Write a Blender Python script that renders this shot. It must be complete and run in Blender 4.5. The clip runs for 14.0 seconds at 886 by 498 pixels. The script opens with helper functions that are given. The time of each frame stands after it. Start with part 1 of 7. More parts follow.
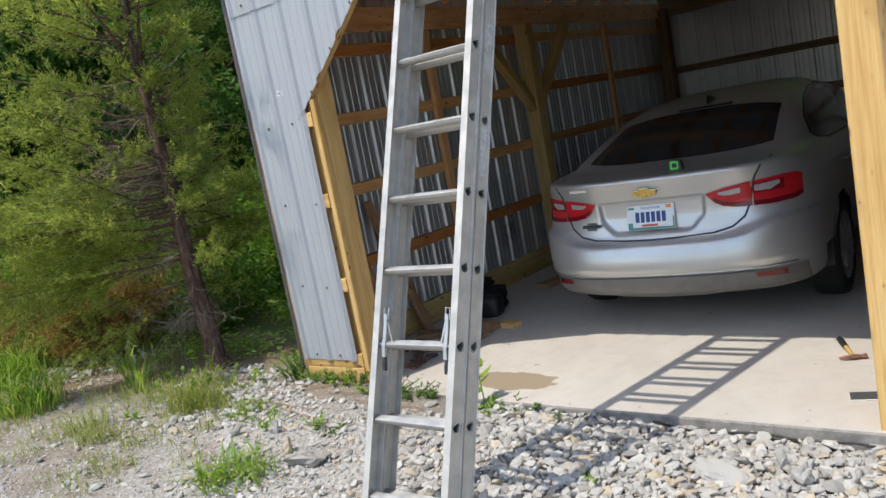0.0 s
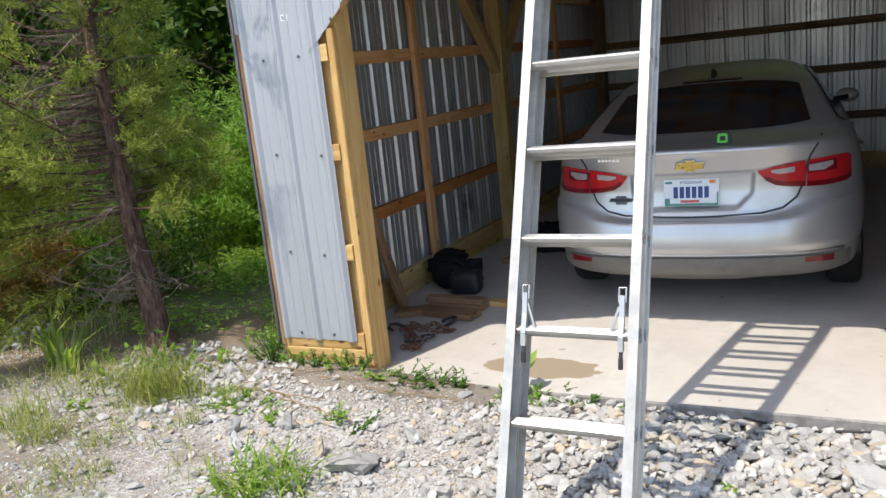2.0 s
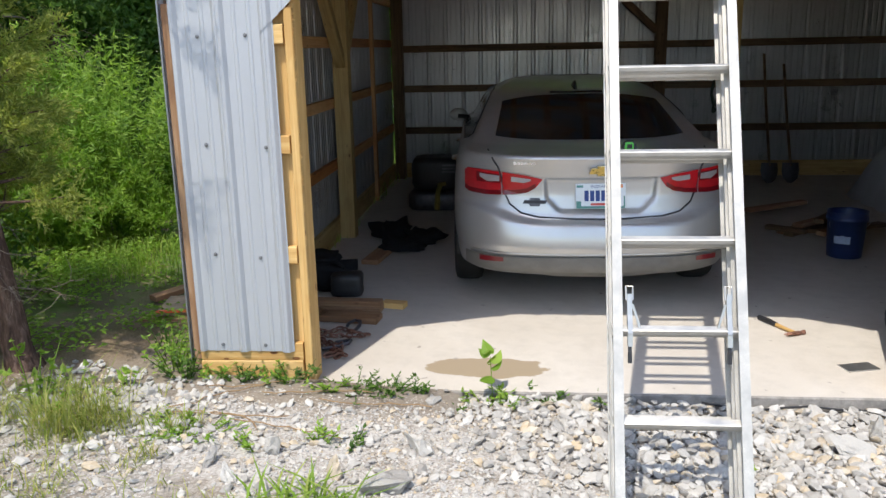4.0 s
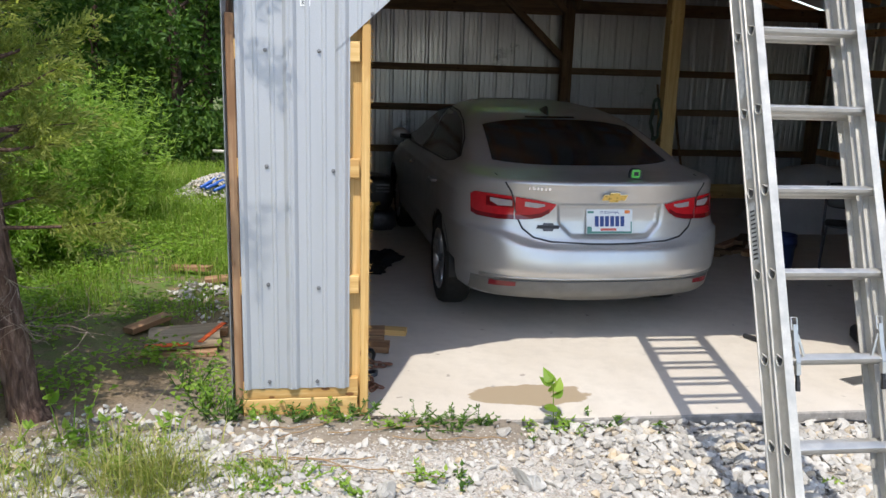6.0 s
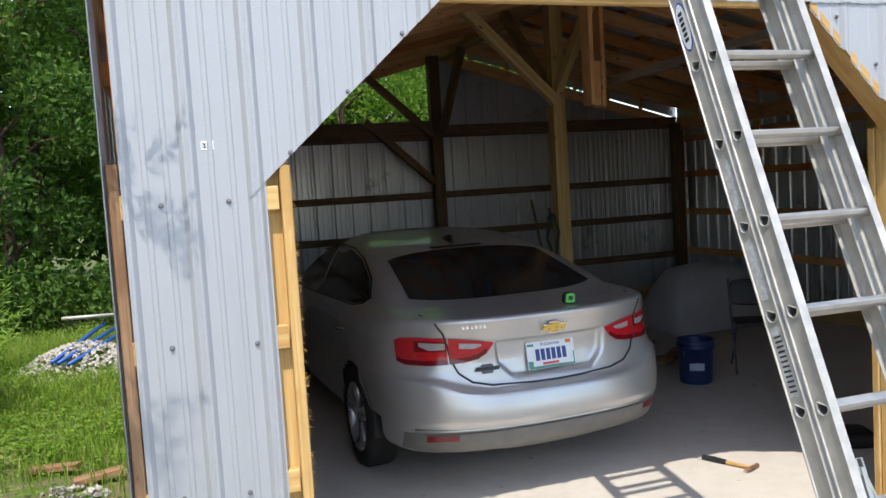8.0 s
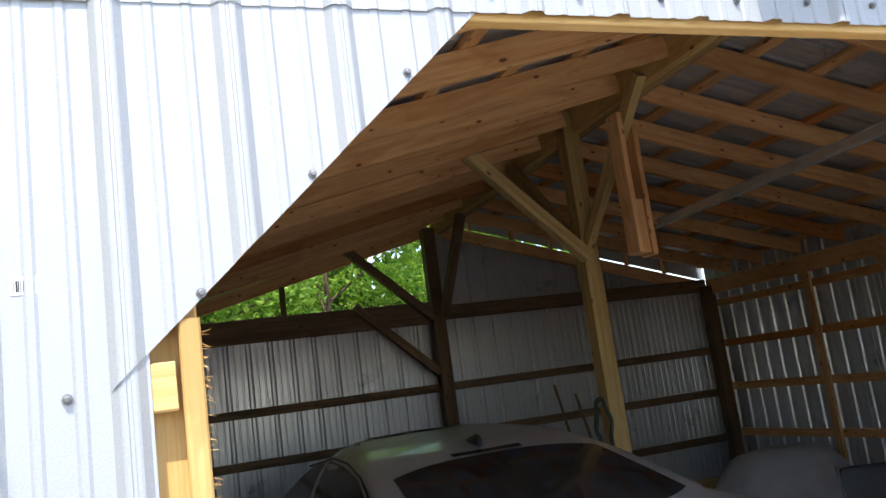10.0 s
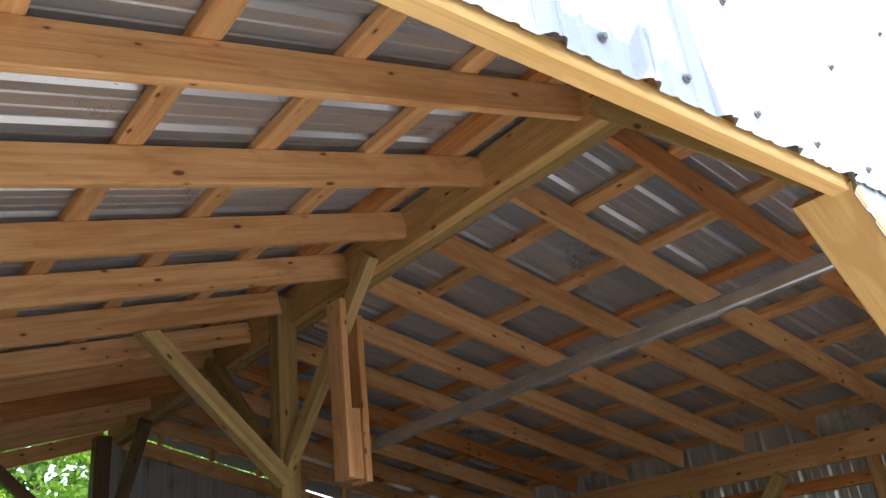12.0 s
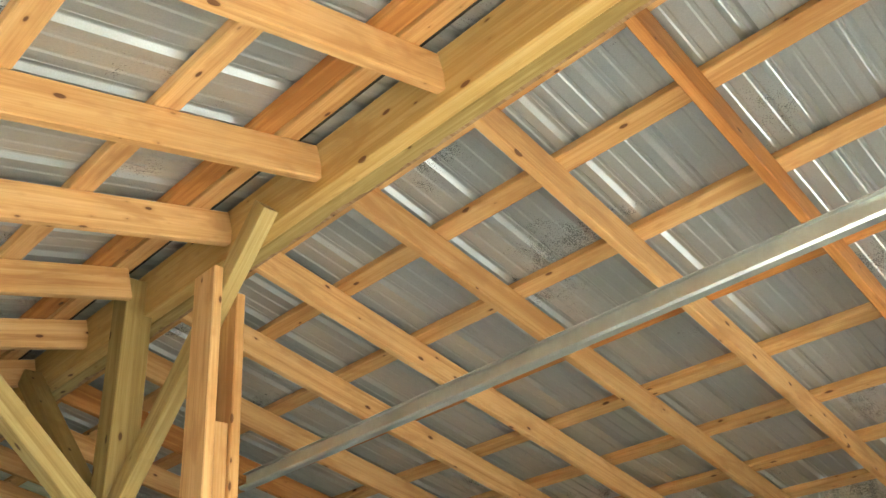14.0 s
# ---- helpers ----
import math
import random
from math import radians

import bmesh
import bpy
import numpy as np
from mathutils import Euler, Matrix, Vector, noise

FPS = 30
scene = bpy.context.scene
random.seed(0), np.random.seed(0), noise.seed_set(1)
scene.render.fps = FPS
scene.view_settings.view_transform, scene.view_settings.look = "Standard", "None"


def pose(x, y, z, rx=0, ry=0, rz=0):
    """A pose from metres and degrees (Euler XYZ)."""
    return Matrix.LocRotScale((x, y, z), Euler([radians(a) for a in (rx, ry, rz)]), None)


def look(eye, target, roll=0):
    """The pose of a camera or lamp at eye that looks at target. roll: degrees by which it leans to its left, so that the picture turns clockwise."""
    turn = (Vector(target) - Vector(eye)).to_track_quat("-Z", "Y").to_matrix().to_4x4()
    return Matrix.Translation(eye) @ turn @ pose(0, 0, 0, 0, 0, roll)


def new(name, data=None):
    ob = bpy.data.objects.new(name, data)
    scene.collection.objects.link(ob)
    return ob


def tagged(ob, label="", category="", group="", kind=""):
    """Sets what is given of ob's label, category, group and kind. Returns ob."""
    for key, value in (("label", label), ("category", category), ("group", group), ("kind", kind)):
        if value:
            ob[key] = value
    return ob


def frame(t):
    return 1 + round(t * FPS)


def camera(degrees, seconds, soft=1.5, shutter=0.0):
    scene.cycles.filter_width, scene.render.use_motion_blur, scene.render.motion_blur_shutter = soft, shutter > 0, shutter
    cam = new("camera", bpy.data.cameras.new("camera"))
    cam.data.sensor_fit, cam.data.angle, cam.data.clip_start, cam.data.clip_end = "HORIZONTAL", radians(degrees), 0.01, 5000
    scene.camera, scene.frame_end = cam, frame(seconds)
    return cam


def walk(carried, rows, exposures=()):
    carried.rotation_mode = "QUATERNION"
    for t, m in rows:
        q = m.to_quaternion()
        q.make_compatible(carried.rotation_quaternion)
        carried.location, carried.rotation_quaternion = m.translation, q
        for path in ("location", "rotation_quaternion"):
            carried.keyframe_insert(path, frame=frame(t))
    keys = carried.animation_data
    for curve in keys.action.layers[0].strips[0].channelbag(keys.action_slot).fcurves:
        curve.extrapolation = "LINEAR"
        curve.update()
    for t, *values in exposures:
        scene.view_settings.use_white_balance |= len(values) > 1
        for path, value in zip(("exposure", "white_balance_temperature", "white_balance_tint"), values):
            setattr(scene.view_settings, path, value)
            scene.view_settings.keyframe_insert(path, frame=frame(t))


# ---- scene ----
cam = camera(57.5, 14.0)
PATH = [
    (0, (4.298, -3.548, 1.617), (3.044, -2.021, 1.31), -10.8),
    (0.5, (4.008, -3.45, 1.596), (2.698, -1.972, 1.281), -10.4),
    (1, (3.673, -3.491, 1.593), (2.472, -1.931, 1.24), -6.7),
    (1.5, (3.312, -3.571, 1.631), (2.265, -1.914, 1.235), -6.6),
    (2, (2.978, -3.612, 1.636), (2.076, -1.881, 1.203), -6.0),
    (2.5, (2.639, -3.77, 1.676), (1.947, -1.954, 1.203), -4.3),
    (3, (2.331, -3.901, 1.712), (1.751, -2.051, 1.222), -3.3),
    (3.2, (2.189, -3.891, 1.7), (1.695, -2.018, 1.202), -2.8),
    (5.3, (0.863, -3.737, 1.703), (0.976, -1.792, 1.25), 0.5),
    (5.5, (0.745, -3.717, 1.699), (0.894, -1.775, 1.245), 0.9),
    (6, (0.434, -3.717, 1.74), (0.695, -1.785, 1.293), 1.7),
    (6.5, (0.225, -3.633, 1.743), (0.515, -1.706, 1.291), 0.7),
    (7, (0.076, -3.513, 1.767), (0.491, -1.607, 1.326), 1.2),
    (7.5, (0.071, -3.345, 1.77), (0.768, -1.501, 1.434), -0.2),
    (8, (0.169, -3.037, 1.779), (0.79, -1.142, 1.629), -3.5),
    (8.2, (0.166, -2.885, 1.792), (0.714, -0.962, 1.741), -4.8),
    (10.3, (0.644, -1.397, 1.713), (1.397, 0.39, 2.203), -9.6),
    (10.5, (0.743, -1.309, 1.737), (1.61, 0.382, 2.36), -10.1),
    (11, (0.977, -1.049, 1.765), (2.054, 0.447, 2.541), -8.9),
    (11.5, (1.145, -0.805, 1.768), (2.317, 0.569, 2.626), -6.1),
    (12, (1.25, -0.643, 1.755), (2.436, 0.751, 2.562), -6.6),
    (12.5, (1.465, -0.406, 1.725), (2.575, 1.049, 2.531), -5.6),
    (13, (1.596, -0.041, 1.681), (2.735, 1.354, 2.551), -6.2),
    (13.5, (1.771, 0.27, 1.745), (3.077, 1.526, 2.592), -8.2),
    (14, (2.007, 0.45, 1.774), (3.315, 1.58, 2.781), -6.0),
]
EXPOSURES = [(0.0, 0.78, 6600, 9), (0.5, 1.03, 6600, 10), (3.0, 1.03, 6600, 10), (8.2, 1.13, 6600, 10), (10.3, 1.85, 6600, 11), (11.0, 2.05, 6600, 11), (11.5, 2.12, 6500, 9), (12.0, 2.6, 6500, 11), (12.5, 3.3, 6700, 11), (13.0, 4.12, 7150, 1), (13.5, 4.4, 7250, -5), (14.0, 4.55, 7100, -11)]
walk(cam, [(t, look(eye, target, roll)) for t, eye, target, roll in PATH], EXPOSURES)

# ---- light ----
SUN_WAY = Vector((0.158, 0.48, -1.0)).normalized()
world = bpy.data.worlds.new("world")
scene.world = world
world.use_nodes = True
wn = world.node_tree.nodes
sky = wn.new("ShaderNodeTexSky")
sky.sky_type = "NISHITA"
sky.sun_disc = False
sky.sun_elevation = math.asin(-SUN_WAY.z)
sky.sun_rotation = math.atan2(-SUN_WAY.x, -SUN_WAY.y)
wn["Background"].inputs["Strength"].default_value = 0.15
world.node_tree.links.new(sky.outputs["Color"], wn["Background"].inputs["Color"])
sun_data = bpy.data.lights.new("sun", "SUN")
sun_data.energy, sun_data.angle, sun_data.color = 2.3, radians(0.5), (1.0, 0.95, 0.87)
sun = new("sun", sun_data)
sun.matrix_world = look(-SUN_WAY * 30, (0, 0, 0))


# ---- materials ----
class Mat:
    """A small builder for node materials."""

    def __init__(self, name, rough=0.6, metal=0.0, spec=0.5):
        self.m = bpy.data.materials.new(name)
        self.m.use_nodes = True
        self.n, self.l = self.m.node_tree.nodes, self.m.node_tree.links
        self.b = self.n["Principled BSDF"]
        self.b.inputs["Roughness"].default_value = rough
        self.b.inputs["Metallic"].default_value = metal
        self.b.inputs["Specular IOR Level"].default_value = spec

    def node(self, kind, **values):
        node = self.n.new(kind)
        for key, value in values.items():
            node.inputs[key].default_value = value
        return node

    def link(self, a, b):
        self.l.new(a, b)

    def coords(self, scale=(1, 1, 1), shift=True, kind="Object"):
        tc = self.n.new("ShaderNodeTexCoord")
        mp = self.n.new("ShaderNodeMapping")
        mp.inputs["Scale"].default_value = scale
        self.link(tc.outputs[kind], mp.inputs["Vector"])
        if shift:
            info = self.n.new("ShaderNodeObjectInfo")
            mul = self.n.new("ShaderNodeVectorMath")
            mul.operation = "MULTIPLY"
            cmb = self.n.new("ShaderNodeCombineXYZ")
            for k in range(3):
                self.link(info.outputs["Random"], cmb.inputs[k])
            mul.inputs[1].default_value = (37.0, 11.0, 23.0)
            self.link(cmb.outputs[0], mul.inputs[0])
            self.link(mul.outputs[0], mp.inputs["Location"])
        return mp.outputs["Vector"]

    def noise(self, vec, scale, detail=4.0, rough=0.55, distort=0.0):
        node = self.node("ShaderNodeTexNoise", Scale=scale, Detail=detail, Roughness=rough, Distortion=distort)
        if vec is not None:
            self.link(vec, node.inputs["Vector"])
        return node.outputs["Fac"]

    def ramp(self, fac, stops):
        node = self.n.new("ShaderNodeValToRGB")
        els = node.color_ramp.elements
        while len(els) < len(stops):
            els.new(0.5)
        for el, (pos, col) in zip(els, stops):
            el.position, el.color = pos, (*col, 1) if len(col) == 3 else col
        self.link(fac, node.inputs["Fac"])
        return node.outputs["Color"]

    def mix(self, fac, a, b, mode="MIX"):
        node = self.n.new("ShaderNodeMix")
        node.data_type, node.blend_type = "RGBA", mode
        for sock, value in ((node.inputs[0], fac), (node.inputs[6], a), (node.inputs[7], b)):
            if hasattr(value, "is_output"):
                self.link(value, sock)
            elif isinstance(value, (int, float)):
                sock.default_value = value
            else:
                sock.default_value = (*value, 1)
        return node.outputs[2]

    def math(self, op, a, b=0.0, clamp=False):
        node = self.n.new("ShaderNodeMath")
        node.operation, node.use_clamp = op, clamp
        for sock, value in ((node.inputs[0], a), (node.inputs[1], b)):
            if hasattr(value, "is_output"):
                self.link(value, sock)
            else:
                sock.default_value = value
        return node.outputs[0]

    def grey(self, fac, lo, hi, a=0.0, b=1.0):
        node = self.node("ShaderNodeMapRange")
        self.link(fac, node.inputs[0])
        for k, v in zip((1, 2, 3, 4), (lo, hi, a, b)):
            node.inputs[k].default_value = v
        return node.outputs[0]

    def random(self):
        return self.n.new("ShaderNodeObjectInfo").outputs["Random"]

    def island(self):
        return self.n.new("ShaderNodeNewGeometry").outputs["Random Per Island"]

    def color(self, c):
        if hasattr(c, "is_output"):
            self.link(c, self.b.inputs["Base Color"])
        else:
            self.b.inputs["Base Color"].default_value = (*c, 1)
        return self

    def rough(self, fac):
        self.link(fac, self.b.inputs["Roughness"])
        return self

    def bump(self, fac, strength=0.3, distance=0.005):
        node = self.node("ShaderNodeBump", Strength=strength, Distance=distance)
        self.link(fac, node.inputs["Height"])
        self.link(node.outputs[0], self.b.inputs["Normal"])
        return self


def make_wood(name, light, mid, dark, knot, rough=0.6, dirt=0.25):
    """Sawn lumber whose grain runs along the object's x axis."""
    m = Mat(name, rough, 0, 0.3)
    v = m.coords((1, 1, 1))
    vg = m.coords((0.9, 16, 16))
    warp = m.noise(vg, 1.0, 4, 0.55, 1.4)
    rings = m.noise(m.coords((0.55, 30, 30)), 1.6, 5, 0.65, 1.6)
    fine = m.noise(m.coords((4, 170, 170)), 1.0, 3, 0.6)
    col = m.ramp(m.math("ADD", m.math("MULTIPLY", warp, 0.55), m.math("MULTIPLY", rings, 0.45)), [(0.36, dark), (0.48, mid), (0.60, light)])
    col = m.mix(m.grey(fine, 0.42, 0.62, 0, 0.3), col, dark)
    flush = m.noise(m.coords((2.6, 9, 9)), 1.0, 3, 0.55, 0.8)
    col = m.mix(m.grey(flush, 0.54, 0.66, 0, 0.65), col, dark)
    vor = m.n.new("ShaderNodeTexVoronoi")
    vor.inputs["Scale"].default_value = 1.0
    m.link(m.coords((8.5, 19.0, 19.0)), vor.inputs["Vector"])
    chance = m.n.new("ShaderNodeSeparateColor")
    m.link(vor.outputs["Color"], chance.inputs[0])
    size = m.math("MULTIPLY", m.grey(chance.outputs[0], 0.30, 1.0, 0.0, 1.0), 0.21)
    ratio = m.math("SUBTRACT", size, vor.outputs["Distance"])
    col = m.mix(m.grey(ratio, -0.12, 0.02, 0, 0.6), col, dark)
    col = m.mix(m.grey(ratio, 0.0, 0.05, 0, 0.9), col, knot)
    stain = m.noise(v, 2.3, 4, 0.6)
    col = m.mix(m.grey(stain, 0.5, 0.75, 0, dirt), col, [c * 0.55 for c in dark])
    tone = m.mix(m.random(), (0.80, 0.76, 0.72), (1.08, 1.08, 1.10))
    col = m.mix(1.0, col, tone, "MULTIPLY")
    m.color(col).bump(m.math("ADD", rings, m.math("MULTIPLY", fine, 0.6)), 0.25, 0.002)
    return m.m


PINE = make_wood("pine_lumber", (0.76, 0.475, 0.23), (0.69, 0.395, 0.168), (0.53, 0.255, 0.098), (0.11, 0.035, 0.014))
PINE_RED = make_wood("reddish_pine_lumber", (0.62, 0.29, 0.10), (0.52, 0.22, 0.07), (0.38, 0.14, 0.04), (0.09, 0.035, 0.018))
TREATED = make_wood("treated_lumber", (0.58, 0.44, 0.20), (0.49, 0.35, 0.14), (0.36, 0.24, 0.085), (0.12, 0.055, 0.025))
FRESH = make_wood("fresh_treated_lumber", (0.72, 0.50, 0.22), (0.64, 0.41, 0.15), (0.52, 0.30, 0.10), (0.16, 0.06, 0.025))
DARK_WOOD = make_wood("dark_brown_lumber", (0.24, 0.16, 0.09), (0.18, 0.115, 0.06), (0.11, 0.07, 0.04), (0.05, 0.03, 0.02))
OLD_WOOD = make_wood("weathered_scrap_lumber", (0.42, 0.28, 0.17), (0.34, 0.20, 0.11), (0.24, 0.13, 0.07), (0.08, 0.04, 0.02), 0.8, 0.5)


def make_metal_sheet(name, base, metal=0.55, rough=0.42):
    m = Mat(name, rough, metal, 0.5)
    v = m.coords((1, 1, 1), False)
    spangle = m.noise(v, 230, 2, 0.5)
    cloud = m.noise(v, 1.7, 5, 0.6)
    streak = m.noise(m.coords((9, 9, 0.5), False), 1.0, 4, 0.6)
    col = m.mix(m.grey(spangle, 0.35, 0.65, 0, 1), [c * 0.93 for c in base], [c * 1.05 for c in base])
    col = m.mix(m.grey(cloud, 0.4, 0.7, 0, 0.35), col, [base[0] * 0.86, base[1] * 0.87, base[2] * 0.88])
    col = m.mix(m.grey(streak, 0.55, 0.8, 0, 0.3), col, [base[0] * 0.8, base[1] * 0.8, base[2] * 0.79])
    m.color(col).rough(m.grey(m.math("ADD", cloud, m.math("MULTIPLY", spangle, 0.4)), 0.4, 0.95, rough - 0.08, rough + 0.12))
    m.bump(m.math("ADD", spangle, m.math("MULTIPLY", m.noise(v, 3.0, 3), 2.0)), 0.05, 0.002)
    return m.m


GALV = make_metal_sheet("galvalume_sheet", (0.50, 0.515, 0.535), 0.62, 0.30)
# same steel, darkened and dulled in colour to tame sunlight on the front
GALV_FRONT = make_metal_sheet("sun_dimmed_galvalume_sheet", (0.41, 0.425, 0.447), 0.22, 0.50)


def make_plain(name, base, rough=0.5, metal=0.0, spec=0.5, vary=0.12, scale=9.0, relief=0.0):
    m = Mat(name, rough, metal, spec)
    v = m.coords((1, 1, 1))
    a = m.noise(v, scale, 5, 0.6)
    f = m.noise(v, scale * 14, 3, 0.6)
    lo = [c * (1 - vary) for c in base]
    hi = [min(1, c * (1 + vary)) for c in base]
    col = m.mix(m.grey(a, 0.35, 0.65), lo, hi)
    col = m.mix(m.grey(f, 0.4, 0.7, 0, 0.5), col, lo)
    m.color(col).rough(m.grey(a, 0.3, 0.7, max(0.02, rough - 0.07), min(1, rough + 0.09)))
    if relief:
        m.bump(m.math("ADD", a, m.math("MULTIPLY", f, 0.35)), relief, 0.004)
    return m.m


ALU = make_plain("mill_aluminium", (0.50, 0.48, 0.44), 0.50, 0.40, 0.5, 0.16, 14)
ALU_RUNG = make_plain("bright_aluminium", (0.50, 0.49, 0.46), 0.40, 0.85, 0.5, 0.08, 20)
STEEL = make_plain("zinc_steel", (0.55, 0.56, 0.57), 0.35, 0.9, 0.5, 0.12, 20)
DARK_STEEL = make_plain("dark_steel", (0.10, 0.10, 0.11), 0.45, 0.7, 0.5, 0.3, 20)
BLACK = make_plain("black_plastic", (0.018, 0.018, 0.02), 0.5, 0, 0.5, 0.3, 20)
WHITE = make_plain("white_enamel", (0.80, 0.81, 0.82), 0.35, 0, 0.5, 0.03, 3)
GAL_TRACK = make_plain("galvanised_track", (0.60, 0.62, 0.62), 0.36, 0.85, 0.5, 0.12, 8)


def make_concrete():
    m = Mat("concrete_slab", 0.85, 0, 0.3)
    v = m.coords((1, 1, 1), False)
    big, mid_, fine = m.noise(v, 0.9, 5, 0.6), m.noise(v, 7, 5, 0.65), m.noise(v, 140, 3, 0.6)
    col = m.mix(m.grey(big, 0.35, 0.68), (0.50, 0.455, 0.395), (0.59, 0.548, 0.49))
    col = m.mix(m.grey(mid_, 0.45, 0.7, 0, 0.45), col, (0.41, 0.375, 0.33))
    col = m.mix(m.grey(fine, 0.35, 0.7, 0, 0.30), col, (0.40, 0.37, 0.34))
    # pale dusty strip and a damp sandy stain with a shape of its own
    sep = m.n.new("ShaderNodeSeparateXYZ")
    m.link(v, sep.inputs[0])
    wob = m.noise(v, 5.0, 4)
    dx = m.math("DIVIDE", m.math("SUBTRACT", sep.outputs[0], 1.485), 0.36)
    dy = m.math("DIVIDE", m.math("SUBTRACT", sep.outputs[1], 0.285), 0.148)
    d = m.math("SQRT", m.math("ADD", m.math("MULTIPLY", dx, dx), m.math("MULTIPLY", dy, dy)))
    d = m.math("ADD", d, m.math("MULTIPLY", m.math("SUBTRACT", wob, 0.5), 0.9))
    col = m.mix(m.grey(d, 0.93, 0.99, 0.92, 0), col, (0.29, 0.225, 0.145))
    spots = m.noise(v, 11, 2, 0.4)
    col = m.mix(m.grey(spots, 0.73, 0.76, 0, 0.6), col, (0.2, 0.18, 0.16))
    m.color(col).bump(m.math("ADD", m.math("MULTIPLY", mid_, 2), fine), 0.25, 0.003)
    return m.m


CONCRETE = make_concrete()
EDGE = make_plain("rough_cast_edge", (0.27, 0.25, 0.225), 0.92, 0, 0.2, 0.3, 16, 0.8)


def make_stone(name, island):
    m = Mat(name, 0.88, 0, 0.3)
    v = m.coords((1, 1, 1), not island)
    r = m.island() if island else m.random()
    base = m.ramp(r, [(0.0, (0.25, 0.237, 0.217)), (0.30, (0.37, 0.352, 0.322)), (0.60, (0.53, 0.507, 0.467)), (0.84, (0.34, 0.322, 0.292)), (0.93, (0.47, 0.36, 0.22)), (1.0, (0.54, 0.46, 0.35))])
    n = m.noise(v, 28, 5, 0.65)
    f = m.noise(v, 160, 3, 0.6)
    col = m.mix(m.grey(n, 0.35, 0.7, 0, 0.5), base, (0.57, 0.545, 0.50))
    col = m.mix(m.grey(f, 0.5, 0.8, 0, 0.40), col, (0.30, 0.28, 0.255))
    m.color(col).bump(m.math("ADD", m.math("MULTIPLY", n, 2.0), f), 0.5, 0.004)
    return m.m


STONE = make_stone("limestone_piece", False)
STONE_BED = make_stone("limestone_gravel", True)


def make_ground():
    m = Mat("ground_soil", 0.95, 0, 0.2)
    v = m.coords((1, 1, 1), False)
    sep = m.n.new("ShaderNodeSeparateXYZ")
    m.link(v, sep.inputs[0])
    big, mid_, fine = m.noise(v, 0.8, 5, 0.6), m.noise(v, 6, 5, 0.65), m.noise(v, 90, 4, 0.65)
    grit = m.n.new("ShaderNodeTexVoronoi")
    grit.inputs["Scale"].default_value = 75
    m.link(v, grit.inputs["Vector"])
    gs = m.n.new("ShaderNodeSeparateColor")
    m.link(grit.outputs["Color"], gs.inputs[0])
    gravel = m.ramp(gs.outputs[0], [(0.0, (0.20, 0.18, 0.155)), (0.5, (0.32, 0.29, 0.255)), (1.0, (0.47, 0.44, 0.40))])
    dirt = m.mix(m.grey(fine, 0.3, 0.7), (0.17, 0.138, 0.102), (0.28, 0.235, 0.185))
    col = m.mix(m.grey(m.math("ADD", m.math("MULTIPLY", mid_, 0.6), m.math("MULTIPLY", big, 0.5)), 0.44, 0.62), dirt, gravel)
    # shade between the coarse stones, painted as a darker ground colour
    gap_shade = m.grey(m.math("ADD", sep.outputs[0], m.math("MULTIPLY", sep.outputs[1], 0.35)), 0.7, 1.4)
    near = m.math("MULTIPLY", m.grey(sep.outputs[1], -3.0, -2.0), m.grey(sep.outputs[0], 4.2, 5.3, 1, 0))
    col = m.mix(m.math("MULTIPLY", m.math("MULTIPLY", gap_shade, near), 0.45), col, (0.27, 0.245, 0.215))
    # chalky crushed fines
    chalk = m.math("MULTIPLY", m.grey(sep.outputs[0], 0.1, 0.7), m.grey(sep.outputs[1], -0.35, -0.55))
    chalk = m.math("MULTIPLY", chalk, m.grey(m.math("ADD", m.math("MULTIPLY", mid_, 0.5), m.math("MULTIPLY", fine, 0.5)), 0.42, 0.58))
    col = m.mix(m.math("MULTIPLY", chalk, 0.8), col, (0.56, 0.535, 0.50))
    # bare soil along the foot of the wall
    foot = m.math("MULTIPLY", m.grey(m.math("ADD", sep.outputs[1], m.math("MULTIPLY", m.math("SUBTRACT", mid_, 0.5), 0.5)), -0.42, -0.25), m.grey(sep.outputs[0], 1.0, 1.7, 1, 0))
    col = m.mix(m.math("MULTIPLY", foot, 0.85), col, dirt)
    # leaf litter and green ground cover beside and behind the barn
    side = m.math("ADD", m.math("SUBTRACT", m.math("MULTIPLY", sep.outputs[1], 0.7), sep.outputs[0]), m.math("MULTIPLY", m.math("SUBTRACT", big, 0.5), 2.2))
    litter = m.mix(m.grey(fine, 0.35, 0.65), (0.13, 0.095, 0.06), (0.27, 0.20, 0.13))
    green = m.mix(m.grey(mid_, 0.3, 0.7), (0.045, 0.085, 0.018), (0.12, 0.19, 0.04))
    col = m.mix(m.grey(side, 0.35, 0.9), col, litter)
    col = m.mix(m.math("MULTIPLY", m.grey(side, 1.3, 2.6), m.grey(mid_, 0.35, 0.55)), col, green)
    m.color(col).bump(m.math("ADD", m.math("MULTIPLY", mid_, 3), fine), 0.6, 0.01)
    return m.m


GROUND = make_ground()


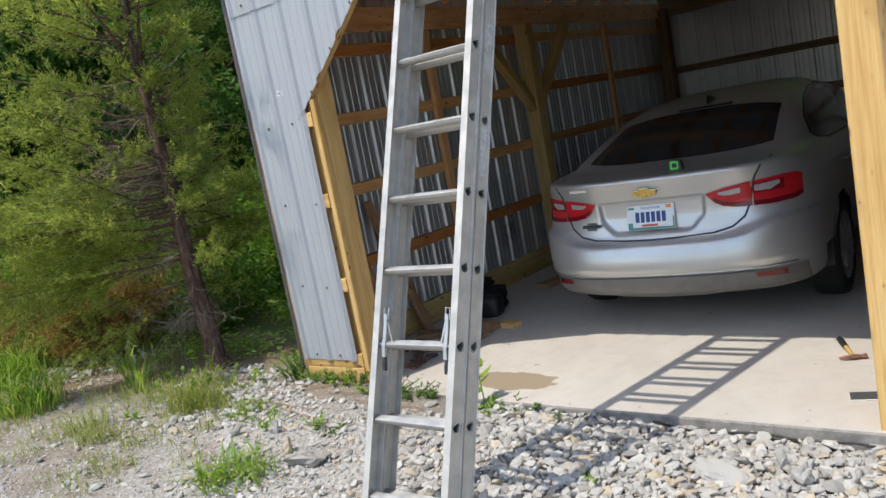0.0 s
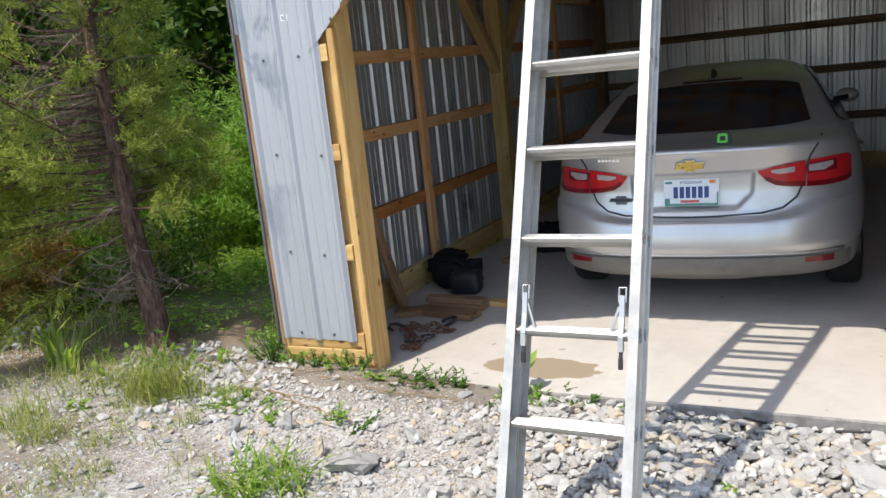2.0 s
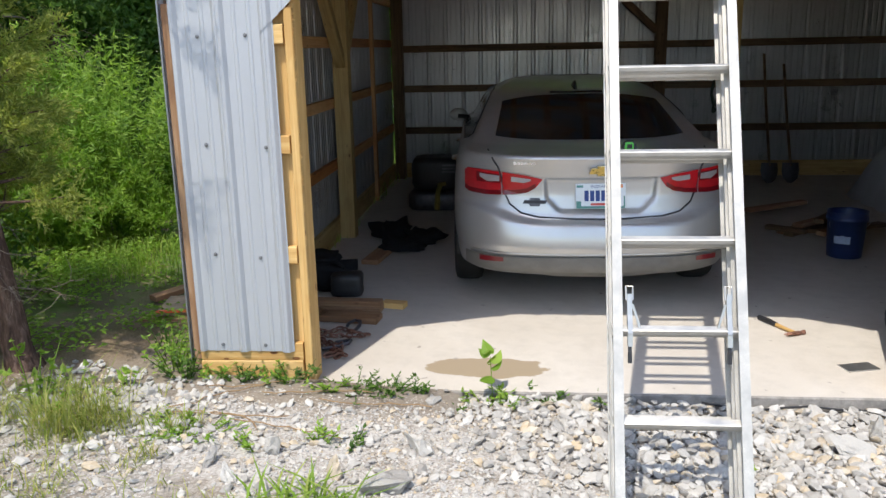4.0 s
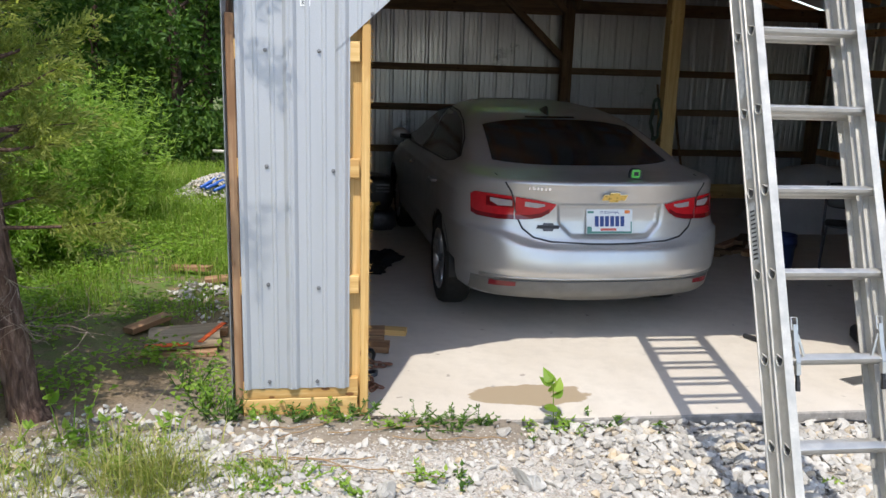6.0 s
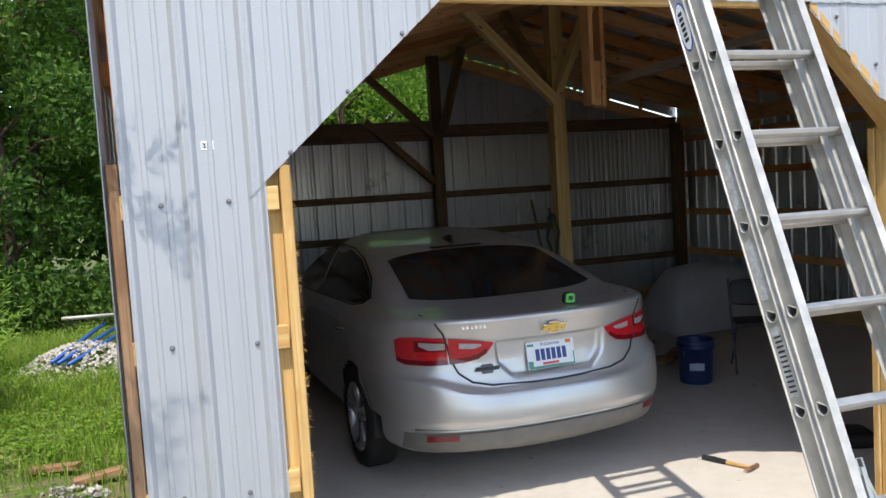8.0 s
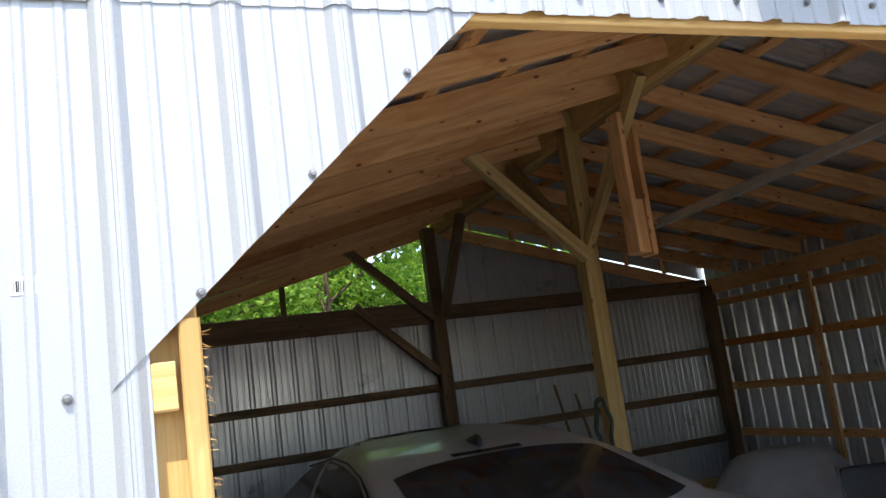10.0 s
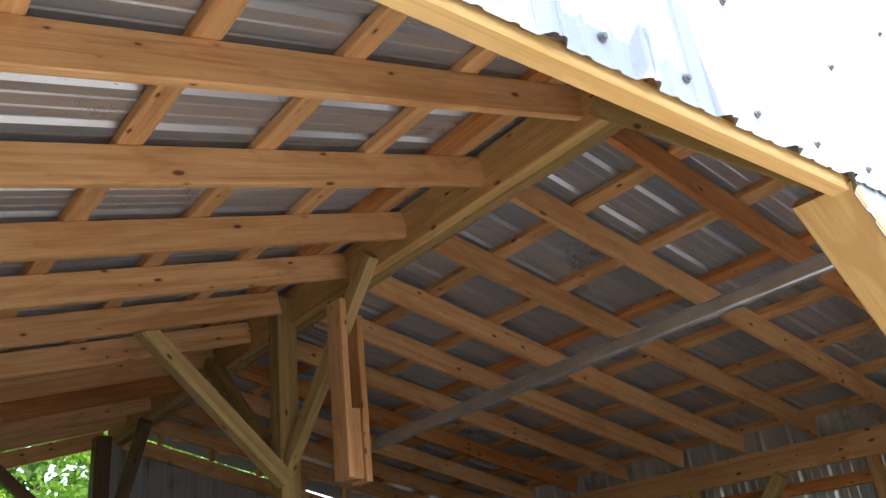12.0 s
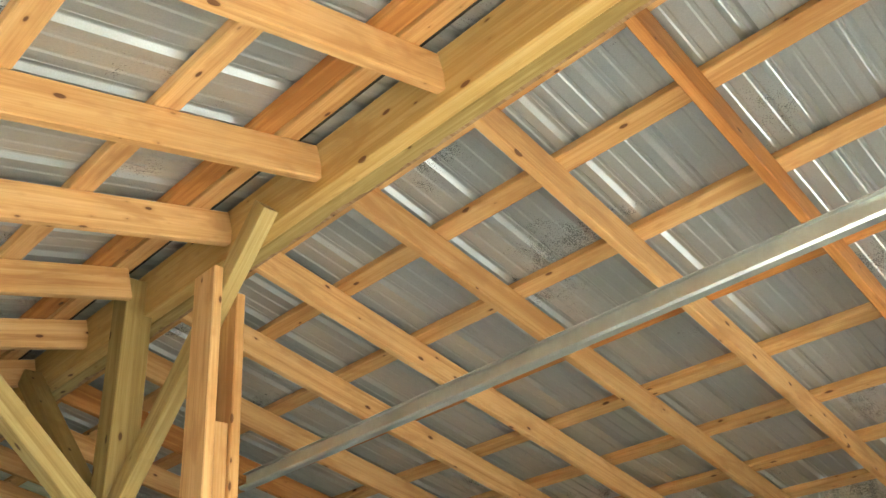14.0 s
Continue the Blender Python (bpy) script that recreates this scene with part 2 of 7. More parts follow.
def make_leaf(name, a, b, c, rough=0.55, trans=0.35):
    m = Mat(name, rough, 0, 0.25)
    col = m.ramp(m.island(), [(0.0, a), (0.55, b), (1.0, c)])
    m.color(col)
    tr = m.n.new("ShaderNodeBsdfTranslucent")
    m.link(m.mix(1.0, col, (1.35, 1.4, 0.8), "MULTIPLY"), tr.inputs["Color"])
    mx = m.n.new("ShaderNodeMixShader")
    mx.inputs[0].default_value = trans
    out = m.n["Material Output"]
    m.link(m.b.outputs[0], mx.inputs[1])
    m.link(tr.outputs[0], mx.inputs[2])
    m.link(mx.outputs[0], out.inputs["Surface"])
    return m.m


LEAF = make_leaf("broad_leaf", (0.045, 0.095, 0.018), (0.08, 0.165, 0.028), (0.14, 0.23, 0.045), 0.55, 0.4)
# brighter copy of the leaf, with sunlight on foliage put into its colour
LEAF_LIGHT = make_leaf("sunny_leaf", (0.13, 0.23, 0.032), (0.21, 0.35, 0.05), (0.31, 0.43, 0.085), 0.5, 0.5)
CEDAR = make_leaf("cedar_spray", (0.17, 0.21, 0.06), (0.28, 0.32, 0.085), (0.40, 0.42, 0.14), 0.55, 0.65)
TWIG = make_leaf("dead_twig", (0.15, 0.11, 0.085), (0.22, 0.17, 0.135), (0.30, 0.235, 0.185), 0.9, 0.05)
GRASS = make_leaf("grass_blade", (0.14, 0.23, 0.035), (0.22, 0.35, 0.055), (0.36, 0.40, 0.12), 0.55, 0.5)
DRY_GRASS = make_leaf("wispy_blade", (0.18, 0.23, 0.05), (0.29, 0.33, 0.09), (0.44, 0.39, 0.17), 0.6, 0.45)
DRY = make_leaf("dry_stalk", (0.20, 0.13, 0.07), (0.30, 0.20, 0.11), (0.38, 0.28, 0.16), 0.8, 0.1)


def make_bark():
    m = Mat("cedar_bark", 0.95, 0, 0.15)
    v = m.coords((38, 38, 7.0), False)
    n = m.noise(v, 1.0, 6, 0.7, 0.5)
    col = m.ramp(n, [(0.3, (0.03, 0.02, 0.016)), (0.5, (0.11, 0.068, 0.052)), (0.7, (0.24, 0.165, 0.13))])
    m.color(col).bump(n, 0.9, 0.02)
    return m.m


BARK = make_bark()
DRY_LEAF = make_leaf("dry_leaf", (0.22, 0.13, 0.05), (0.34, 0.22, 0.08), (0.38, 0.32, 0.10), 0.7, 0.4)


# ---- mesh helpers ----
def mesh_from(name, bm, *mats, smooth=False):
    me = bpy.data.meshes.new(name)
    bm.normal_update()
    bm.to_mesh(me)
    bm.free()
    for mat in mats:
        me.materials.append(mat)
    if smooth:
        for p in me.polygons:
            p.use_smooth = True
    return me


def part(name, bm, material, parent=None, label="", m=None, smooth=False):
    """One mesh object from a bmesh, under a thing or a part. m is its pose in the parent's space."""
    mats = material if isinstance(material, (list, tuple)) else (material,)
    ob = new(name, mesh_from(name, bm, *mats, smooth=smooth))
    if parent is not None:
        ob.parent = parent
    if m is not None:
        ob.matrix_basis = m
    if label:
        ob["label"] = label
    return ob


def empty(name, x=0, y=0, z=0, rz=0):
    ob = new(name)
    ob.empty_display_size = 0.1
    ob.matrix_basis = pose(x, y, z, 0, 0, rz)
    return ob


def grid_faces(bm, rows, close_u=False, mat=0):
    """Quads between equal rows of vertices."""
    for a, b in zip(rows, rows[1:]):
        n = len(a)
        for k in range(n if close_u else n - 1):
            q = [a[k], a[(k + 1) % n], b[(k + 1) % n], b[k]]
            if len(set(q)) == 4:
                f = bm.faces.new(q)
                f.material_index = mat


def add_prism(bm, section, length, axis="x", cap=True):
    """Extrudes a closed section (list of 2D points) along an axis from 0 to length."""
    def at(p, d):
        return {"x": (d, p[0], p[1]), "y": (p[0], d, p[1]), "z": (p[0], p[1], d)}[axis]
    rings = [[bm.verts.new(at(p, d)) for p in section] for d in (0.0, length)]
    grid_faces(bm, rings, True)
    if cap:
        bm.faces.new(rings[0][::-1])
        bm.faces.new(rings[1])


def add_box(bm, lo, hi, bevel=0.0):
    """A box, with chamfered edges along its longest side when bevel is given."""
    lo, hi = Vector(lo), Vector(hi)
    d = hi - lo
    c = bevel
    ax = max(range(3), key=lambda k: d[k])
    o = [k for k in range(3) if k != ax]
    u, v = d[o[0]], d[o[1]]
    if c > 0:
        sec = [(c, 0), (u - c, 0), (u, c), (u, v - c), (u - c, v), (c, v), (0, v - c), (0, c)]
    else:
        sec = [(0, 0), (u, 0), (u, v), (0, v)]
    rings = []
    for t in (0.0, d[ax]):
        ring = []
        for p in sec:
            q = [0, 0, 0]
            q[ax], q[o[0]], q[o[1]] = lo[ax] + t, lo[o[0]] + p[0], lo[o[1]] + p[1]
            ring.append(bm.verts.new(q))
        rings.append(ring)
    if ax == 1:
        rings = rings[::-1]
    grid_faces(bm, rings, True)
    bm.faces.new(rings[0][::-1])
    bm.faces.new(rings[1])


def add_tube(bm, points, radii, sides=8, cap=True):
    """A tube through points."""
    pts = [Vector(p) for p in points]
    if isinstance(radii, (int, float)):
        radii = [radii] * len(pts)
    rings, side = [], None
    for k, p in enumerate(pts):
        way = (pts[min(k + 1, len(pts) - 1)] - pts[max(k - 1, 0)]).normalized()
        if side is None:
            side = way.orthogonal().normalized()
        side = (side - way * side.dot(way)).normalized()
        up = way.cross(side)
        rings.append([bm.verts.new(p + radii[k] * (math.cos(a) * side + math.sin(a) * up)) for a in [2 * math.pi * j / sides for j in range(sides)]])
    grid_faces(bm, rings, True)
    if cap and sides > 2:
        bm.faces.new(rings[0][::-1])
        bm.faces.new(rings[-1])


def add_lathe(bm, profile, sides=24, centre=(0, 0, 0)):
    """A surface of revolution about z from (radius, height) points."""
    c = Vector(centre)
    rings = [[bm.verts.new(c + Vector((r * math.cos(a), r * math.sin(a), z))) for a in [2 * math.pi * j / sides for j in range(sides)]] for r, z in profile]
    grid_faces(bm, rings, True)


LUMBER = {}


def lumber(name, a, b, w, h, mat, parent=None, up=(0, 0, 1), label="", sag=0.0):
    """A board from a to b; w is its thickness sideways, h its depth along up. Its grain runs along its x axis."""
    a, b = Vector(a), Vector(b)
    x = (b - a).normalized()
    z = Vector(up)
    z = (z - x * z.dot(x)).normalized()
    y = z.cross(x)
    length = (b - a).length
    key = (round(length, 3), w, h, mat.name)
    if key not in LUMBER:
        c = 0.004
        bm = bmesh.new()
        u, v = w / 2, h / 2
        add_prism(bm, [(-u + c, -v), (u - c, -v), (u, -v + c), (u, v - c), (u - c, v), (-u + c, v), (-u, v - c), (-u, -v + c)], length)
        LUMBER[key] = mesh_from(name, bm, mat)
    ob = new(name, LUMBER[key])
    rot = Matrix((x, y, z)).transposed().to_4x4()
    ob.matrix_basis = Matrix.Translation(a) @ rot
    if parent is not None:
        ob.parent = parent
        ob.matrix_basis = parent.matrix_basis.inverted() @ ob.matrix_basis
    if label:
        ob["label"] = label
    return ob


RIB = 0.2286


def rib_profile(x0, x1, phase=0.0):
    """(x, depth) along a sheet of steel with major ribs every nine inches and two low ribs between."""
    pts, k = [], math.floor((x0 - phase) / RIB) - 1
    while phase + k * RIB < x1 + RIB:
        c = phase + k * RIB
        pts += [(c - 0.031, 0), (c - 0.016, 0.017), (c - 0.0115, 0.019), (c - 0.0045, 0.019), (c - 0.003, 0.0165), (c + 0.003, 0.0165), (c + 0.0045, 0.019), (c + 0.0115, 0.019), (c + 0.016, 0.017), (c + 0.031, 0)]
        for e in (0.078, 0.150):
            pts += [(c + e - 0.012, 0), (c + e - 0.006, 0.004), (c + e + 0.006, 0.004), (c + e + 0.012, 0)]
        k += 1

    def depth(x):
        for (a, d), (b, e) in zip(pts, pts[1:]):
            if a <= x <= b:
                return d + (e - d) * (x - a) / max(b - a, 1e-9)
        return 0.0
    return [(x0, depth(x0))] + [p for p in pts if x0 + 1e-4 < p[0] < x1 - 1e-4] + [(x1, depth(x1))]


def sheet(name, x0, x1, low, high, m, mat=GALV, phase=0.0, parent=None, label="", extra=(), thick=0.0012):
    """Ribbed steel: local x across the ribs, local z along them, ribs proud towards local -y. low and high give z for an x."""
    xs = sorted(set([p[0] for p in rib_profile(x0, x1, phase)] + [e for e in extra if x0 < e < x1]))
    prof = rib_profile(x0, x1, phase)

    def depth(x):
        for (a, d), (b, e) in zip(prof, prof[1:]):
            if a <= x <= b:
                return d + (e - d) * (x - a) / max(b - a, 1e-9)
        return 0.0
    bm = bmesh.new()
    rings = []
    for x in xs:
        d, lo, hi = depth(x), low(x), high(x)
        rings.append([bm.verts.new((x, -d, lo)), bm.verts.new((x, -d, hi)), bm.verts.new((x, -d + thick, hi)), bm.verts.new((x, -d + thick, lo))])
    grid_faces(bm, rings, True)
    bm.faces.new(rings[0])
    bm.faces.new(rings[-1][::-1])
    bmesh.ops.recalc_face_normals(bm, faces=bm.faces)
    return part(name, bm, mat, parent, label, m)


# ---- ground and slab ----
def ground_z(x, y):
    """Height of the yard: it falls gently to the right and away from the drive."""
    z = 0.03 - 0.040 * (min(max(x, -3.5), 5.5) - 0.8) - 0.035 * min(max(y, -4.0), 3.0)
    z += 0.018 * noise.noise((x * 1.3, y * 1.3, 0.0)) + 0.007 * noise.noise((x * 5, y * 5, 3.0))
    inside = min(x + 0.02, 7.10 - x, y + 0.02, 7.00 - y)
    if inside > 0:
        z = min(z, -0.02 - 0.5 * min(inside, 0.2))
    if x > 1.3 and -0.3 < y <= 0:
        z = min(z, -0.03 - 0.03 * min(x - 1.3, 1.6))
    far = math.hypot(x - 3, y)
    return z - 0.004 * max(0, far - 12)


def spaced(stops):
    out = []
    for a, b, n in stops:
        out += [a + (b - a) * k / n for k in range(n)]
    return out + [stops[-1][1]]


bm = bmesh.new()
gx = spaced([(-900, -60, 8), (-60, -12, 12), (-12, -2, 40), (-2, 5, 100), (5, 12, 20), (12, 60, 10), (60, 900, 8)])
gy = spaced([(-900, -60, 8), (-60, -8, 12), (-8, -2.6, 22), (-2.6, 1.0, 60), (1.0, 12, 55), (12, 60, 14), (60, 900, 8)])
rows = [[bm.verts.new((x, y, ground_z(x, y))) for x in gx] for y in gy]
grid_faces(bm, rows)
ground = part("ground", bm, GROUND, smooth=True)
tagged(ground, "pale gravelly soil giving way to leaf litter and green ground cover", "ground", kind="structure")

bm = bmesh.new()
add_box(bm, (0.02, -0.030, -0.30), (7.10, 6.99, 0.0), 0.008)
add_box(bm, (-0.004, 0.046, -0.29), (7.114, 6.998, -0.003))
slab = part("floor", bm, CONCRETE)
slab.data.materials.append(EDGE)
for f in slab.data.polygons:
    if f.normal.y < -0.6:
        f.material_index = 1
tagged(slab, "pale dusty concrete slab floor with a damp sandy stain", "floor", kind="structure")

# ---- barn frame ----
RIDGE, WIDTH, DEPTH = 3.57, 7.14, 7.05
PITCH = {-1: 0.25, 1: 0.25}
COS = {s: 1 / math.hypot(1, v) for s, v in PITCH.items()}
SIN = {s: v / math.hypot(1, v) for s, v in PITCH.items()}


def rafter_top(x):
    return 3.61 - PITCH[-1 if x < RIDGE else 1] * (abs(x - RIDGE) - 0.07)


def roof_under(x):
    return rafter_top(x) + 0.0402


def structure(name, label, category):
    return tagged(empty(name), label, category, kind="structure")


wall_front = structure("wall_front", "front gable wall of galvalume ribbed steel over new timber framing", "wall")
wall_left = structure("wall_left", "side wall of ribbed steel on pine girts and treated posts", "wall")
wall_right = structure("wall_right", "far side wall of ribbed steel on pine girts and posts", "wall")
wall_back = structure("wall_back", "back wall of ribbed steel with an open gable on one half", "wall")
roof = structure("roof", "open pine rafters and purlins under bare ribbed steel roofing", "roof")

I4 = Matrix.Identity(4)


def cut_left(x):
    return 1.794 + (x - 0.44) * 0.925


def cut_mid(x):
    return 2.50 - (x - 2.995) * 1.025 if x < 3.60 else 1.88 + (x - 3.60) * 0.985


sheet("metal_sheet", -0.004, 0.494, lambda x: 0.19, lambda x: 2.57, I4, mat=GALV_FRONT, parent=wall_front)
sheet("metal_sheet", 0.43, 1.235, cut_left, lambda x: 2.57, Matrix.Translation((0, -0.004, 0)), mat=GALV_FRONT, parent=wall_front)
sheet("metal_sheet", 2.985, 4.24, lambda x: min(cut_mid(x), 2.50), lambda x: 2.57, I4, mat=GALV_FRONT, parent=wall_front, extra=(3.60,))
sheet("metal_sheet", 6.50, WIDTH, lambda x: 0.19, lambda x: 2.57, I4, mat=GALV_FRONT, parent=wall_front)
for k in range(9):
    a, b = max(-0.004, k * 0.9144 - 0.03), min(WIDTH, (k + 1) * 0.9144 + 0.03)
    if a < b:
        sheet("metal_sheet", a, b, lambda x: 2.522, lambda x: roof_under(x) - 0.005, Matrix.Translation((0, -0.007 - 0.0015 * (k % 2), 0)), mat=GALV_FRONT, parent=wall_front, extra=(RIDGE,))


SCREW_HEAD = make_plain("weathered_screw", (0.20, 0.20, 0.205), 0.5, 0.6, 0.5, 0.2, 60)


def screw_mesh():
    bm = bmesh.new()
    add_lathe(bm, [(0.0098, 0), (0.0098, 0.0025), (0.0062, 0.0028), (0.0062, 0.0085), (0.004, 0.0095), (0.0001, 0.0095)], 8)
    return mesh_from("screw", bm, SCREW_HEAD)


SCREW = screw_mesh()


def screw(x, z, y=-0.001, parent=wall_front):
    ob = new("screw", SCREW)
    ob.parent = parent
    ob.matrix_basis = pose(x, y, z, 90, 0, 0)


for x, z in ((0.123, 1.777), (0.357, 1.779), (0.12, 1.265), (0.419, 1.248), (0.117, 0.71), (0.35, 0.692), (0.114, 0.225), (0.341, 0.223)):
    screw(x, z)
for x, z in ((0.592, 1.944), (0.824, 2.164), (1.05, 2.38), (3.15, 2.46), (3.38, 2.24), (3.72, 2.16), (3.95, 2.38)):
    screw(x, z, -0.005)
for k in range(31):
    screw(0.125 + 0.2286 * k, 2.575 + 0.004 * math.sin(k * 7.1), -0.009)
    if k % 2:
        for z in (2.86, 3.15):
            if z < roof_under(0.125 + 0.2286 * k) - 0.1:
                screw(0.125 + 0.2286 * k, z, -0.009)

# front framing
for z in (1.777, 1.255, 0.70):
    lumber("girt", (-0.012, 0.022, z), (0.537, 0.022, z + 0.004), 0.038, 0.089, FRESH, wall_front)
lumber("skirt_board", (-0.012, 0.024, 0.178), (0.536, 0.024, 0.186), 0.038, 0.095, FRESH, wall_front)
lumber("skirt_board", (-0.012, 0.022, 0.050), (0.534, 0.022, 0.058), 0.038, 0.160, FRESH, wall_front)
lumber("corner_board", (-0.0285, 0.018, 0.11), (-0.0285, 0.018, 1.93), 0.040, 0.028, OLD_WOOD, wall_front, (0, 1, 0))
lumber("corner_post", (0.06, 0.115, -0.05), (0.06, 0.115, 2.55), 0.14, 0.14, PINE_RED, wall_front, (0, 1, 0))
lumber("jamb_post", (0.508, 0.118, 0.0), (0.508, 0.118, 2.10), 0.15, 0.14, FRESH, wall_front, (0, 1, 0))
lumber("jamb_board", (0.566, 0.022, 0.055), (0.566, 0.022, 1.90), 0.040, 0.044, FRESH, wall_front, (0, 1, 0))
# torn fibres along the sawn edge of the jamb board
fr = random.Random(91)
bm = bmesh.new()
for _ in range(150):
    z = fr.uniform(0.10, 1.88)
    ln, up = fr.uniform(0.004, 0.016), fr.uniform(-0.014, 0.006)
    y = fr.uniform(0.001, 0.008)
    add_tube(bm, [(0.587, y, z), (0.588 + ln * 0.6, y - 0.002, z + up * 0.4), (0.588 + ln, y - 0.003, z + up)], [0.0011, 0.0007, 0.0003], 3, False)
tagged(part("splinter_fringe", bm, FRESH, wall_front), kind="stuff")
nl = Vector((-0.925, 0, 1)).normalized()
a, b = Vector((0.555, 0.026, cut_left(0.555))) + nl * 0.022, Vector((1.232, 0.026, cut_left(1.232))) + nl * 0.022
lumber("angled_header", a, b, 0.045, 0.038, FRESH, wall_front, nl)
lumber("header", (1.215, 0.026, 2.529), (3.01, 0.026, 2.521), 0.045, 0.038, FRESH, wall_front)
nr = Vector((1.025, 0, 1)).normalized()
a, b = Vector((2.985, 0.068, 2.51)) + nr * 0.022, Vector((3.56, 0.068, 1.921)) + nr * 0.022
lumber("angled_header", a, b, 0.142, 0.038, FRESH, wall_front, nr)
lumber("angled_header", (3.68, 0.068, 1.98), (4.22, 0.068, 2.51), 0.142, 0.038, FRESH, wall_front, (-0.985, 0, 1))
lumber("jamb_board", (3.572, 0.203, 0.0), (3.572, 0.203, 1.95), 0.040, 0.042, FRESH, wall_front, (0, 1, 0))
lumber("jamb_post", (3.630, 0.090, 0.0), (3.630, 0.090, 3.3), 0.145, 0.175, FRESH, wall_front, (0, 1, 0))
lumber("header", (4.21, 0.072, 2.529), (6.52, 0.072, 2.529), 0.138, 0.038, FRESH, wall_front)
lumber("jamb_post", (6.58, 0.115, 0.0), (6.58, 0.115, 2.6), 0.14, 0.14, FRESH, wall_front, (0, 1, 0))
lumber("corner_post", (7.06, 0.115, -0.05), (7.06, 0.115, 2.55), 0.14, 0.14, PINE_RED, wall_front, (0, 1, 0))
lumber("skirt_board", (6.51, 0.022, 0.10), (7.14, 0.022, 0.10), 0.038, 0.184, FRESH, wall_front)
# small paper sticker on the steel
bm = bmesh.new()
add_box(bm, (-0.022, -0.0006, -0.016), (0.022, 0, 0.016))
sticker = part("paper_sticker", bm, WHITE, wall_front, "small white paper barcode sticker", Matrix.Translation((0.298, -0.0008, 1.984)))
bm = bmesh.new()
for k in range(9):
    w = 0.0012 + 0.0010 * ((k * 5) % 3)
    add_box(bm, (-0.017 + k * 0.0038, -0.0012, -0.011), (-0.017 + k * 0.0038 + w, -0.0007, 0.009))
part("bar", bm, BLACK, sticker)

# side walls
L_M = Matrix.Translation((-0.045, 0, 0)) @ pose(0, 0, 0, 0, 0, -90)
R_M = Matrix.Translation((7.145, 0, 0)) @ pose(0, 0, 0, 0, 0, 90)
for k in range(8):
    a, b = k * 0.9144 - 0.012, min(DEPTH, (k + 1) * 0.9144 + 0.02)
    off = 0.0015 * (k % 2)
    sheet("metal_sheet", -b, -a, lambda x: 0.12, lambda x: 2.765, Matrix.Translation((-off, 0, 0)) @ L_M, parent=wall_left, phase=-0.006)
    sheet("metal_sheet", a, b, lambda x: 0.12, lambda x: 2.765, Matrix.Translation((off, 0, 0)) @ R_M, parent=wall_right, phase=0.006)
for wall, x, s in ((wall_left, -0.024, 1), (wall_right, 7.124, -1)):
    for k, z in enumerate((0.685, 1.240, 1.768, 2.27)):
        for j, (a, b) in enumerate(((0.19, 3.44), (3.48, 6.95))):
            lumber("girt", (x, a, z + 0.003 * j), (x, b, z), 0.038, 0.089, PINE if (k + j) % 3 else PINE_RED, wall)
    lumber("skirt_board", (x, 0.10, 0.095), (x, 6.95, 0.095), 0.038, 0.20, TREATED, wall)
    lumber("top_plate", (x + s * 0.040, 0.05, 2.485), (x + s * 0.040, 6.95, 2.485), 0.038, 0.184, PINE, wall)
    for y in (1.95, 5.30):
        lumber("stud", (x + s * 0.039, y, 0.0), (x + s * 0.039, y, 2.39), 0.038, 0.089, PINE, wall, (0, 1, 0))
    for y in (3.45,):
        lumber("post", (x + s * 0.090, y, 0.0), (x + s * 0.090, y, 2.39), 0.138, 0.138, TREATED, wall, (0, 1, 0))
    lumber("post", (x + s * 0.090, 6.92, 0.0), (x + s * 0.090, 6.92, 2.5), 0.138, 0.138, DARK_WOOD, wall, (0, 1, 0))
    lumber("brace", (x + s * 0.09, 3.41, 1.58), (x + s * 0.09, 2.62, 2.38), 0.089, 0.089, TREATED, wall)
    lumber("brace", (x + s * 0.09, 3.49, 1.58), (x + s * 0.09, 4.28, 2.38), 0.089, 0.089, TREATED, wall)

# back wall: its end rafters sit a little below the roof, which leaves a slit of daylight
def end_top(x):
    return 3.465 - 0.279 * (x - 3.855) if x > RIDGE else 3.47 - 0.262 * (3.20 - x)


B_M = Matrix.Translation((0, DEPTH + 0.005, 0)) @ pose(0, 0, 0, 0, 0, 180)
for k in range(9):
    a, b = k * 0.9144 - 0.03, min(WIDTH, (k + 1) * 0.9144 + 0.03)
    m = Matrix.Translation((0, 0.0015 * (k % 2), 0)) @ B_M
    if k < 4:
        sheet("metal_sheet", -min(b, 3.45), -a, lambda x: 0.1, lambda x: 2.63, m, parent=wall_back)
    if 3 <= k < 8:
        sheet("metal_sheet", -b, -(3.43 if k == 3 else a), lambda x: 0.1, lambda x: end_top(-x) - 0.03, m, parent=wall_back)
# girts, beams, post and braces here take the darker brown wood
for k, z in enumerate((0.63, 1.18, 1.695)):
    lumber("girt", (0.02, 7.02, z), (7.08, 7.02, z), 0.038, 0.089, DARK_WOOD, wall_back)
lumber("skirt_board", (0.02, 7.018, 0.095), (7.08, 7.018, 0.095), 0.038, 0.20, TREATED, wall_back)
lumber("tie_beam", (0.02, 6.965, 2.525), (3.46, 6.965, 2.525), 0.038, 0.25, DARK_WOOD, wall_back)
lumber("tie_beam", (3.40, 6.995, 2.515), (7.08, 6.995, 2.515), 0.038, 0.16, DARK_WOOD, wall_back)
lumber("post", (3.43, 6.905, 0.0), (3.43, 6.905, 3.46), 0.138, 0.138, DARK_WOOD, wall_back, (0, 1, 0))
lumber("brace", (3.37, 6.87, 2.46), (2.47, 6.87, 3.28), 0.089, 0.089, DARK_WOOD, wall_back)
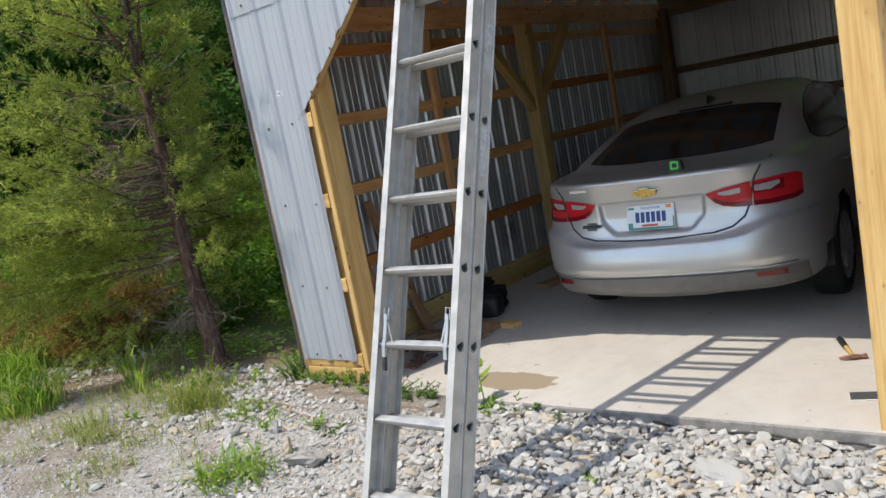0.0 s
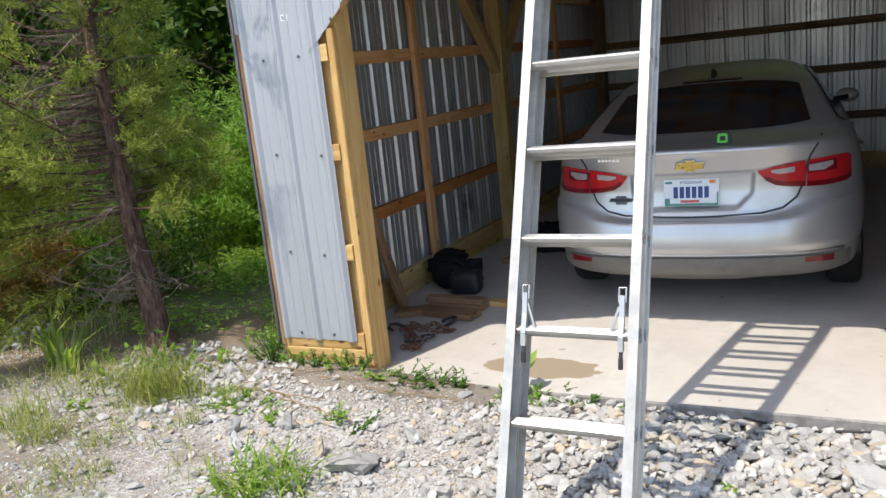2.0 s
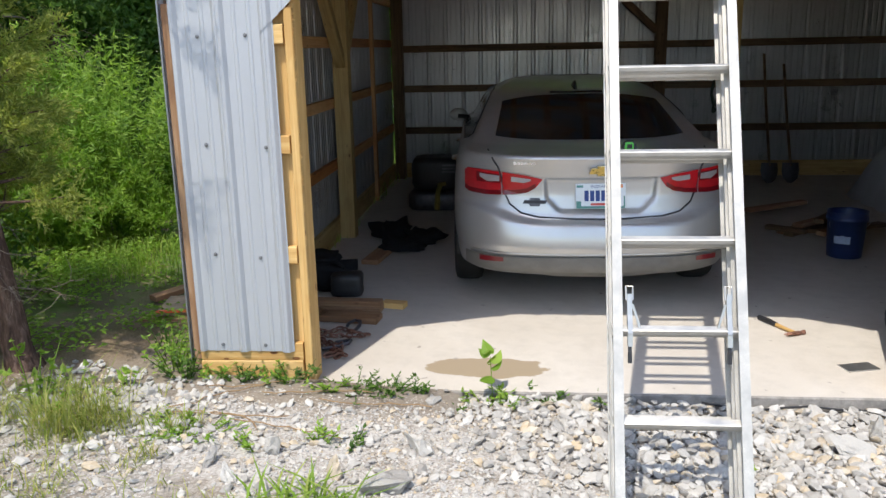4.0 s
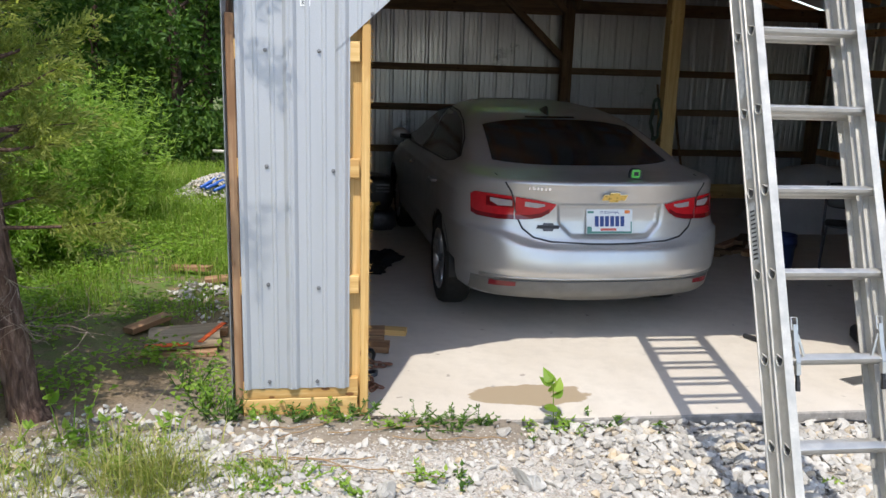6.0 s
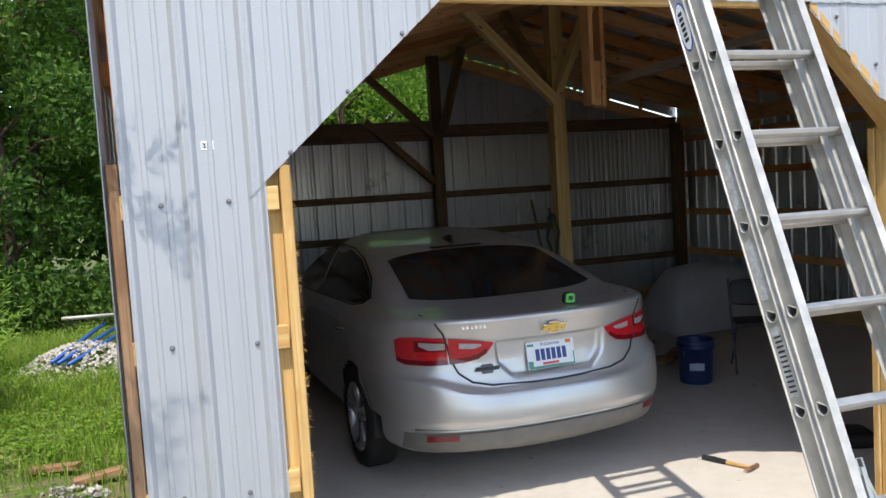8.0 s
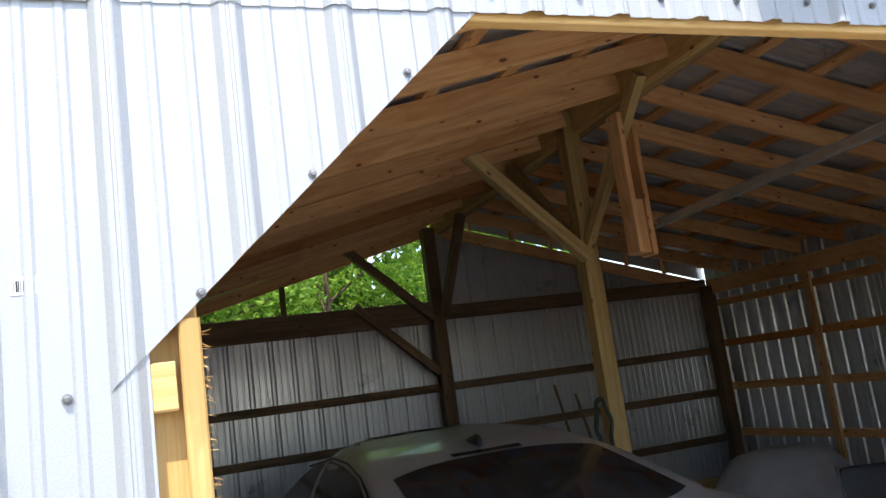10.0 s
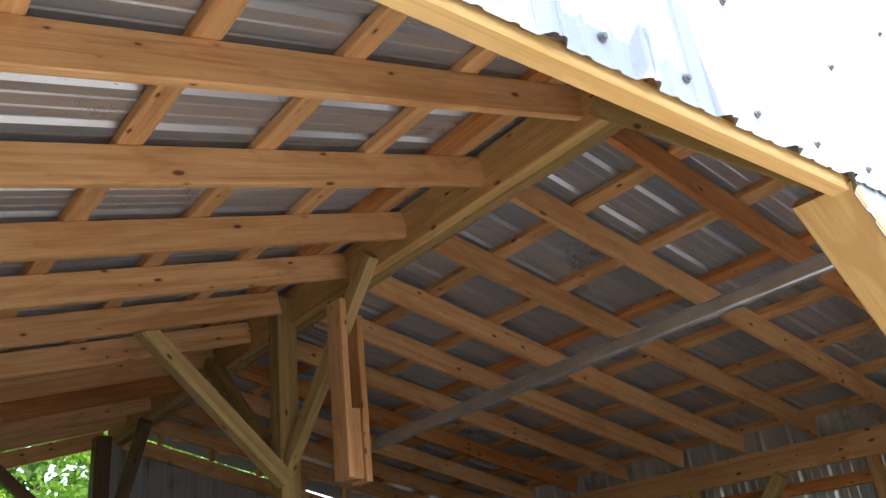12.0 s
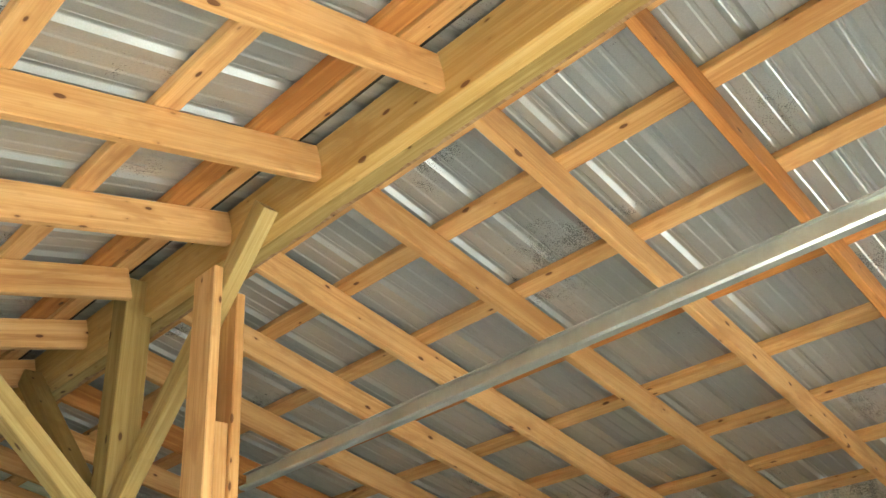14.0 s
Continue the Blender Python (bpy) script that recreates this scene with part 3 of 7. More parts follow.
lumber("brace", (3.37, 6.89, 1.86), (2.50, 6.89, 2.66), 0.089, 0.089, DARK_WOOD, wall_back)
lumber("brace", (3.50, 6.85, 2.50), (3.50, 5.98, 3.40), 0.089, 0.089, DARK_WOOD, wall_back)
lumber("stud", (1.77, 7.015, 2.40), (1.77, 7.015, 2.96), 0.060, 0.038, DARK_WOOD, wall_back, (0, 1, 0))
for a, b in ((3.66, 7.06), (3.48, 0.06)):
    p, q = Vector((a, 7.02, end_top(a) - 0.072)), Vector((b, 7.02, end_top(b) - 0.072))
    lumber("end_rafter", p, q, 0.038, 0.14, PINE, wall_back, (0, 0, 1))
for x in (3.99, 4.50, 5.00, 5.50, 6.00, 6.52):
    lumber("block", (x, 7.0, end_top(x) - 0.005), (x, 7.0, rafter_top(x) + 0.03), 0.038, 0.060, PINE, wall_back, (0, 1, 0))
bm = bmesh.new()
rake = [(x, end_top(x) + 0.050, roof_under(x) + 0.03) for x in (3.60, 7.16)]
ring = [[bm.verts.new((x, y, z)) for x, lo, hi in rake for z in (lo, hi)] for y in (7.105, 7.108)]
for k in (0, 1):
    bm.faces.new([ring[k][i] for i in ((0, 2, 3, 1) if k else (0, 1, 3, 2))])
part("rake_trim", bm, GALV, wall_back)

# roof frame
lumber("ridge_beam", (3.5345, 0.02, 3.525), (3.5345, 6.98, 3.525), 0.069, 0.22, FRESH, roof)
lumber("ridge_beam", (3.605, 0.02, 3.525), (3.605, 6.98, 3.525), 0.069, 0.22, TREATED, roof)
RAFTERS = {-1: (0.045, 0.47, 1.07, 1.68, 2.29, 2.85, 3.44, 4.06, 4.64, 5.30, 5.90, 6.48), 1: (0.045, 0.50, 1.107, 1.70, 2.315, 2.93, 3.51, 4.12, 4.73, 5.34, 5.95, 6.52)}
for s in (-1, 1):
    for k, y in enumerate(RAFTERS[s]):
        ups = (s * SIN[s], 0, COS[s])
        near = 0.182 if (s, k) == (-1, 6) else 0.072
        a = Vector((RIDGE + s * near, y, rafter_top(RIDGE + s * near) - 0.07 / COS[s]))
        b = Vector((RIDGE + s * 3.55, y, rafter_top(RIDGE + s * 3.55) - 0.07 / COS[s]))
        mat = PINE_RED if (s, k) in ((1, 2), (-1, 0), (1, 8), (-1, 9)) else PINE
        lumber("rafter", a, b, 0.038, 0.140, mat, roof, ups)
for s, xs in ((-1, (3.355, 3.25, 2.90, 2.42, 1.94, 1.46, 0.98, 0.50, 0.04)), (1, (3.78, 4.15, 4.63, 5.12, 5.64, 6.15, 6.65, 7.08))):
    for k, x in enumerate(xs):
        z = rafter_top(x) + 0.0195 / COS[s]
        mat = PINE_RED if (k * 7 + (s > 0)) % 5 == 2 else PINE
        lumber("purlin", (x, 0.0, z), (x, DEPTH, z), 0.089, 0.038, mat, roof, (s * SIN[s], 0, COS[s]))
for k in range(8):
    a, b = k * 0.9144 - 0.05, min(DEPTH + 0.08, (k + 1) * 0.9144 + 0.03)
    if b - a < 0.1:
        continue
    for s in (-1, 1):
        run = 3.60 / COS[s]
        ez = rafter_top(RIDGE + s * 3.60) + 0.0405 / COS[s] + 0.0012 * (k % 2)
        zd, nd = Vector((-s * COS[s], 0, SIN[s])), Vector((s * SIN[s], 0, COS[s]))
        m = Matrix((Vector((0, s, 0)), -nd, zd)).transposed().to_4x4()
        m = Matrix.Translation((RIDGE + s * 3.60, 0, ez)) @ m
        x0, x1 = (a, b) if s > 0 else (-b, -a)
        sheet("metal_sheet", x0, x1, lambda x: 0.0, lambda x: run - 0.012, m, parent=roof)
bm = bmesh.new()
for s in (-1, 1):
    vs = [bm.verts.new(p) for p in ((RIDGE, -0.06, roof_under(RIDGE) + 0.05), (RIDGE, DEPTH + 0.1, roof_under(RIDGE) + 0.05), (RIDGE + s * 0.16, DEPTH + 0.1, roof_under(RIDGE + s * 0.16) + 0.026), (RIDGE + s * 0.16, -0.06, roof_under(RIDGE + s * 0.16) + 0.026))]
    bm.faces.new(vs)
part("ridge_cap", bm, GALV, roof)
for s in (-1, 1):
    x = RIDGE + s * 0.135
    lumber("closure_strip", (x, 0.0, roof_under(x) + 0.016), (x, DEPTH, roof_under(x) + 0.016), 0.03, 0.034, BLACK, roof)

# bark-edged wane along the lower corner of the ridge beam
bm = bmesh.new()
rows = []
for k in range(330):
    y = 0.03 + 6.9 * k / 329
    w = max(0.002, 0.013 + 0.016 * noise.noise((y * 5.0, 0, 0)) + 0.008 * noise.noise((y * 21.0, 3, 0)))
    rows.append([bm.verts.new(p) for p in ((3.6398, y, 3.416 + w * 0.8), (3.6406, y, 3.4145), (3.6398 - w, y, 3.4138))])
grid_faces(bm, rows)
part("wane_edge", bm, OLD_WOOD, roof, "dark bark-edged wane")

# ridge post with its knee braces
post = tagged(empty("ridge_post", 3.478, 3.56, 0), "treated square timber post with knee braces under the ridge", "post", kind="structure")
lumber("post", (3.478, 3.56, 0), (3.478, 3.56, 3.58), 0.125, 0.125, TREATED, post, (0, 1, 0))
lumber("brace", (3.464, 3.52, 2.55), (3.464, 2.545, 3.475), 0.064, 0.089, TREATED, post)
lumber("brace", (3.452, 3.61, 2.56), (3.452, 4.56, 3.47), 0.089, 0.089, TREATED, post)
lumber("brace", (3.44, 3.49, 2.48), (2.60, 3.49, 3.29), 0.089, 0.089, TREATED, post)
front_brace = lumber("knee_brace", (3.452, 0.19, 2.72), (3.452, 0.93, 3.43), 0.089, 0.089, TREATED)
tagged(front_brace, "treated timber knee brace between front jamb and ridge beam", "brace", kind="structure")

hang = tagged(empty("hanging_boards", 3.45, 2.84, 2.37), "short pine boards nailed to the knee brace, hanging down", "board")
lumber("board", (3.412, 2.83, 2.375), (3.412, 2.83, 3.30), 0.038, 0.14, PINE, hang, (0, 1, 0))
lumber("board", (3.517, 2.84, 2.355), (3.517, 2.84, 3.22), 0.038, 0.14, PINE, hang, (0, 1, 0))
lumber("block", (3.464, 2.84, 2.37), (3.464, 2.84, 2.72), 0.064, 0.11, PINE, hang, (0, 1, 0))


# ---- overhead door ----
def door_track(x, s):
    ob = tagged(empty("door_track", x, 0.28, 2.57), "galvanised steel channel track of the overhead door", "door track", group="overhead door tracks")
    ob.matrix_basis = ob.matrix_basis @ pose(0, 0, 0, -0.55, 0, 0)
    sec = [(0, 0), (0.028, 0), (0.034, 0.006), (0.034, 0.012), (0.031, 0.012), (0.028, 0.003), (0.003, 0.003), (0.003, 0.057), (0.018, 0.057), (0.018, 0.060), (0, 0.060)]
    bm = bmesh.new()
    add_prism(bm, [(-s * p[0], p[1]) for p in sec], 2.65, "y")
    bmesh.ops.recalc_face_normals(bm, faces=bm.faces)
    part("channel", bm, GAL_TRACK, ob)
    bm = bmesh.new()
    for k in range(7):
        a = math.pi / 2 * k / 6
        r = 0.32
        rows_ = [(0.0, -r * math.sin(a), -r + r * math.cos(a)), (0.03 * -s, -r * math.sin(a), -r + r * math.cos(a))]
        if k:
            vs = [bm.verts.new(p) for p in prev + rows_[::-1]]
            bm.faces.new(vs)
        prev = rows_
    bmesh.ops.solidify(bm, geom=bm.faces, thickness=0.003)
    part("curve", bm, GAL_TRACK, ob)
    return ob


door_track(3.675, 1)

door = tagged(empty("door_1", 3.712, 0.19, 0), "closed white sectional overhead garage door", "garage door", kind="structure")
for k in range(4):
    bm = bmesh.new()
    w, h = 2.79, 0.535
    prof = [(0, 0.004), (-0.012, 0.012), (-0.012, 0.085), (-0.004, 0.095), (-0.004, 0.13), (-0.012, 0.14), (-0.012, h - 0.14), (-0.004, h - 0.13), (-0.004, h - 0.095), (-0.012, h - 0.085), (-0.012, h - 0.012), (0, h - 0.004), (0.04, h - 0.004), (0.04, 0.004)]
    add_prism(bm, prof, w)
    bmesh.ops.recalc_face_normals(bm, faces=bm.faces)
    part("door_section", bm, WHITE, door, m=Matrix.Translation((0, 0, 0.02 + k * 0.54)))


# ---- ladder ----
LU, LN = Vector((0.0, 0.3754, 0.9269)), Vector((0, -0.9269, 0.3754))
L0 = Vector((0.0, -1.357, 0.226))
LX = (Vector((1, 0, 0)) - LU * LU.x).normalized()


def ladder_at(x, u, n):
    return Vector((x, 0, 0)) + L0 + LU * u + LN * n


# a rung: flat tread above, rounded below
RUNG_SECTION = [(-0.019, 0.012), (0.019, 0.012), (0.0215, 0.008), (0.020, -0.004), (0.015, -0.013), (0.008, -0.018), (0, -0.0195), (-0.008, -0.018), (-0.015, -0.013), (-0.020, -0.004), (-0.0215, 0.008)]


def rung_places(kind):
    if kind.startswith("base"):
        return [0.235 + 0.3063 * k for k in range(-1, 11) if 0.235 + 0.3063 * k < 3.3]
    return [0.232 + 0.3045 * k for k in range(-1, 11) if 0.232 + 0.3045 * k < 3.48]


def rung_pose(x, u, n):
    """The treads lie level."""
    return Matrix.Translation(ladder_at(x, u, n) + Vector((0, 0, 0.012))) @ pose(0, 0, 0, 4, 0, 0)


def make_ladder():
    ob = tagged(empty("extension_ladder", 2.18, -1.50, -0.02), "aluminium extension ladder leaning on the barn front", "ladder")
    inv = ob.matrix_basis.inverted()
    frame_m = Matrix((LX, LU.cross(LX).normalized(), LU.normalized())).transposed().to_4x4()
    # rails: a channel whose open side faces inwards
    def rail(name, x, s, n, u0, u1, label=""):
        # a channel: web near the outer side, lips outwards, deep flanges inwards
        d, o, f, t, w = 0.037, 0.007, 0.025, 0.0045, 0.002
        sec = [(-o, -d), (f, -d), (f, -d + t), (w, -d + t + 0.002), (w, d - t - 0.002), (f, d - t), (f, d), (-o, d), (-o, d - t), (-w, d - t - 0.002), (-w, -d + t + 0.002), (-o, -d + t)]
        sec = [(s * p, q) for p, q in sec]
        bm = bmesh.new()
        add_prism(bm, sec, u1 - u0, "z")
        bmesh.ops.recalc_face_normals(bm, faces=bm.faces)
        made = part(name, bm, ALU, ob, label, inv @ Matrix.Translation(ladder_at(x, u0, n)) @ frame_m)
        # holes for the rungs
        world_m = Matrix.Translation(ladder_at(x, u0, n)) @ frame_m
        cut = bmesh.new()
        for u in rung_places(name):
            hole = bmesh.new()
            add_prism(hole, RUNG_SECTION, 0.012)
            bmesh.ops.translate(hole, vec=(-0.006, 0, 0), verts=hole.verts)
            hole.transform(world_m.inverted() @ rung_pose(x, u, n))
            bmesh.ops.recalc_face_normals(hole, faces=hole.faces)
            tmp = bpy.data.meshes.new("hole")
            hole.to_mesh(tmp)
            hole.free()
            cut.from_mesh(tmp)
            bpy.data.meshes.remove(tmp)
        cutter = new("cutter", mesh_from("cutter", cut, ALU))
        cutter.matrix_basis = world_m
        mod = made.modifiers.new("holes", "BOOLEAN")
        mod.object, mod.operation, mod.solver = cutter, "DIFFERENCE", "EXACT"
        bpy.context.view_layer.update()
        me = bpy.data.meshes.new_from_object(made.evaluated_get(bpy.context.evaluated_depsgraph_get()))
        made.modifiers.clear()
        made.data = me
        bpy.data.objects.remove(cutter)
        return made

    BW, FW = (1.964, 2.384), (1.967, 2.390)
    rails = {}
    for x, s in zip(BW, (1, -1)):
        rails["b", s] = rail("base_rail", x, s, -0.005, -0.27, 3.38)
    for x, s in zip(FW, (1, -1)):
        rails["f", s] = rail("fly_rail", x, s, 0.089, -0.22, 3.56)
    def rung_mesh(width):
        bm = bmesh.new()
        ribs = [(-0.0185 + 0.037 * k / 12, 0.0125 if k % 2 else 0.0108) for k in range(13)]
        add_prism(bm, ribs + RUNG_SECTION[2:], width, cap=False)
        bmesh.ops.recalc_face_normals(bm, faces=bm.faces)
        return mesh_from("rung", bm, ALU_RUNG)
    def collar_mesh():
        # the swaged lip round the hollow end of a rung
        bm = bmesh.new()
        rows = []
        for grow, x in ((0.98, 0.004), (0.99, -0.004), (1.06, -0.0055), (1.16, -0.005), (1.22, -0.0015), (1.23, 0.0)):
            rows.append([bm.verts.new((x, p * grow, q * grow - 0.002 * (grow - 1))) for p, q in RUNG_SECTION])
        grid_faces(bm, rows, True)
        bmesh.ops.recalc_face_normals(bm, faces=bm.faces)
        return mesh_from("rung_end", bm, ALU)
    collar = collar_mesh()
    for ws, n, name in ((BW, -0.005, "base_rung"), (FW, 0.089, "fly_rung")):
        rm = rung_mesh(ws[1] - ws[0])
        for u in rung_places(name):
            r = new(name, rm)
            r.parent = ob
            r.matrix_basis = inv @ rung_pose(ws[0], u, n)
            for x, s in zip(ws, (1, -1)):
                e = new("rung_end", collar)
                e.parent = r
                mirror = Matrix.Diagonal((s, 1, 1, 1))
                e.matrix_basis = (ob.matrix_basis @ r.matrix_basis).inverted() @ rung_pose(x - s * 0.002, u, n) @ mirror
    # rung locks at the lowest fly rung
    for x, s in ((FW[0] + 0.050, 1), (FW[1] - 0.050, -1)):
        u = 0.545
        bm = bmesh.new()
        loop = [ladder_at(x + dx, u + du, 0.112) for dx, du in ((-0.011, 0.105), (-0.011, 0.150), (0.011, 0.150), (0.011, 0.105), (-0.011, 0.105))]
        add_tube(bm, loop, 0.0035, 6)
        for dx in (0.0,):
            lines = [ladder_at(x + dx, u + du, 0.082 + dn) for du, dn in ((0.125, 0.030), (0.055, 0.026), (-0.01, 0.030), (-0.05, 0.024))]
            for a, b in zip(lines, lines[1:]):
                add_tube(bm, [a, b], 0.0115, 4)
        add_tube(bm, [ladder_at(x + s * 0.010, u + 0.09, 0.110), ladder_at(x + s * 0.034, u + 0.012, 0.099)], 0.0055, 4)
        lock = part("rung_lock", bm, ALU_RUNG, ob, "slim cast aluminium rung lock", inv)
        bm = bmesh.new()
        p = [ladder_at(x, u + du, 0.082 + dn) for du, dn in ((-0.02, 0.020), (-0.07, 0.022), (-0.105, 0.016))]
        for a, b, w in zip(p, p[1:], (0.0075, 0.009)):
            add_tube(bm, [a, b], w, 4)
        part("finger", bm, BLACK, lock, "black hinged finger")
    # rubber feet
    for x, s in zip(BW, (1, -1)):
        bm = bmesh.new()
        c = ladder_at(x + s * 0.014, -0.27, 0)
        add_box(bm, (c.x - 0.035, c.y - 0.06, c.z - 0.03), (c.x + 0.035, c.y + 0.06, c.z + 0.01), 0.01)
        part("foot", bm, BLACK, ob, "black rubber foot", inv)
    return ob, rails


ladder, ladder_rails = make_ladder()


# ---- car ----
def make_paint():
    m = Mat("silver_car_paint", 0.34, 0.65, 0.5)
    v = m.coords((1, 1, 1), False)
    flake = m.noise(v, 900, 2, 0.5)
    dust = m.noise(v, 5, 5, 0.65)
    col = m.mix(m.grey(flake, 0.35, 0.65), (0.50, 0.495, 0.485), (0.60, 0.595, 0.585))
    col = m.mix(m.grey(dust, 0.45, 0.75, 0, 0.25), col, (0.44, 0.41, 0.36))
    m.color(col).rough(m.grey(dust, 0.3, 0.75, 0.28, 0.46))
    m.b.inputs["Coat Weight"].default_value = 0.7
    m.b.inputs["Coat Roughness"].default_value = 0.08
    return m.m


PAINT = make_paint()


def make_dark_glass():
    m = Mat("tinted_glass", 0.05, 0, 0.6)
    v = m.coords((1, 1, 1), False)
    d = m.noise(v, 4, 5, 0.6)
    m.color(m.mix(m.grey(d, 0.4, 0.7, 0, 1), (0.012, 0.013, 0.015), (0.035, 0.034, 0.034)))
    m.rough(m.grey(d, 0.3, 0.7, 0.04, 0.16))
    return m.m


DARK_GLASS = make_dark_glass()
RED_LENS = make_plain("red_lens", (0.46, 0.014, 0.020), 0.12, 0, 0.6, 0.1, 30)
DEEP_RED = make_plain("deep_red_lens", (0.16, 0.006, 0.010), 0.10, 0, 0.6, 0.1, 30)
CLEAR_LENS = make_plain("clear_lens", (0.42, 0.38, 0.38), 0.12, 0.2, 0.6, 0.1, 30)
VALANCE = make_plain("grey_bumper_plastic", (0.15, 0.143, 0.13), 0.42, 0, 0.5, 0.15, 12)
RUBBER = make_plain("tyre_rubber", (0.022, 0.021, 0.02), 0.85, 0, 0.3, 0.3, 25)
ALLOY = make_plain("alloy_rim", (0.50, 0.50, 0.51), 0.32, 0.85, 0.5, 0.1, 20)
GOLD = make_plain("gold_badge", (0.72, 0.50, 0.14), 0.3, 0.6, 0.5, 0.1, 60)
CHROME = make_plain("chrome", (0.80, 0.80, 0.80), 0.12, 1.0, 0.5, 0.04, 30)
PLATE_WHITE = make_plain("plate_white", (0.72, 0.75, 0.76), 0.4, 0, 0.5, 0.04, 30)
NAVY = make_plain("navy_ink", (0.03, 0.06, 0.22), 0.45, 0, 0.4, 0.1, 60)
TEAL = make_plain("green_ink", (0.10, 0.26, 0.22), 0.45, 0, 0.4, 0.1, 60)
ORANGE = make_plain("orange_ink", (0.75, 0.22, 0.05), 0.45, 0, 0.4, 0.1, 60)
RED_INK = make_plain("red_ink", (0.6, 0.10, 0.08), 0.45, 0, 0.4, 0.1, 60)

Z_KEYS = (0.272, 0.31, 0.36, 0.445, 0.46, 0.54, 0.635, 0.652, 0.69, 0.80, 0.92, 1.00, 1.035, 1.05, 1.063, 1.078, 1.098, 1.20, 1.28, 1.35, 1.38, 1.41, 1.438, 1.45)
REAR_S = (0.20, 0.09, 0.05, 0.03, 0.002, 0.0, 0.025, 0.080, 0.100, 0.12, 0.115, 0.09, 0.075, 0.090, 0.30, 0.55, 0.63, 0.95, 1.21, 1.48, 1.60, 1.78, 2.10, 2.45)
FRONT_S = (4.66, 4.80, 4.86, 4.88, 4.885, 4.89, 4.87, 4.84, 4.82, 4.68, 4.30, 3.92, 3.72, 3.66, 3.60, 3.54, 3.48, 3.27, 3.10, 2.95, 2.88, 2.80, 2.74, 2.70)
HALF_W = (0.84, 0.885, 0.90, 0.908, 0.914, 0.922, 0.926, 0.927, 0.927, 0.924, 0.912, 0.890, 0.862, 0.845, 0.825, 0.80, 0.785, 0.735, 0.69, 0.64, 0.595, 0.54, 0.44, 0.30)
BOW = (0.10, 0.11, 0.12, 0.12, 0.12, 0.12, 0.12, 0.12, 0.12, 0.12, 0.12, 0.12, 0.12, 0.12, 0.11, 0.10, 0.06, 0.06, 0.06, 0.06, 0.06, 0.06, 0.06, 0.05)
CORNER = (0.60, 0.75, 0.82, 0.84, 0.85, 0.85, 0.85, 0.85, 0.85, 0.85, 0.85, 0.82, 0.75, 0.70, 0.55, 0.36, 0.28, 0.24, 0.22, 0.20, 0.20, 0.20, 0.20, 0.15)


def body(table, z):
    return float(np.interp(z, Z_KEYS, table))


def bend(u, p=4.0):
    return 1 - (1 - min(abs(u), 1.0) ** p) ** (1 / p)


def smooth(a, b, t):
    t = min(max((t - a) / (b - a), 0.0), 1.0)
    return t * t * (3 - 2 * t)


def rear_s(x, z):
    """How far forward of the bumper's rear the skin lies, seen from behind."""
    w = body(HALF_W, z)
    u = min(abs(x) / w, 1.0)
    # the bumper's shoulder rises towards the lamps
    lift = 0.085 * smooth(0.40, 0.80, abs(x)) * smooth(0.47, 0.74, z) * smooth(1.02, 0.76, z)
    s = body(REAR_S, z - lift) + body(BOW, z) * u * u + body(CORNER, z) * bend(u)
    # the sunken panel round the number plate
    edge = 0.335 - 0.10 * max(0.0, 0.90 - z) - 0.9 * max(0.0, 0.78 - z)
    s += 0.038 * smooth(edge + 0.024, edge - 0.012, abs(x)) * smooth(0.690, 0.716, z) * smooth(0.915, 0.895, z)
    return s


def side_x(s, z):
    w = body(HALF_W, z)
    s0 = body(REAR_S, z)
    lo, hi = 0.0, 1.0
    if s >= s0 + body(BOW, z) + body(CORNER, z):
        return w
    for _ in range(24):
        mid_u = (lo + hi) / 2
        if s0 + body(BOW, z) * mid_u**2 + body(CORNER, z) * bend(mid_u) < s:
            lo = mid_u
        else:
            hi = mid_u
    return lo * w


CAR_X, CAR_Y = 2.157, 1.0
car = tagged(empty("car", CAR_X, CAR_Y, 0, 2.8), "silver four-door sedan parked nose-in on the slab", "car")
WHEEL_S = (1.12, 3.95)


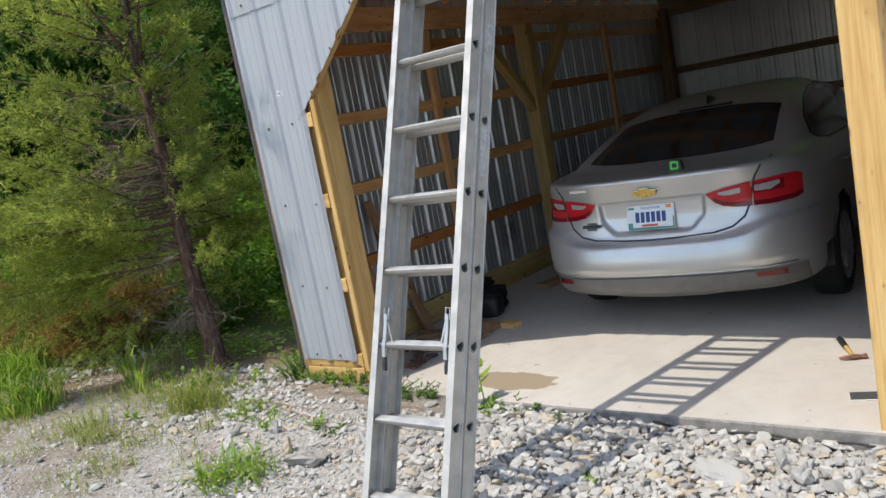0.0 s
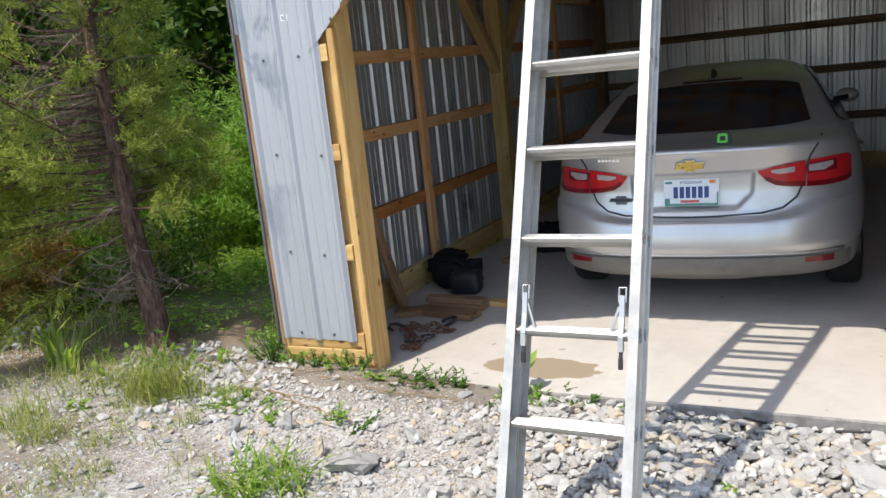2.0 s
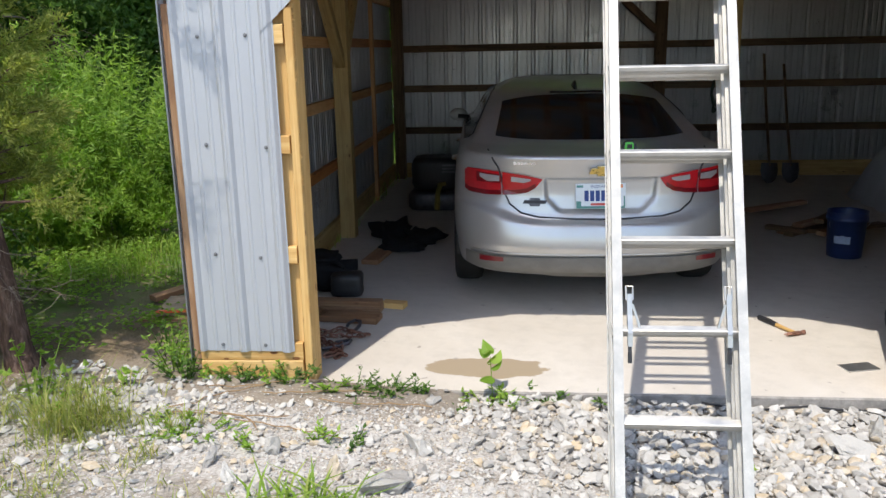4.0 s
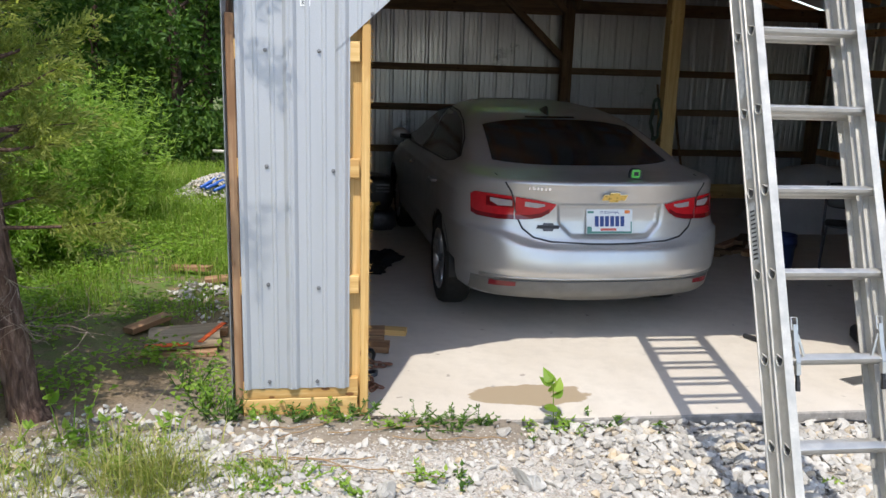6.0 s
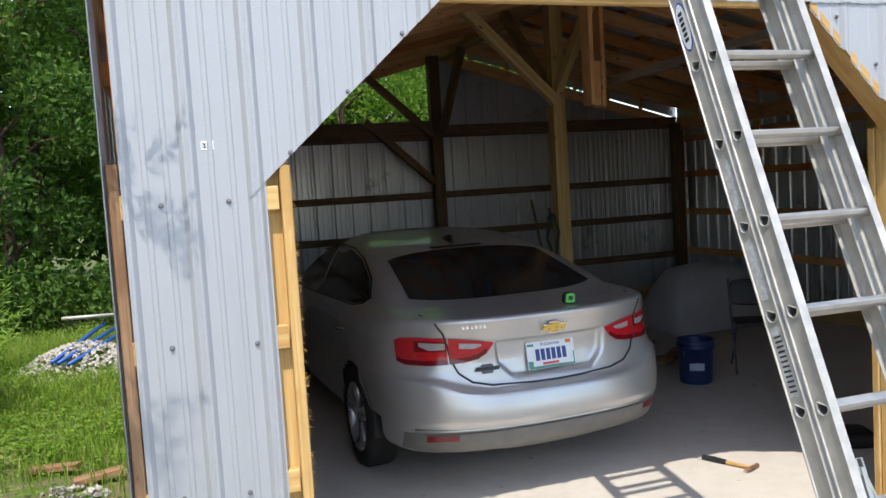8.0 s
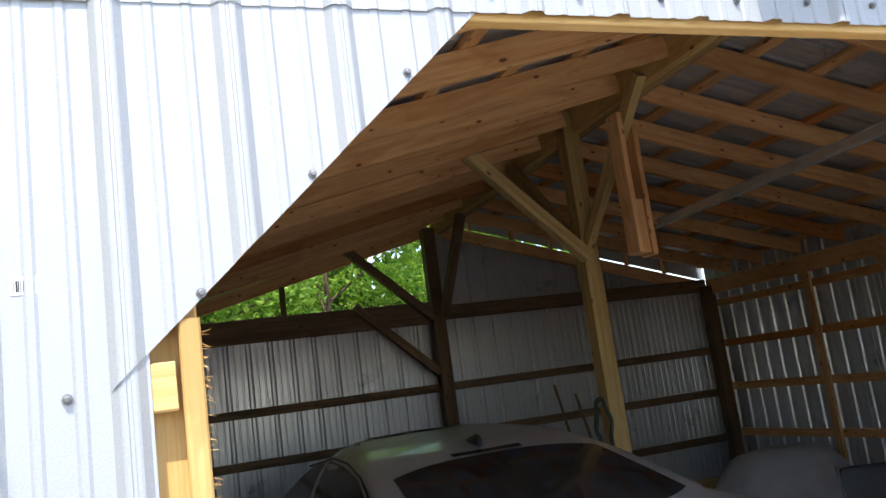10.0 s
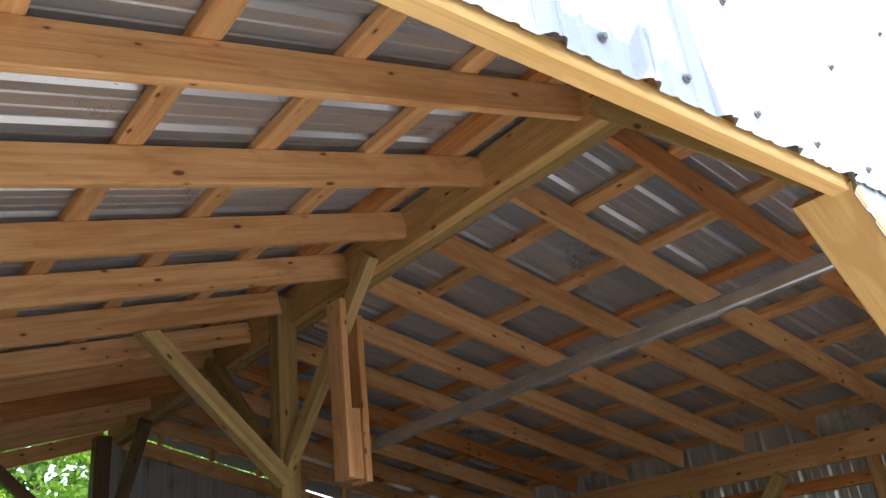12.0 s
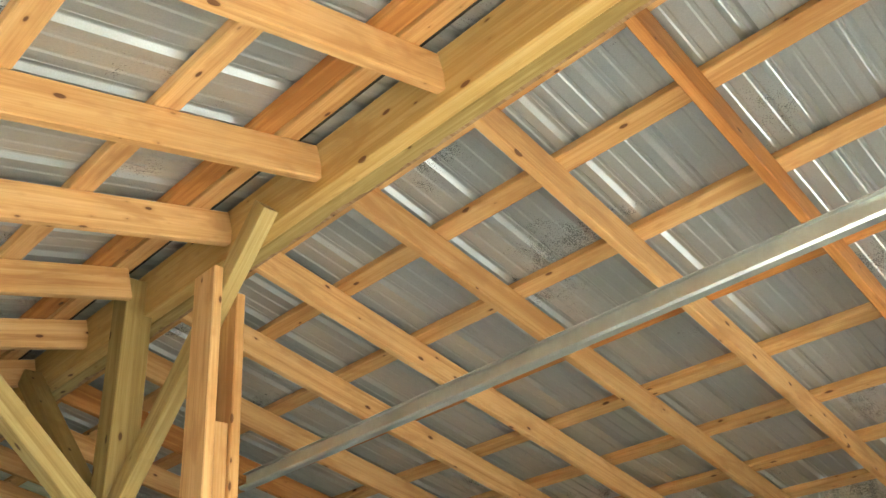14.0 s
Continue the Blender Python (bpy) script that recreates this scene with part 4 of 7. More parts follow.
def make_body():
    bm = bmesh.new()
    us = [0.0, 0.12, 0.20, 0.235, 0.25, 0.265, 0.28, 0.295, 0.31, 0.325, 0.335, 0.345, 0.355, 0.365, 0.375, 0.385, 0.40, 0.45, 0.52, 0.60, 0.68, 0.75, 0.81, 0.86, 0.90, 0.93, 0.955, 0.975, 0.99, 1.0]
    zs = sorted(set(list(Z_KEYS) + [0.275, 0.33, 0.40, 0.50, 0.58, 0.61, 0.643, 0.665, 0.675, 0.698, 0.708, 0.716, 0.724, 0.732, 0.745, 0.76, 0.775, 0.785, 0.84, 0.87, 0.895, 0.905, 0.912, 0.918, 0.926, 0.935, 0.96, 0.98, 1.025, 1.052, 1.07, 1.098, 1.16, 1.24, 1.32, 1.385, 1.425]))
    rings = []
    for z in zs:
        w, sr, sf = body(HALF_W, z), body(REAR_S, z), body(FRONT_S, z)
        half = [(u * w, rear_s(u * w, z)) for u in us]
        s_end = half[-1][1]
        fb, fc = 0.12, min(0.75, max(0.15, (sf - s_end) * 0.4))
        s_front = sf - fb - fc
        half += [(w, s_end + (s_front - s_end) * k / 34) for k in range(1, 34)]
        half += [(u * w, sf - fb * u * u - fc * bend(u, 3.0)) for u in us[::-2]]
        ring = [(-x, s) for x, s in half] + [(x, s) for x, s in half[-2:0:-1]]
        rings.append([bm.verts.new((x, s, z)) for x, s in ring])
    grid_faces(bm, rings, True)
    bm.faces.new(rings[0][::-1])
    bm.faces.new(rings[-1])
    # wheel openings
    gone = []
    for f in bm.faces:
        c = f.calc_center_median()
        for ws in WHEEL_S:
            if abs(c.x) > 0.62 and math.hypot(c.y - ws, c.z - 0.335) < 0.365 and len(f.verts) == 4:
                gone.append(f)
    bmesh.ops.delete(bm, geom=gone, context="FACES")
    bmesh.ops.recalc_face_normals(bm, faces=bm.faces)
    return part("body", bm, PAINT, car, smooth=True)


make_body()


def rear_patch(name, x0, x1, low, high, mat, parent=car, label="", off=0.004, nx=18, nz=6, thick=0.0):
    """A plate that follows the rear skin between two height curves."""
    bm = bmesh.new()
    rows = []
    for k in range(nx + 1):
        x = x0 + (x1 - x0) * k / nx
        lo, hi = low(x), high(x)
        rows.append([bm.verts.new((x, rear_s(x, lo + (hi - lo) * j / nz) - off, lo + (hi - lo) * j / nz)) for j in range(nz + 1)])
    grid_faces(bm, rows)
    bmesh.ops.recalc_face_normals(bm, faces=bm.faces)
    if thick:
        bmesh.ops.solidify(bm, geom=bm.faces, thickness=-thick)
        bmesh.ops.recalc_face_normals(bm, faces=bm.faces)
    return part(name, bm, mat, parent, label, smooth=True)


def side_patch(name, sgn, pts_low, pts_high, mat, label="", off=0.004, n=14, nz=5):
    bm = bmesh.new()
    rows = []
    for k in range(n + 1):
        t = k / n
        a = [np.interp(t, [p[0] for p in pts_low], [p[i] for p in pts_low]) for i in (1, 2)]
        b = [np.interp(t, [p[0] for p in pts_high], [p[i] for p in pts_high]) for i in (1, 2)]
        row = []
        for j in range(nz + 1):
            s, z = a[0] + (b[0] - a[0]) * j / nz, a[1] + (b[1] - a[1]) * j / nz
            row.append(bm.verts.new((sgn * (side_x(s, z) + off), s, z)))
        rows.append(row)
    grid_faces(bm, rows)
    bmesh.ops.recalc_face_normals(bm, faces=bm.faces)
    return part(name, bm, mat, car, label, smooth=True)


# rear window
def window_half(z):
    return 0.635 - 0.065 * (z - 1.09) / 0.25


bm = bmesh.new()
rows = []
for j in range(11):
    row = []
    for k in range(25):
        q = -1 + 2 * k / 24
        z0 = 1.090 + 0.252 * j / 10
        x = q * window_half(z0)
        z = z0 - 0.04 * (j / 10) * abs(q) ** 3 + 0.02 * (1 - j / 10) * abs(q) ** 4
        row.append(bm.verts.new((x, rear_s(x, z) - 0.004, z + 0.004)))
    rows.append(row)
grid_faces(bm, rows)
bmesh.ops.recalc_face_normals(bm, faces=bm.faces)
part("rear_window", bm, DARK_GLASS, car, "dark tinted dusty rear window", smooth=True)
rear_patch("brake_lamp", -0.20, 0.20, lambda x: 1.352, lambda x: 1.364, DARK_GLASS, off=0.012, nz=1)

for sgn in (-1, 1):
    side_patch("window", sgn, [(0, 1.12, 1.075), (0.15, 1.28, 1.052), (1, 2.38, 1.035)], [(0, 1.10, 1.10), (0.12, 1.24, 1.20), (0.4, 1.60, 1.305), (0.7, 2.0, 1.352), (1, 2.40, 1.365)], DARK_GLASS)
    side_patch("window", sgn, [(0, 2.45, 1.035), (1, 3.42, 1.025)], [(0, 2.47, 1.365), (0.5, 2.70, 1.335), (1, 3.38, 1.05)], DARK_GLASS)
    # bright trim round the glass
    bm = bmesh.new()
    trim = [(3.4, 1.02), (2.4, 1.028), (1.28, 1.044), (1.13, 1.066), (1.075, 1.10), (1.22, 1.212), (1.40, 1.268), (1.60, 1.318), (2.0, 1.366), (2.4, 1.379), (2.8, 1.325)]
    add_tube(bm, [(sgn * (side_x(s, z) + 0.004), s, z) for s, z in trim], 0.006, 5)
    part("window_trim", bm, BLACK, car)
    # door handles
    for s in (1.30, 2.50):
        bm = bmesh.new()
        add_tube(bm, [(sgn * (side_x(s, 0.88) + d), s + e, 0.885) for d, e in ((0.0, 0.0), (0.03, 0.02), (0.032, 0.16), (0.0, 0.19))], 0.011, 6)
        part("door_handle", bm, CHROME, car, "bright door handle")
    # door seams
    for line in ([(1.36, 1.03), (1.40, 0.90), (1.44, 0.78), (1.50, 0.62)], [(2.42, 1.03), (2.43, 0.75), (2.42, 0.36)], [(3.45, 1.0), (3.50, 0.7), (3.45, 0.36)]):
        bm = bmesh.new()
        add_tube(bm, [(sgn * (side_x(s, z) - 0.001), s, z) for s, z in line], 0.003, 4)
        part("door_seam", bm, BLACK, car)
    # mirror
    bm = bmesh.new()
    bmesh.ops.create_icosphere(bm, subdivisions=3, radius=1.0)
    bmesh.ops.scale(bm, vec=(0.09, 0.06, 0.062), verts=bm.verts)
    bmesh.ops.translate(bm, vec=(sgn * 0.945, 3.30, 1.06), verts=bm.verts)
    mirror = part("wing_mirror", bm, PAINT, car, smooth=True)
    bm = bmesh.new()
    add_tube(bm, [(sgn * 0.80, 3.27, 1.03), (sgn * 0.95, 3.23, 1.05)], 0.022, 6)
    part("mirror_arm", bm, BLACK, mirror)
    # tail lamp: outer and inner lens, each with a clear lamp
    def lamp(name, x0, x1, low, high, mat, parent=car, off=0.008, nx=12):
        lo, hi = sorted((sgn * x0, sgn * x1))
        return rear_patch(name, lo, hi, lambda x: low(abs(x)), lambda x: high(abs(x)), mat, parent, off=off, nx=nx)
    def l_low(x):
        return float(np.interp(x, (0.36, 0.40, 0.45, 0.52, 0.70, 0.815, 0.842), (0.900, 0.850, 0.820, 0.806, 0.796, 0.800, 0.815)))
    def l_high(x):
        return float(np.interp(x, (0.36, 0.46, 0.60, 0.76, 0.82, 0.842), (0.906, 0.926, 0.944, 0.953, 0.950, 0.930)))
    outer = lamp("tail_lamp", 0.611, 0.842, l_low, l_high, RED_LENS, nx=30)
    inner = lamp("tail_lamp", 0.36, 0.604, l_low, l_high, RED_LENS)
    lamp("reversing_lamp", 0.622, 0.745, lambda x: np.interp(x, (0.622, 0.70, 0.745), (0.884, 0.880, 0.905)), lambda x: np.interp(x, (0.622, 0.745), (0.918, 0.926)), CLEAR_LENS, outer, 0.012, 8)
    lamp("reversing_lamp", 0.430, 0.550, lambda x: np.interp(x, (0.430, 0.47, 0.550), (0.893, 0.880, 0.886)), lambda x: np.interp(x, (0.430, 0.550), (0.905, 0.917)), CLEAR_LENS, inner, 0.012, 8)
    for lens, a, b in ((outer, 0.611, 0.842), (inner, 0.40, 0.604)):
        lamp("lens_band", a, b, l_low, lambda x: l_low(x) + 0.028, DEEP_RED, lens, 0.010, 20)
    lamp("lens_band", 0.614, 0.765, lambda x: 0.872, lambda x: np.interp(x, (0.614, 0.765), (0.926, 0.936)), DEEP_RED, outer, 0.0095, 10)
    lamp("reflector", 0.60, 0.75, lambda x: np.interp(x, (0.60, 0.75), (0.385, 0.372)), lambda x: np.interp(x, (0.60, 0.75), (0.414, 0.410)), DEEP_RED, car, 0.014, 6)
    # wheels
    for ws in WHEEL_S:
        cx = sgn * (side_x(ws, 0.5) + (0.008 if ws < 2 else -0.04))
        wheel = empty("wheel")
        wheel.parent = car
        wheel.matrix_basis = Matrix.Translation((cx, ws, 0.333)) @ pose(0, 0, 0, 0, 90 * sgn, 0)
        bm = bmesh.new()
        prof = [(0.215, -0.19), (0.27, -0.205), (0.315, -0.195), (0.330, -0.165), (0.333, -0.10), (0.330, -0.035), (0.315, -0.006), (0.275, 0.004), (0.225, -0.006), (0.218, -0.03)]
        add_lathe(bm, prof, 40)
        part("tyre", bm, RUBBER, wheel, smooth=True)
        bm = bmesh.new()
        add_lathe(bm, [(0.218, -0.03), (0.226, -0.004), (0.214, -0.006), (0.206, -0.03), (0.20, -0.09), (0.001, -0.09)], 40)
        rim = part("rim", bm, ALLOY, wheel, smooth=True)
        bm = bmesh.new()
        for k in range(5):
            a = 2 * math.pi * k / 5
            for d in (-0.13, 0.13):
                p = [(r * math.cos(a + d * q), r * math.sin(a + d * q), z) for r, q, z in ((0.035, 0.3, -0.030), (0.12, 1.0, -0.024), (0.213, 1.15, -0.014))]
                add_tube(bm, p, [0.026, 0.019, 0.020], 6)
        add_lathe(bm, [(0.06, -0.06), (0.058, -0.022), (0.03, -0.012), (0.001, -0.012)], 16)
        part("spokes", bm, ALLOY, wheel, smooth=True)
        bm = bmesh.new()
        add_lathe(bm, [(0.203, -0.075), (0.001, -0.075)], 30)
        part("brake_disc", bm, DARK_STEEL, wheel)
        # arch lip and liner
        bm = bmesh.new()
        arc = [math.radians(a) for a in range(-12, 193, 8)]
        add_tube(bm, [(sgn * (side_x(ws + 0.374 * math.cos(a), max(0.28, 0.335 + 0.374 * math.sin(a))) - 0.006), ws + 0.374 * math.cos(a), 0.335 + 0.374 * math.sin(a)) for a in arc], 0.006, 6)
        part("wheel_arch", bm, BLACK, car, smooth=True)
        bm = bmesh.new()
        rows = [[bm.verts.new((sgn * x, ws + 0.378 * math.cos(a), 0.335 + 0.378 * math.sin(a))) for a in arc] for x in (0.55, 0.91)]
        grid_faces(bm, rows)
        part("arch_liner", bm, BLACK, car)

# underbody
bm = bmesh.new()
add_box(bm, (-0.60, 0.75, 0.16), (0.60, 4.5, 0.24), 0.03)
part("underbody", bm, BLACK, car)
# lower bumper
rear_patch("bumper_valance", -0.84, 0.84, lambda x: 0.262 + 0.035 * (abs(x) / 0.84) ** 2 + 0.014 * smooth(0.30, 0.38, abs(x)), lambda x: 0.428 - 0.012 * (abs(x) / 0.84) ** 2, VALANCE, off=0.010, nx=30, nz=8)
# lip of the boot lid and shut lines
bm = bmesh.new()
for line in ([(-0.69, 1.060), (-0.665, 1.03), (-0.628, 0.97), (-0.607, 0.90), (-0.592, 0.82), (-0.560, 0.748), (-0.49, 0.694), (-0.38, 0.671), (-0.15, 0.662), (0, 0.660)],):
    pts = line + [(-x, z) for x, z in line[-2::-1]]
    add_tube(bm, [(x, rear_s(x, z) - 0.001, z) for x, z in pts], 0.006, 6)
part("boot_seam", bm, BLACK, car)
bm = bmesh.new()
add_tube(bm, [(x / 100 * 0.80, rear_s(x / 100 * 0.80, 0.448) - 0.004, 0.448 - 0.012 * (abs(x) / 100) ** 4) for x in range(-100, 101, 10)], 0.007, 5)
part("bumper_moulding", bm, PAINT, car, smooth=True)
# roof fin
bm = bmesh.new()
rows = []
for k, (s, h, w) in enumerate(((1.56, 0.002, 0.002), (1.57, 0.058, 0.012), (1.61, 0.066, 0.02), (1.69, 0.037, 0.026), (1.78, 0.004, 0.02))):
    z = float(np.interp(s, (1.48, 1.60, 1.78, 2.10), (1.35, 1.38, 1.41, 1.438))) - 0.01
    rows.append([bm.verts.new(p) for p in ((-w, s, z), (-w * 0.4, s, z + h), (w * 0.4, s, z + h), (w, s, z))])
grid_faces(bm, rows)
bmesh.ops.recalc_face_normals(bm, faces=bm.faces)
part("antenna_fin", bm, BLACK, car, smooth=True)

# number plate, its writing shown as plain bars
plate_s = rear_s(0, 0.80) - 0.022
plate = empty("number_plate")
plate.parent = car
plate.matrix_basis = Matrix.Translation((0.0, plate_s, 0.795)) @ pose(0, 0, 0, -12, 0, 0) @ Matrix.Diagonal((1.01, 1, 1.02, 1))
bm = bmesh.new()
add_box(bm, (-0.152, 0, -0.076), (0.152, 0.004, 0.076), 0.001)
part("plate", bm, PLATE_WHITE, plate)


def plate_bar(x0, x1, z0, z1, mat, name="bar", depth=0.0015):
    bm = bmesh.new()
    add_box(bm, (x0, -depth, z0), (x1, 0.0, z1))
    return part(name, bm, mat, plate)


for k in range(6):
    plate_bar(-0.098 + k * 0.034, -0.098 + k * 0.034 + 0.025, -0.030, 0.034, NAVY)
plate_bar(-0.148, 0.148, -0.074, -0.060, TEAL, "printed_band")
plate_bar(-0.148, -0.118, -0.060, -0.030, TEAL, "printed_band")
plate_bar(0.140, 0.148, -0.060, 0.0, TEAL, "printed_band")
plate_bar(-0.06, 0.045, -0.056, -0.042, RED_INK, "printed_band")
plate_bar(0.095, 0.138, -0.062, -0.040, PLATE_WHITE, "printed_band", 0.0022)
plate_bar(0.100, 0.134, 0.050, 0.070, ORANGE, "sticker")
plate_bar(-0.145, -0.105, 0.052, 0.066, TEAL, "printed_band")
txt = bpy.data.curves.new("state_name", "FONT")
txt.body, txt.size, txt.align_x = "INDIANA", 0.026, "CENTER"
tmp = bpy.data.objects.new("state_name", txt)
scene.collection.objects.link(tmp)
me = bpy.data.meshes.new_from_object(tmp)
bpy.data.objects.remove(tmp)
me.materials.append(NAVY)
ob = new("lettering", me)
ob.parent = plate
ob.matrix_basis = Matrix.Translation((0, -0.0012, 0.050)) @ pose(0, 0, 0, 90, 0, 0) @ Matrix.Diagonal((1.15, 0.9, 1, 1))
# badges
bm = bmesh.new()
sec = [(-0.077, -0.018), (-0.030, -0.018), (-0.027, -0.030), (0.027, -0.030), (0.030, -0.018), (0.070, -0.018), (0.081, 0.015), (0.033, 0.015), (0.030, 0.028), (-0.030, 0.028), (-0.033, 0.015), (-0.066, 0.015)]
add_prism(bm, sec, 0.012, "y")
bmesh.ops.recalc_face_normals(bm, faces=bm.faces)
badge = part("badge", bm, GOLD, car, "plain gold badge with a bright rim", Matrix.Translation((0, rear_s(0, 0.955) - 0.026, 0.957)) @ pose(0, 0, 0, 14, 0, 0))
bm = bmesh.new()
add_prism(bm, [(p[0] * 1.09, p[1] * 1.16) for p in sec], 0.008, "y")
bmesh.ops.recalc_face_normals(bm, faces=bm.faces)
part("badge_rim", bm, CHROME, badge, m=Matrix.Translation((0, 0.006, 0)))
for k in range(6):
    bm = bmesh.new()
    x = -0.535 + k * 0.023
    add_box(bm, (x, rear_s(x, 1.0) - 0.006, 0.994), (x + 0.017, rear_s(x, 1.0) + 0.003, 1.010))
    part("badge_bar", bm, CHROME, car)
bm = bmesh.new()
add_prism(bm, [(-0.075, -0.012), (-0.035, -0.013), (-0.030, -0.028), (0.030, -0.028), (0.034, -0.013), (0.066, -0.012), (0.078, 0.010), (0.036, 0.011), (0.030, 0.024), (-0.030, 0.024), (-0.034, 0.011), (-0.066, 0.010)], 0.006, "y")
bmesh.ops.recalc_face_normals(bm, faces=bm.faces)
part("dealer_badge", bm, DARK_STEEL, car, m=Matrix.Translation((-0.405, rear_s(-0.405, 0.765) - 0.014, 0.765)) @ pose(0, 0, 0, -10, 0, -8))
bm = bmesh.new()
add_box(bm, (-0.064, -0.001, -0.009), (0.064, 0.0, 0.008))
part("dealer_bar", bm, BLACK, car, m=Matrix.Translation((-0.405, rear_s(-0.405, 0.765) - 0.0155, 0.765)) @ pose(0, 0, 0, -10, 0, -8))

# ---- small things on the car and slab ----
tape = tagged(empty("tape_measure", CAR_X + 0.17, CAR_Y + 0.20, 1.060), "lime green and black tape measure lying on the boot lid", "tape measure")
LIME = make_plain("lime_plastic", (0.10, 0.62, 0.08), 0.4, 0, 0.5, 0.08, 40)
bm = bmesh.new()
add_prism(bm, [(-0.038, 0.004), (0.038, 0.0), (0.042, 0.01), (0.036, 0.05), (0.022, 0.064), (-0.018, 0.066), (-0.036, 0.054), (-0.042, 0.03)], 0.036, "y")
bmesh.ops.recalc_face_normals(bm, faces=bm.faces)
part("case", bm, BLACK, tape)
bm = bmesh.new()
sec = [(-0.026, -0.020), (-0.020, -0.026), (0.020, -0.026), (0.026, -0.020), (0.026, 0.018), (0.018, 0.026), (-0.020, 0.026), (-0.026, 0.020)]
add_prism(bm, sec, 0.004, "y")
bmesh.ops.recalc_face_normals(bm, faces=bm.faces)
part("cover", bm, LIME, tape, "lime green cover", Matrix.Translation((-0.004, -0.004, 0.033)))
bm = bmesh.new()
add_prism(bm, [(-0.034, 0.010), (-0.028, 0.008), (-0.022, 0.058), (-0.030, 0.052)], 0.002, "y")
bmesh.ops.recalc_face_normals(bm, faces=bm.faces)
part("grip", bm, LIME, tape, m=Matrix.Translation((0, -0.002, 0)))
bm = bmesh.new()
add_box(bm, (-0.018, -0.0065, 0.020), (0.012, -0.0042, 0.046))
part("mark", bm, BLACK, tape)

hammer = tagged(empty("hammer", 3.29, 0.855, 0.0, 0), "claw hammer with wooden handle lying on the slab", "hammer")
hd = Vector((-0.137, 0.297, 0)).normalized()
hm = Matrix((hd, Vector((-hd.y, hd.x, 0)), Vector((0, 0, 1)))).transposed().to_4x4()
bm = bmesh.new()
add_tube(bm, [(0.0, 0, 0.016), (0.06, 0, 0.015), (0.17, 0, 0.015)], [0.012, 0.011, 0.014], 8)
part("handle", bm, FRESH, hammer, m=hm)
bm = bmesh.new()
add_tube(bm, [(0.165, 0, 0.016), (0.24, 0, 0.018), (0.31, 0, 0.017), (0.325, 0, 0.017)], [0.015, 0.018, 0.017, 0.012], 8)
part("grip", bm, BLACK, hammer, "black rubber grip", hm)
RUST = make_plain("rusty_steel", (0.26, 0.13, 0.09), 0.6, 0.5, 0.4, 0.35, 40)
bm = bmesh.new()
add_tube(bm, [(0.0, -0.062, 0.016), (0.0, -0.055, 0.016), (0.0, -0.035, 0.016), (0, -0.015, 0.017), (0, 0.015, 0.017)], [0.013, 0.015, 0.010, 0.014, 0.014], 8)
for d in (-1, 1):
    add_tube(bm, [(0.0, 0.012, 0.017), (0.006 * d, 0.04, 0.02), (0.010 * d + 0.01, 0.072, 0.012)], [0.011, 0.008, 0.003], 6)
part("head", bm, RUST, hammer, "rusty steel claw head", hm)

BLUE = make_plain("blue_plastic", (0.014, 0.030, 0.10), 0.4, 0, 0.5, 0.15, 10)
bucket = tagged(empty("bucket", 4.27, 2.76, 0), "blue plastic bucket standing on the slab", "bucket")
bm = bmesh.new()
add_lathe(bm, [(0.001, 0.004), (0.128, 0.004), (0.132, 0.012), (0.146, 0.30), (0.156, 0.302), (0.156, 0.335), (0.150, 0.337), (0.150, 0.372), (0.154, 0.376), (0.147, 0.376), (0.140, 0.36), (0.126, 0.03), (0.001, 0.03)], 28)
pail = part("pail", bm, BLUE, bucket, smooth=True)
bm = bmesh.new()
add_tube(bm, [(0.158 * math.cos(a), 0.158 * math.sin(a) * 0.45 - 0.07, 0.30 - 0.11 * math.sin(a)) for a in [math.pi * k / 12 for k in range(13)]], 0.0025, 5)
part("bail_handle", bm, STEEL, bucket)
bm = bmesh.new()
PALE = make_plain("pale_print", (0.35, 0.42, 0.55), 0.5, 0, 0.4, 0.1, 30)
for k in range(8):
    a0, a1 = (math.radians(215 + k * 6), math.radians(215 + (k + 1) * 6))
    vs = [bm.verts.new(((0.139 + z * 0.05) * math.cos(a), (0.139 + z * 0.05) * math.sin(a), z)) for a, z in ((a0, 0.13), (a1, 0.13), (a1, 0.19 + 0.012 * (k in (3, 4))), (a0, 0.19))]
    bm.faces.new(vs)
part("printed_mark", bm, PALE, bucket)


# ---- plants ----
def soup(name, verts, faces, mat, parent=None, label="", category="", kind="", smooth_=False):
    """A mesh from many small faces."""
    me = bpy.data.meshes.new(name)
    me.from_pydata([tuple(v) for v in verts], [], faces)
    me.materials.append(mat)
    ob = new(name, me)
    if parent is not None:
        ob.parent = parent
    return tagged(ob, label, category, kind=kind)


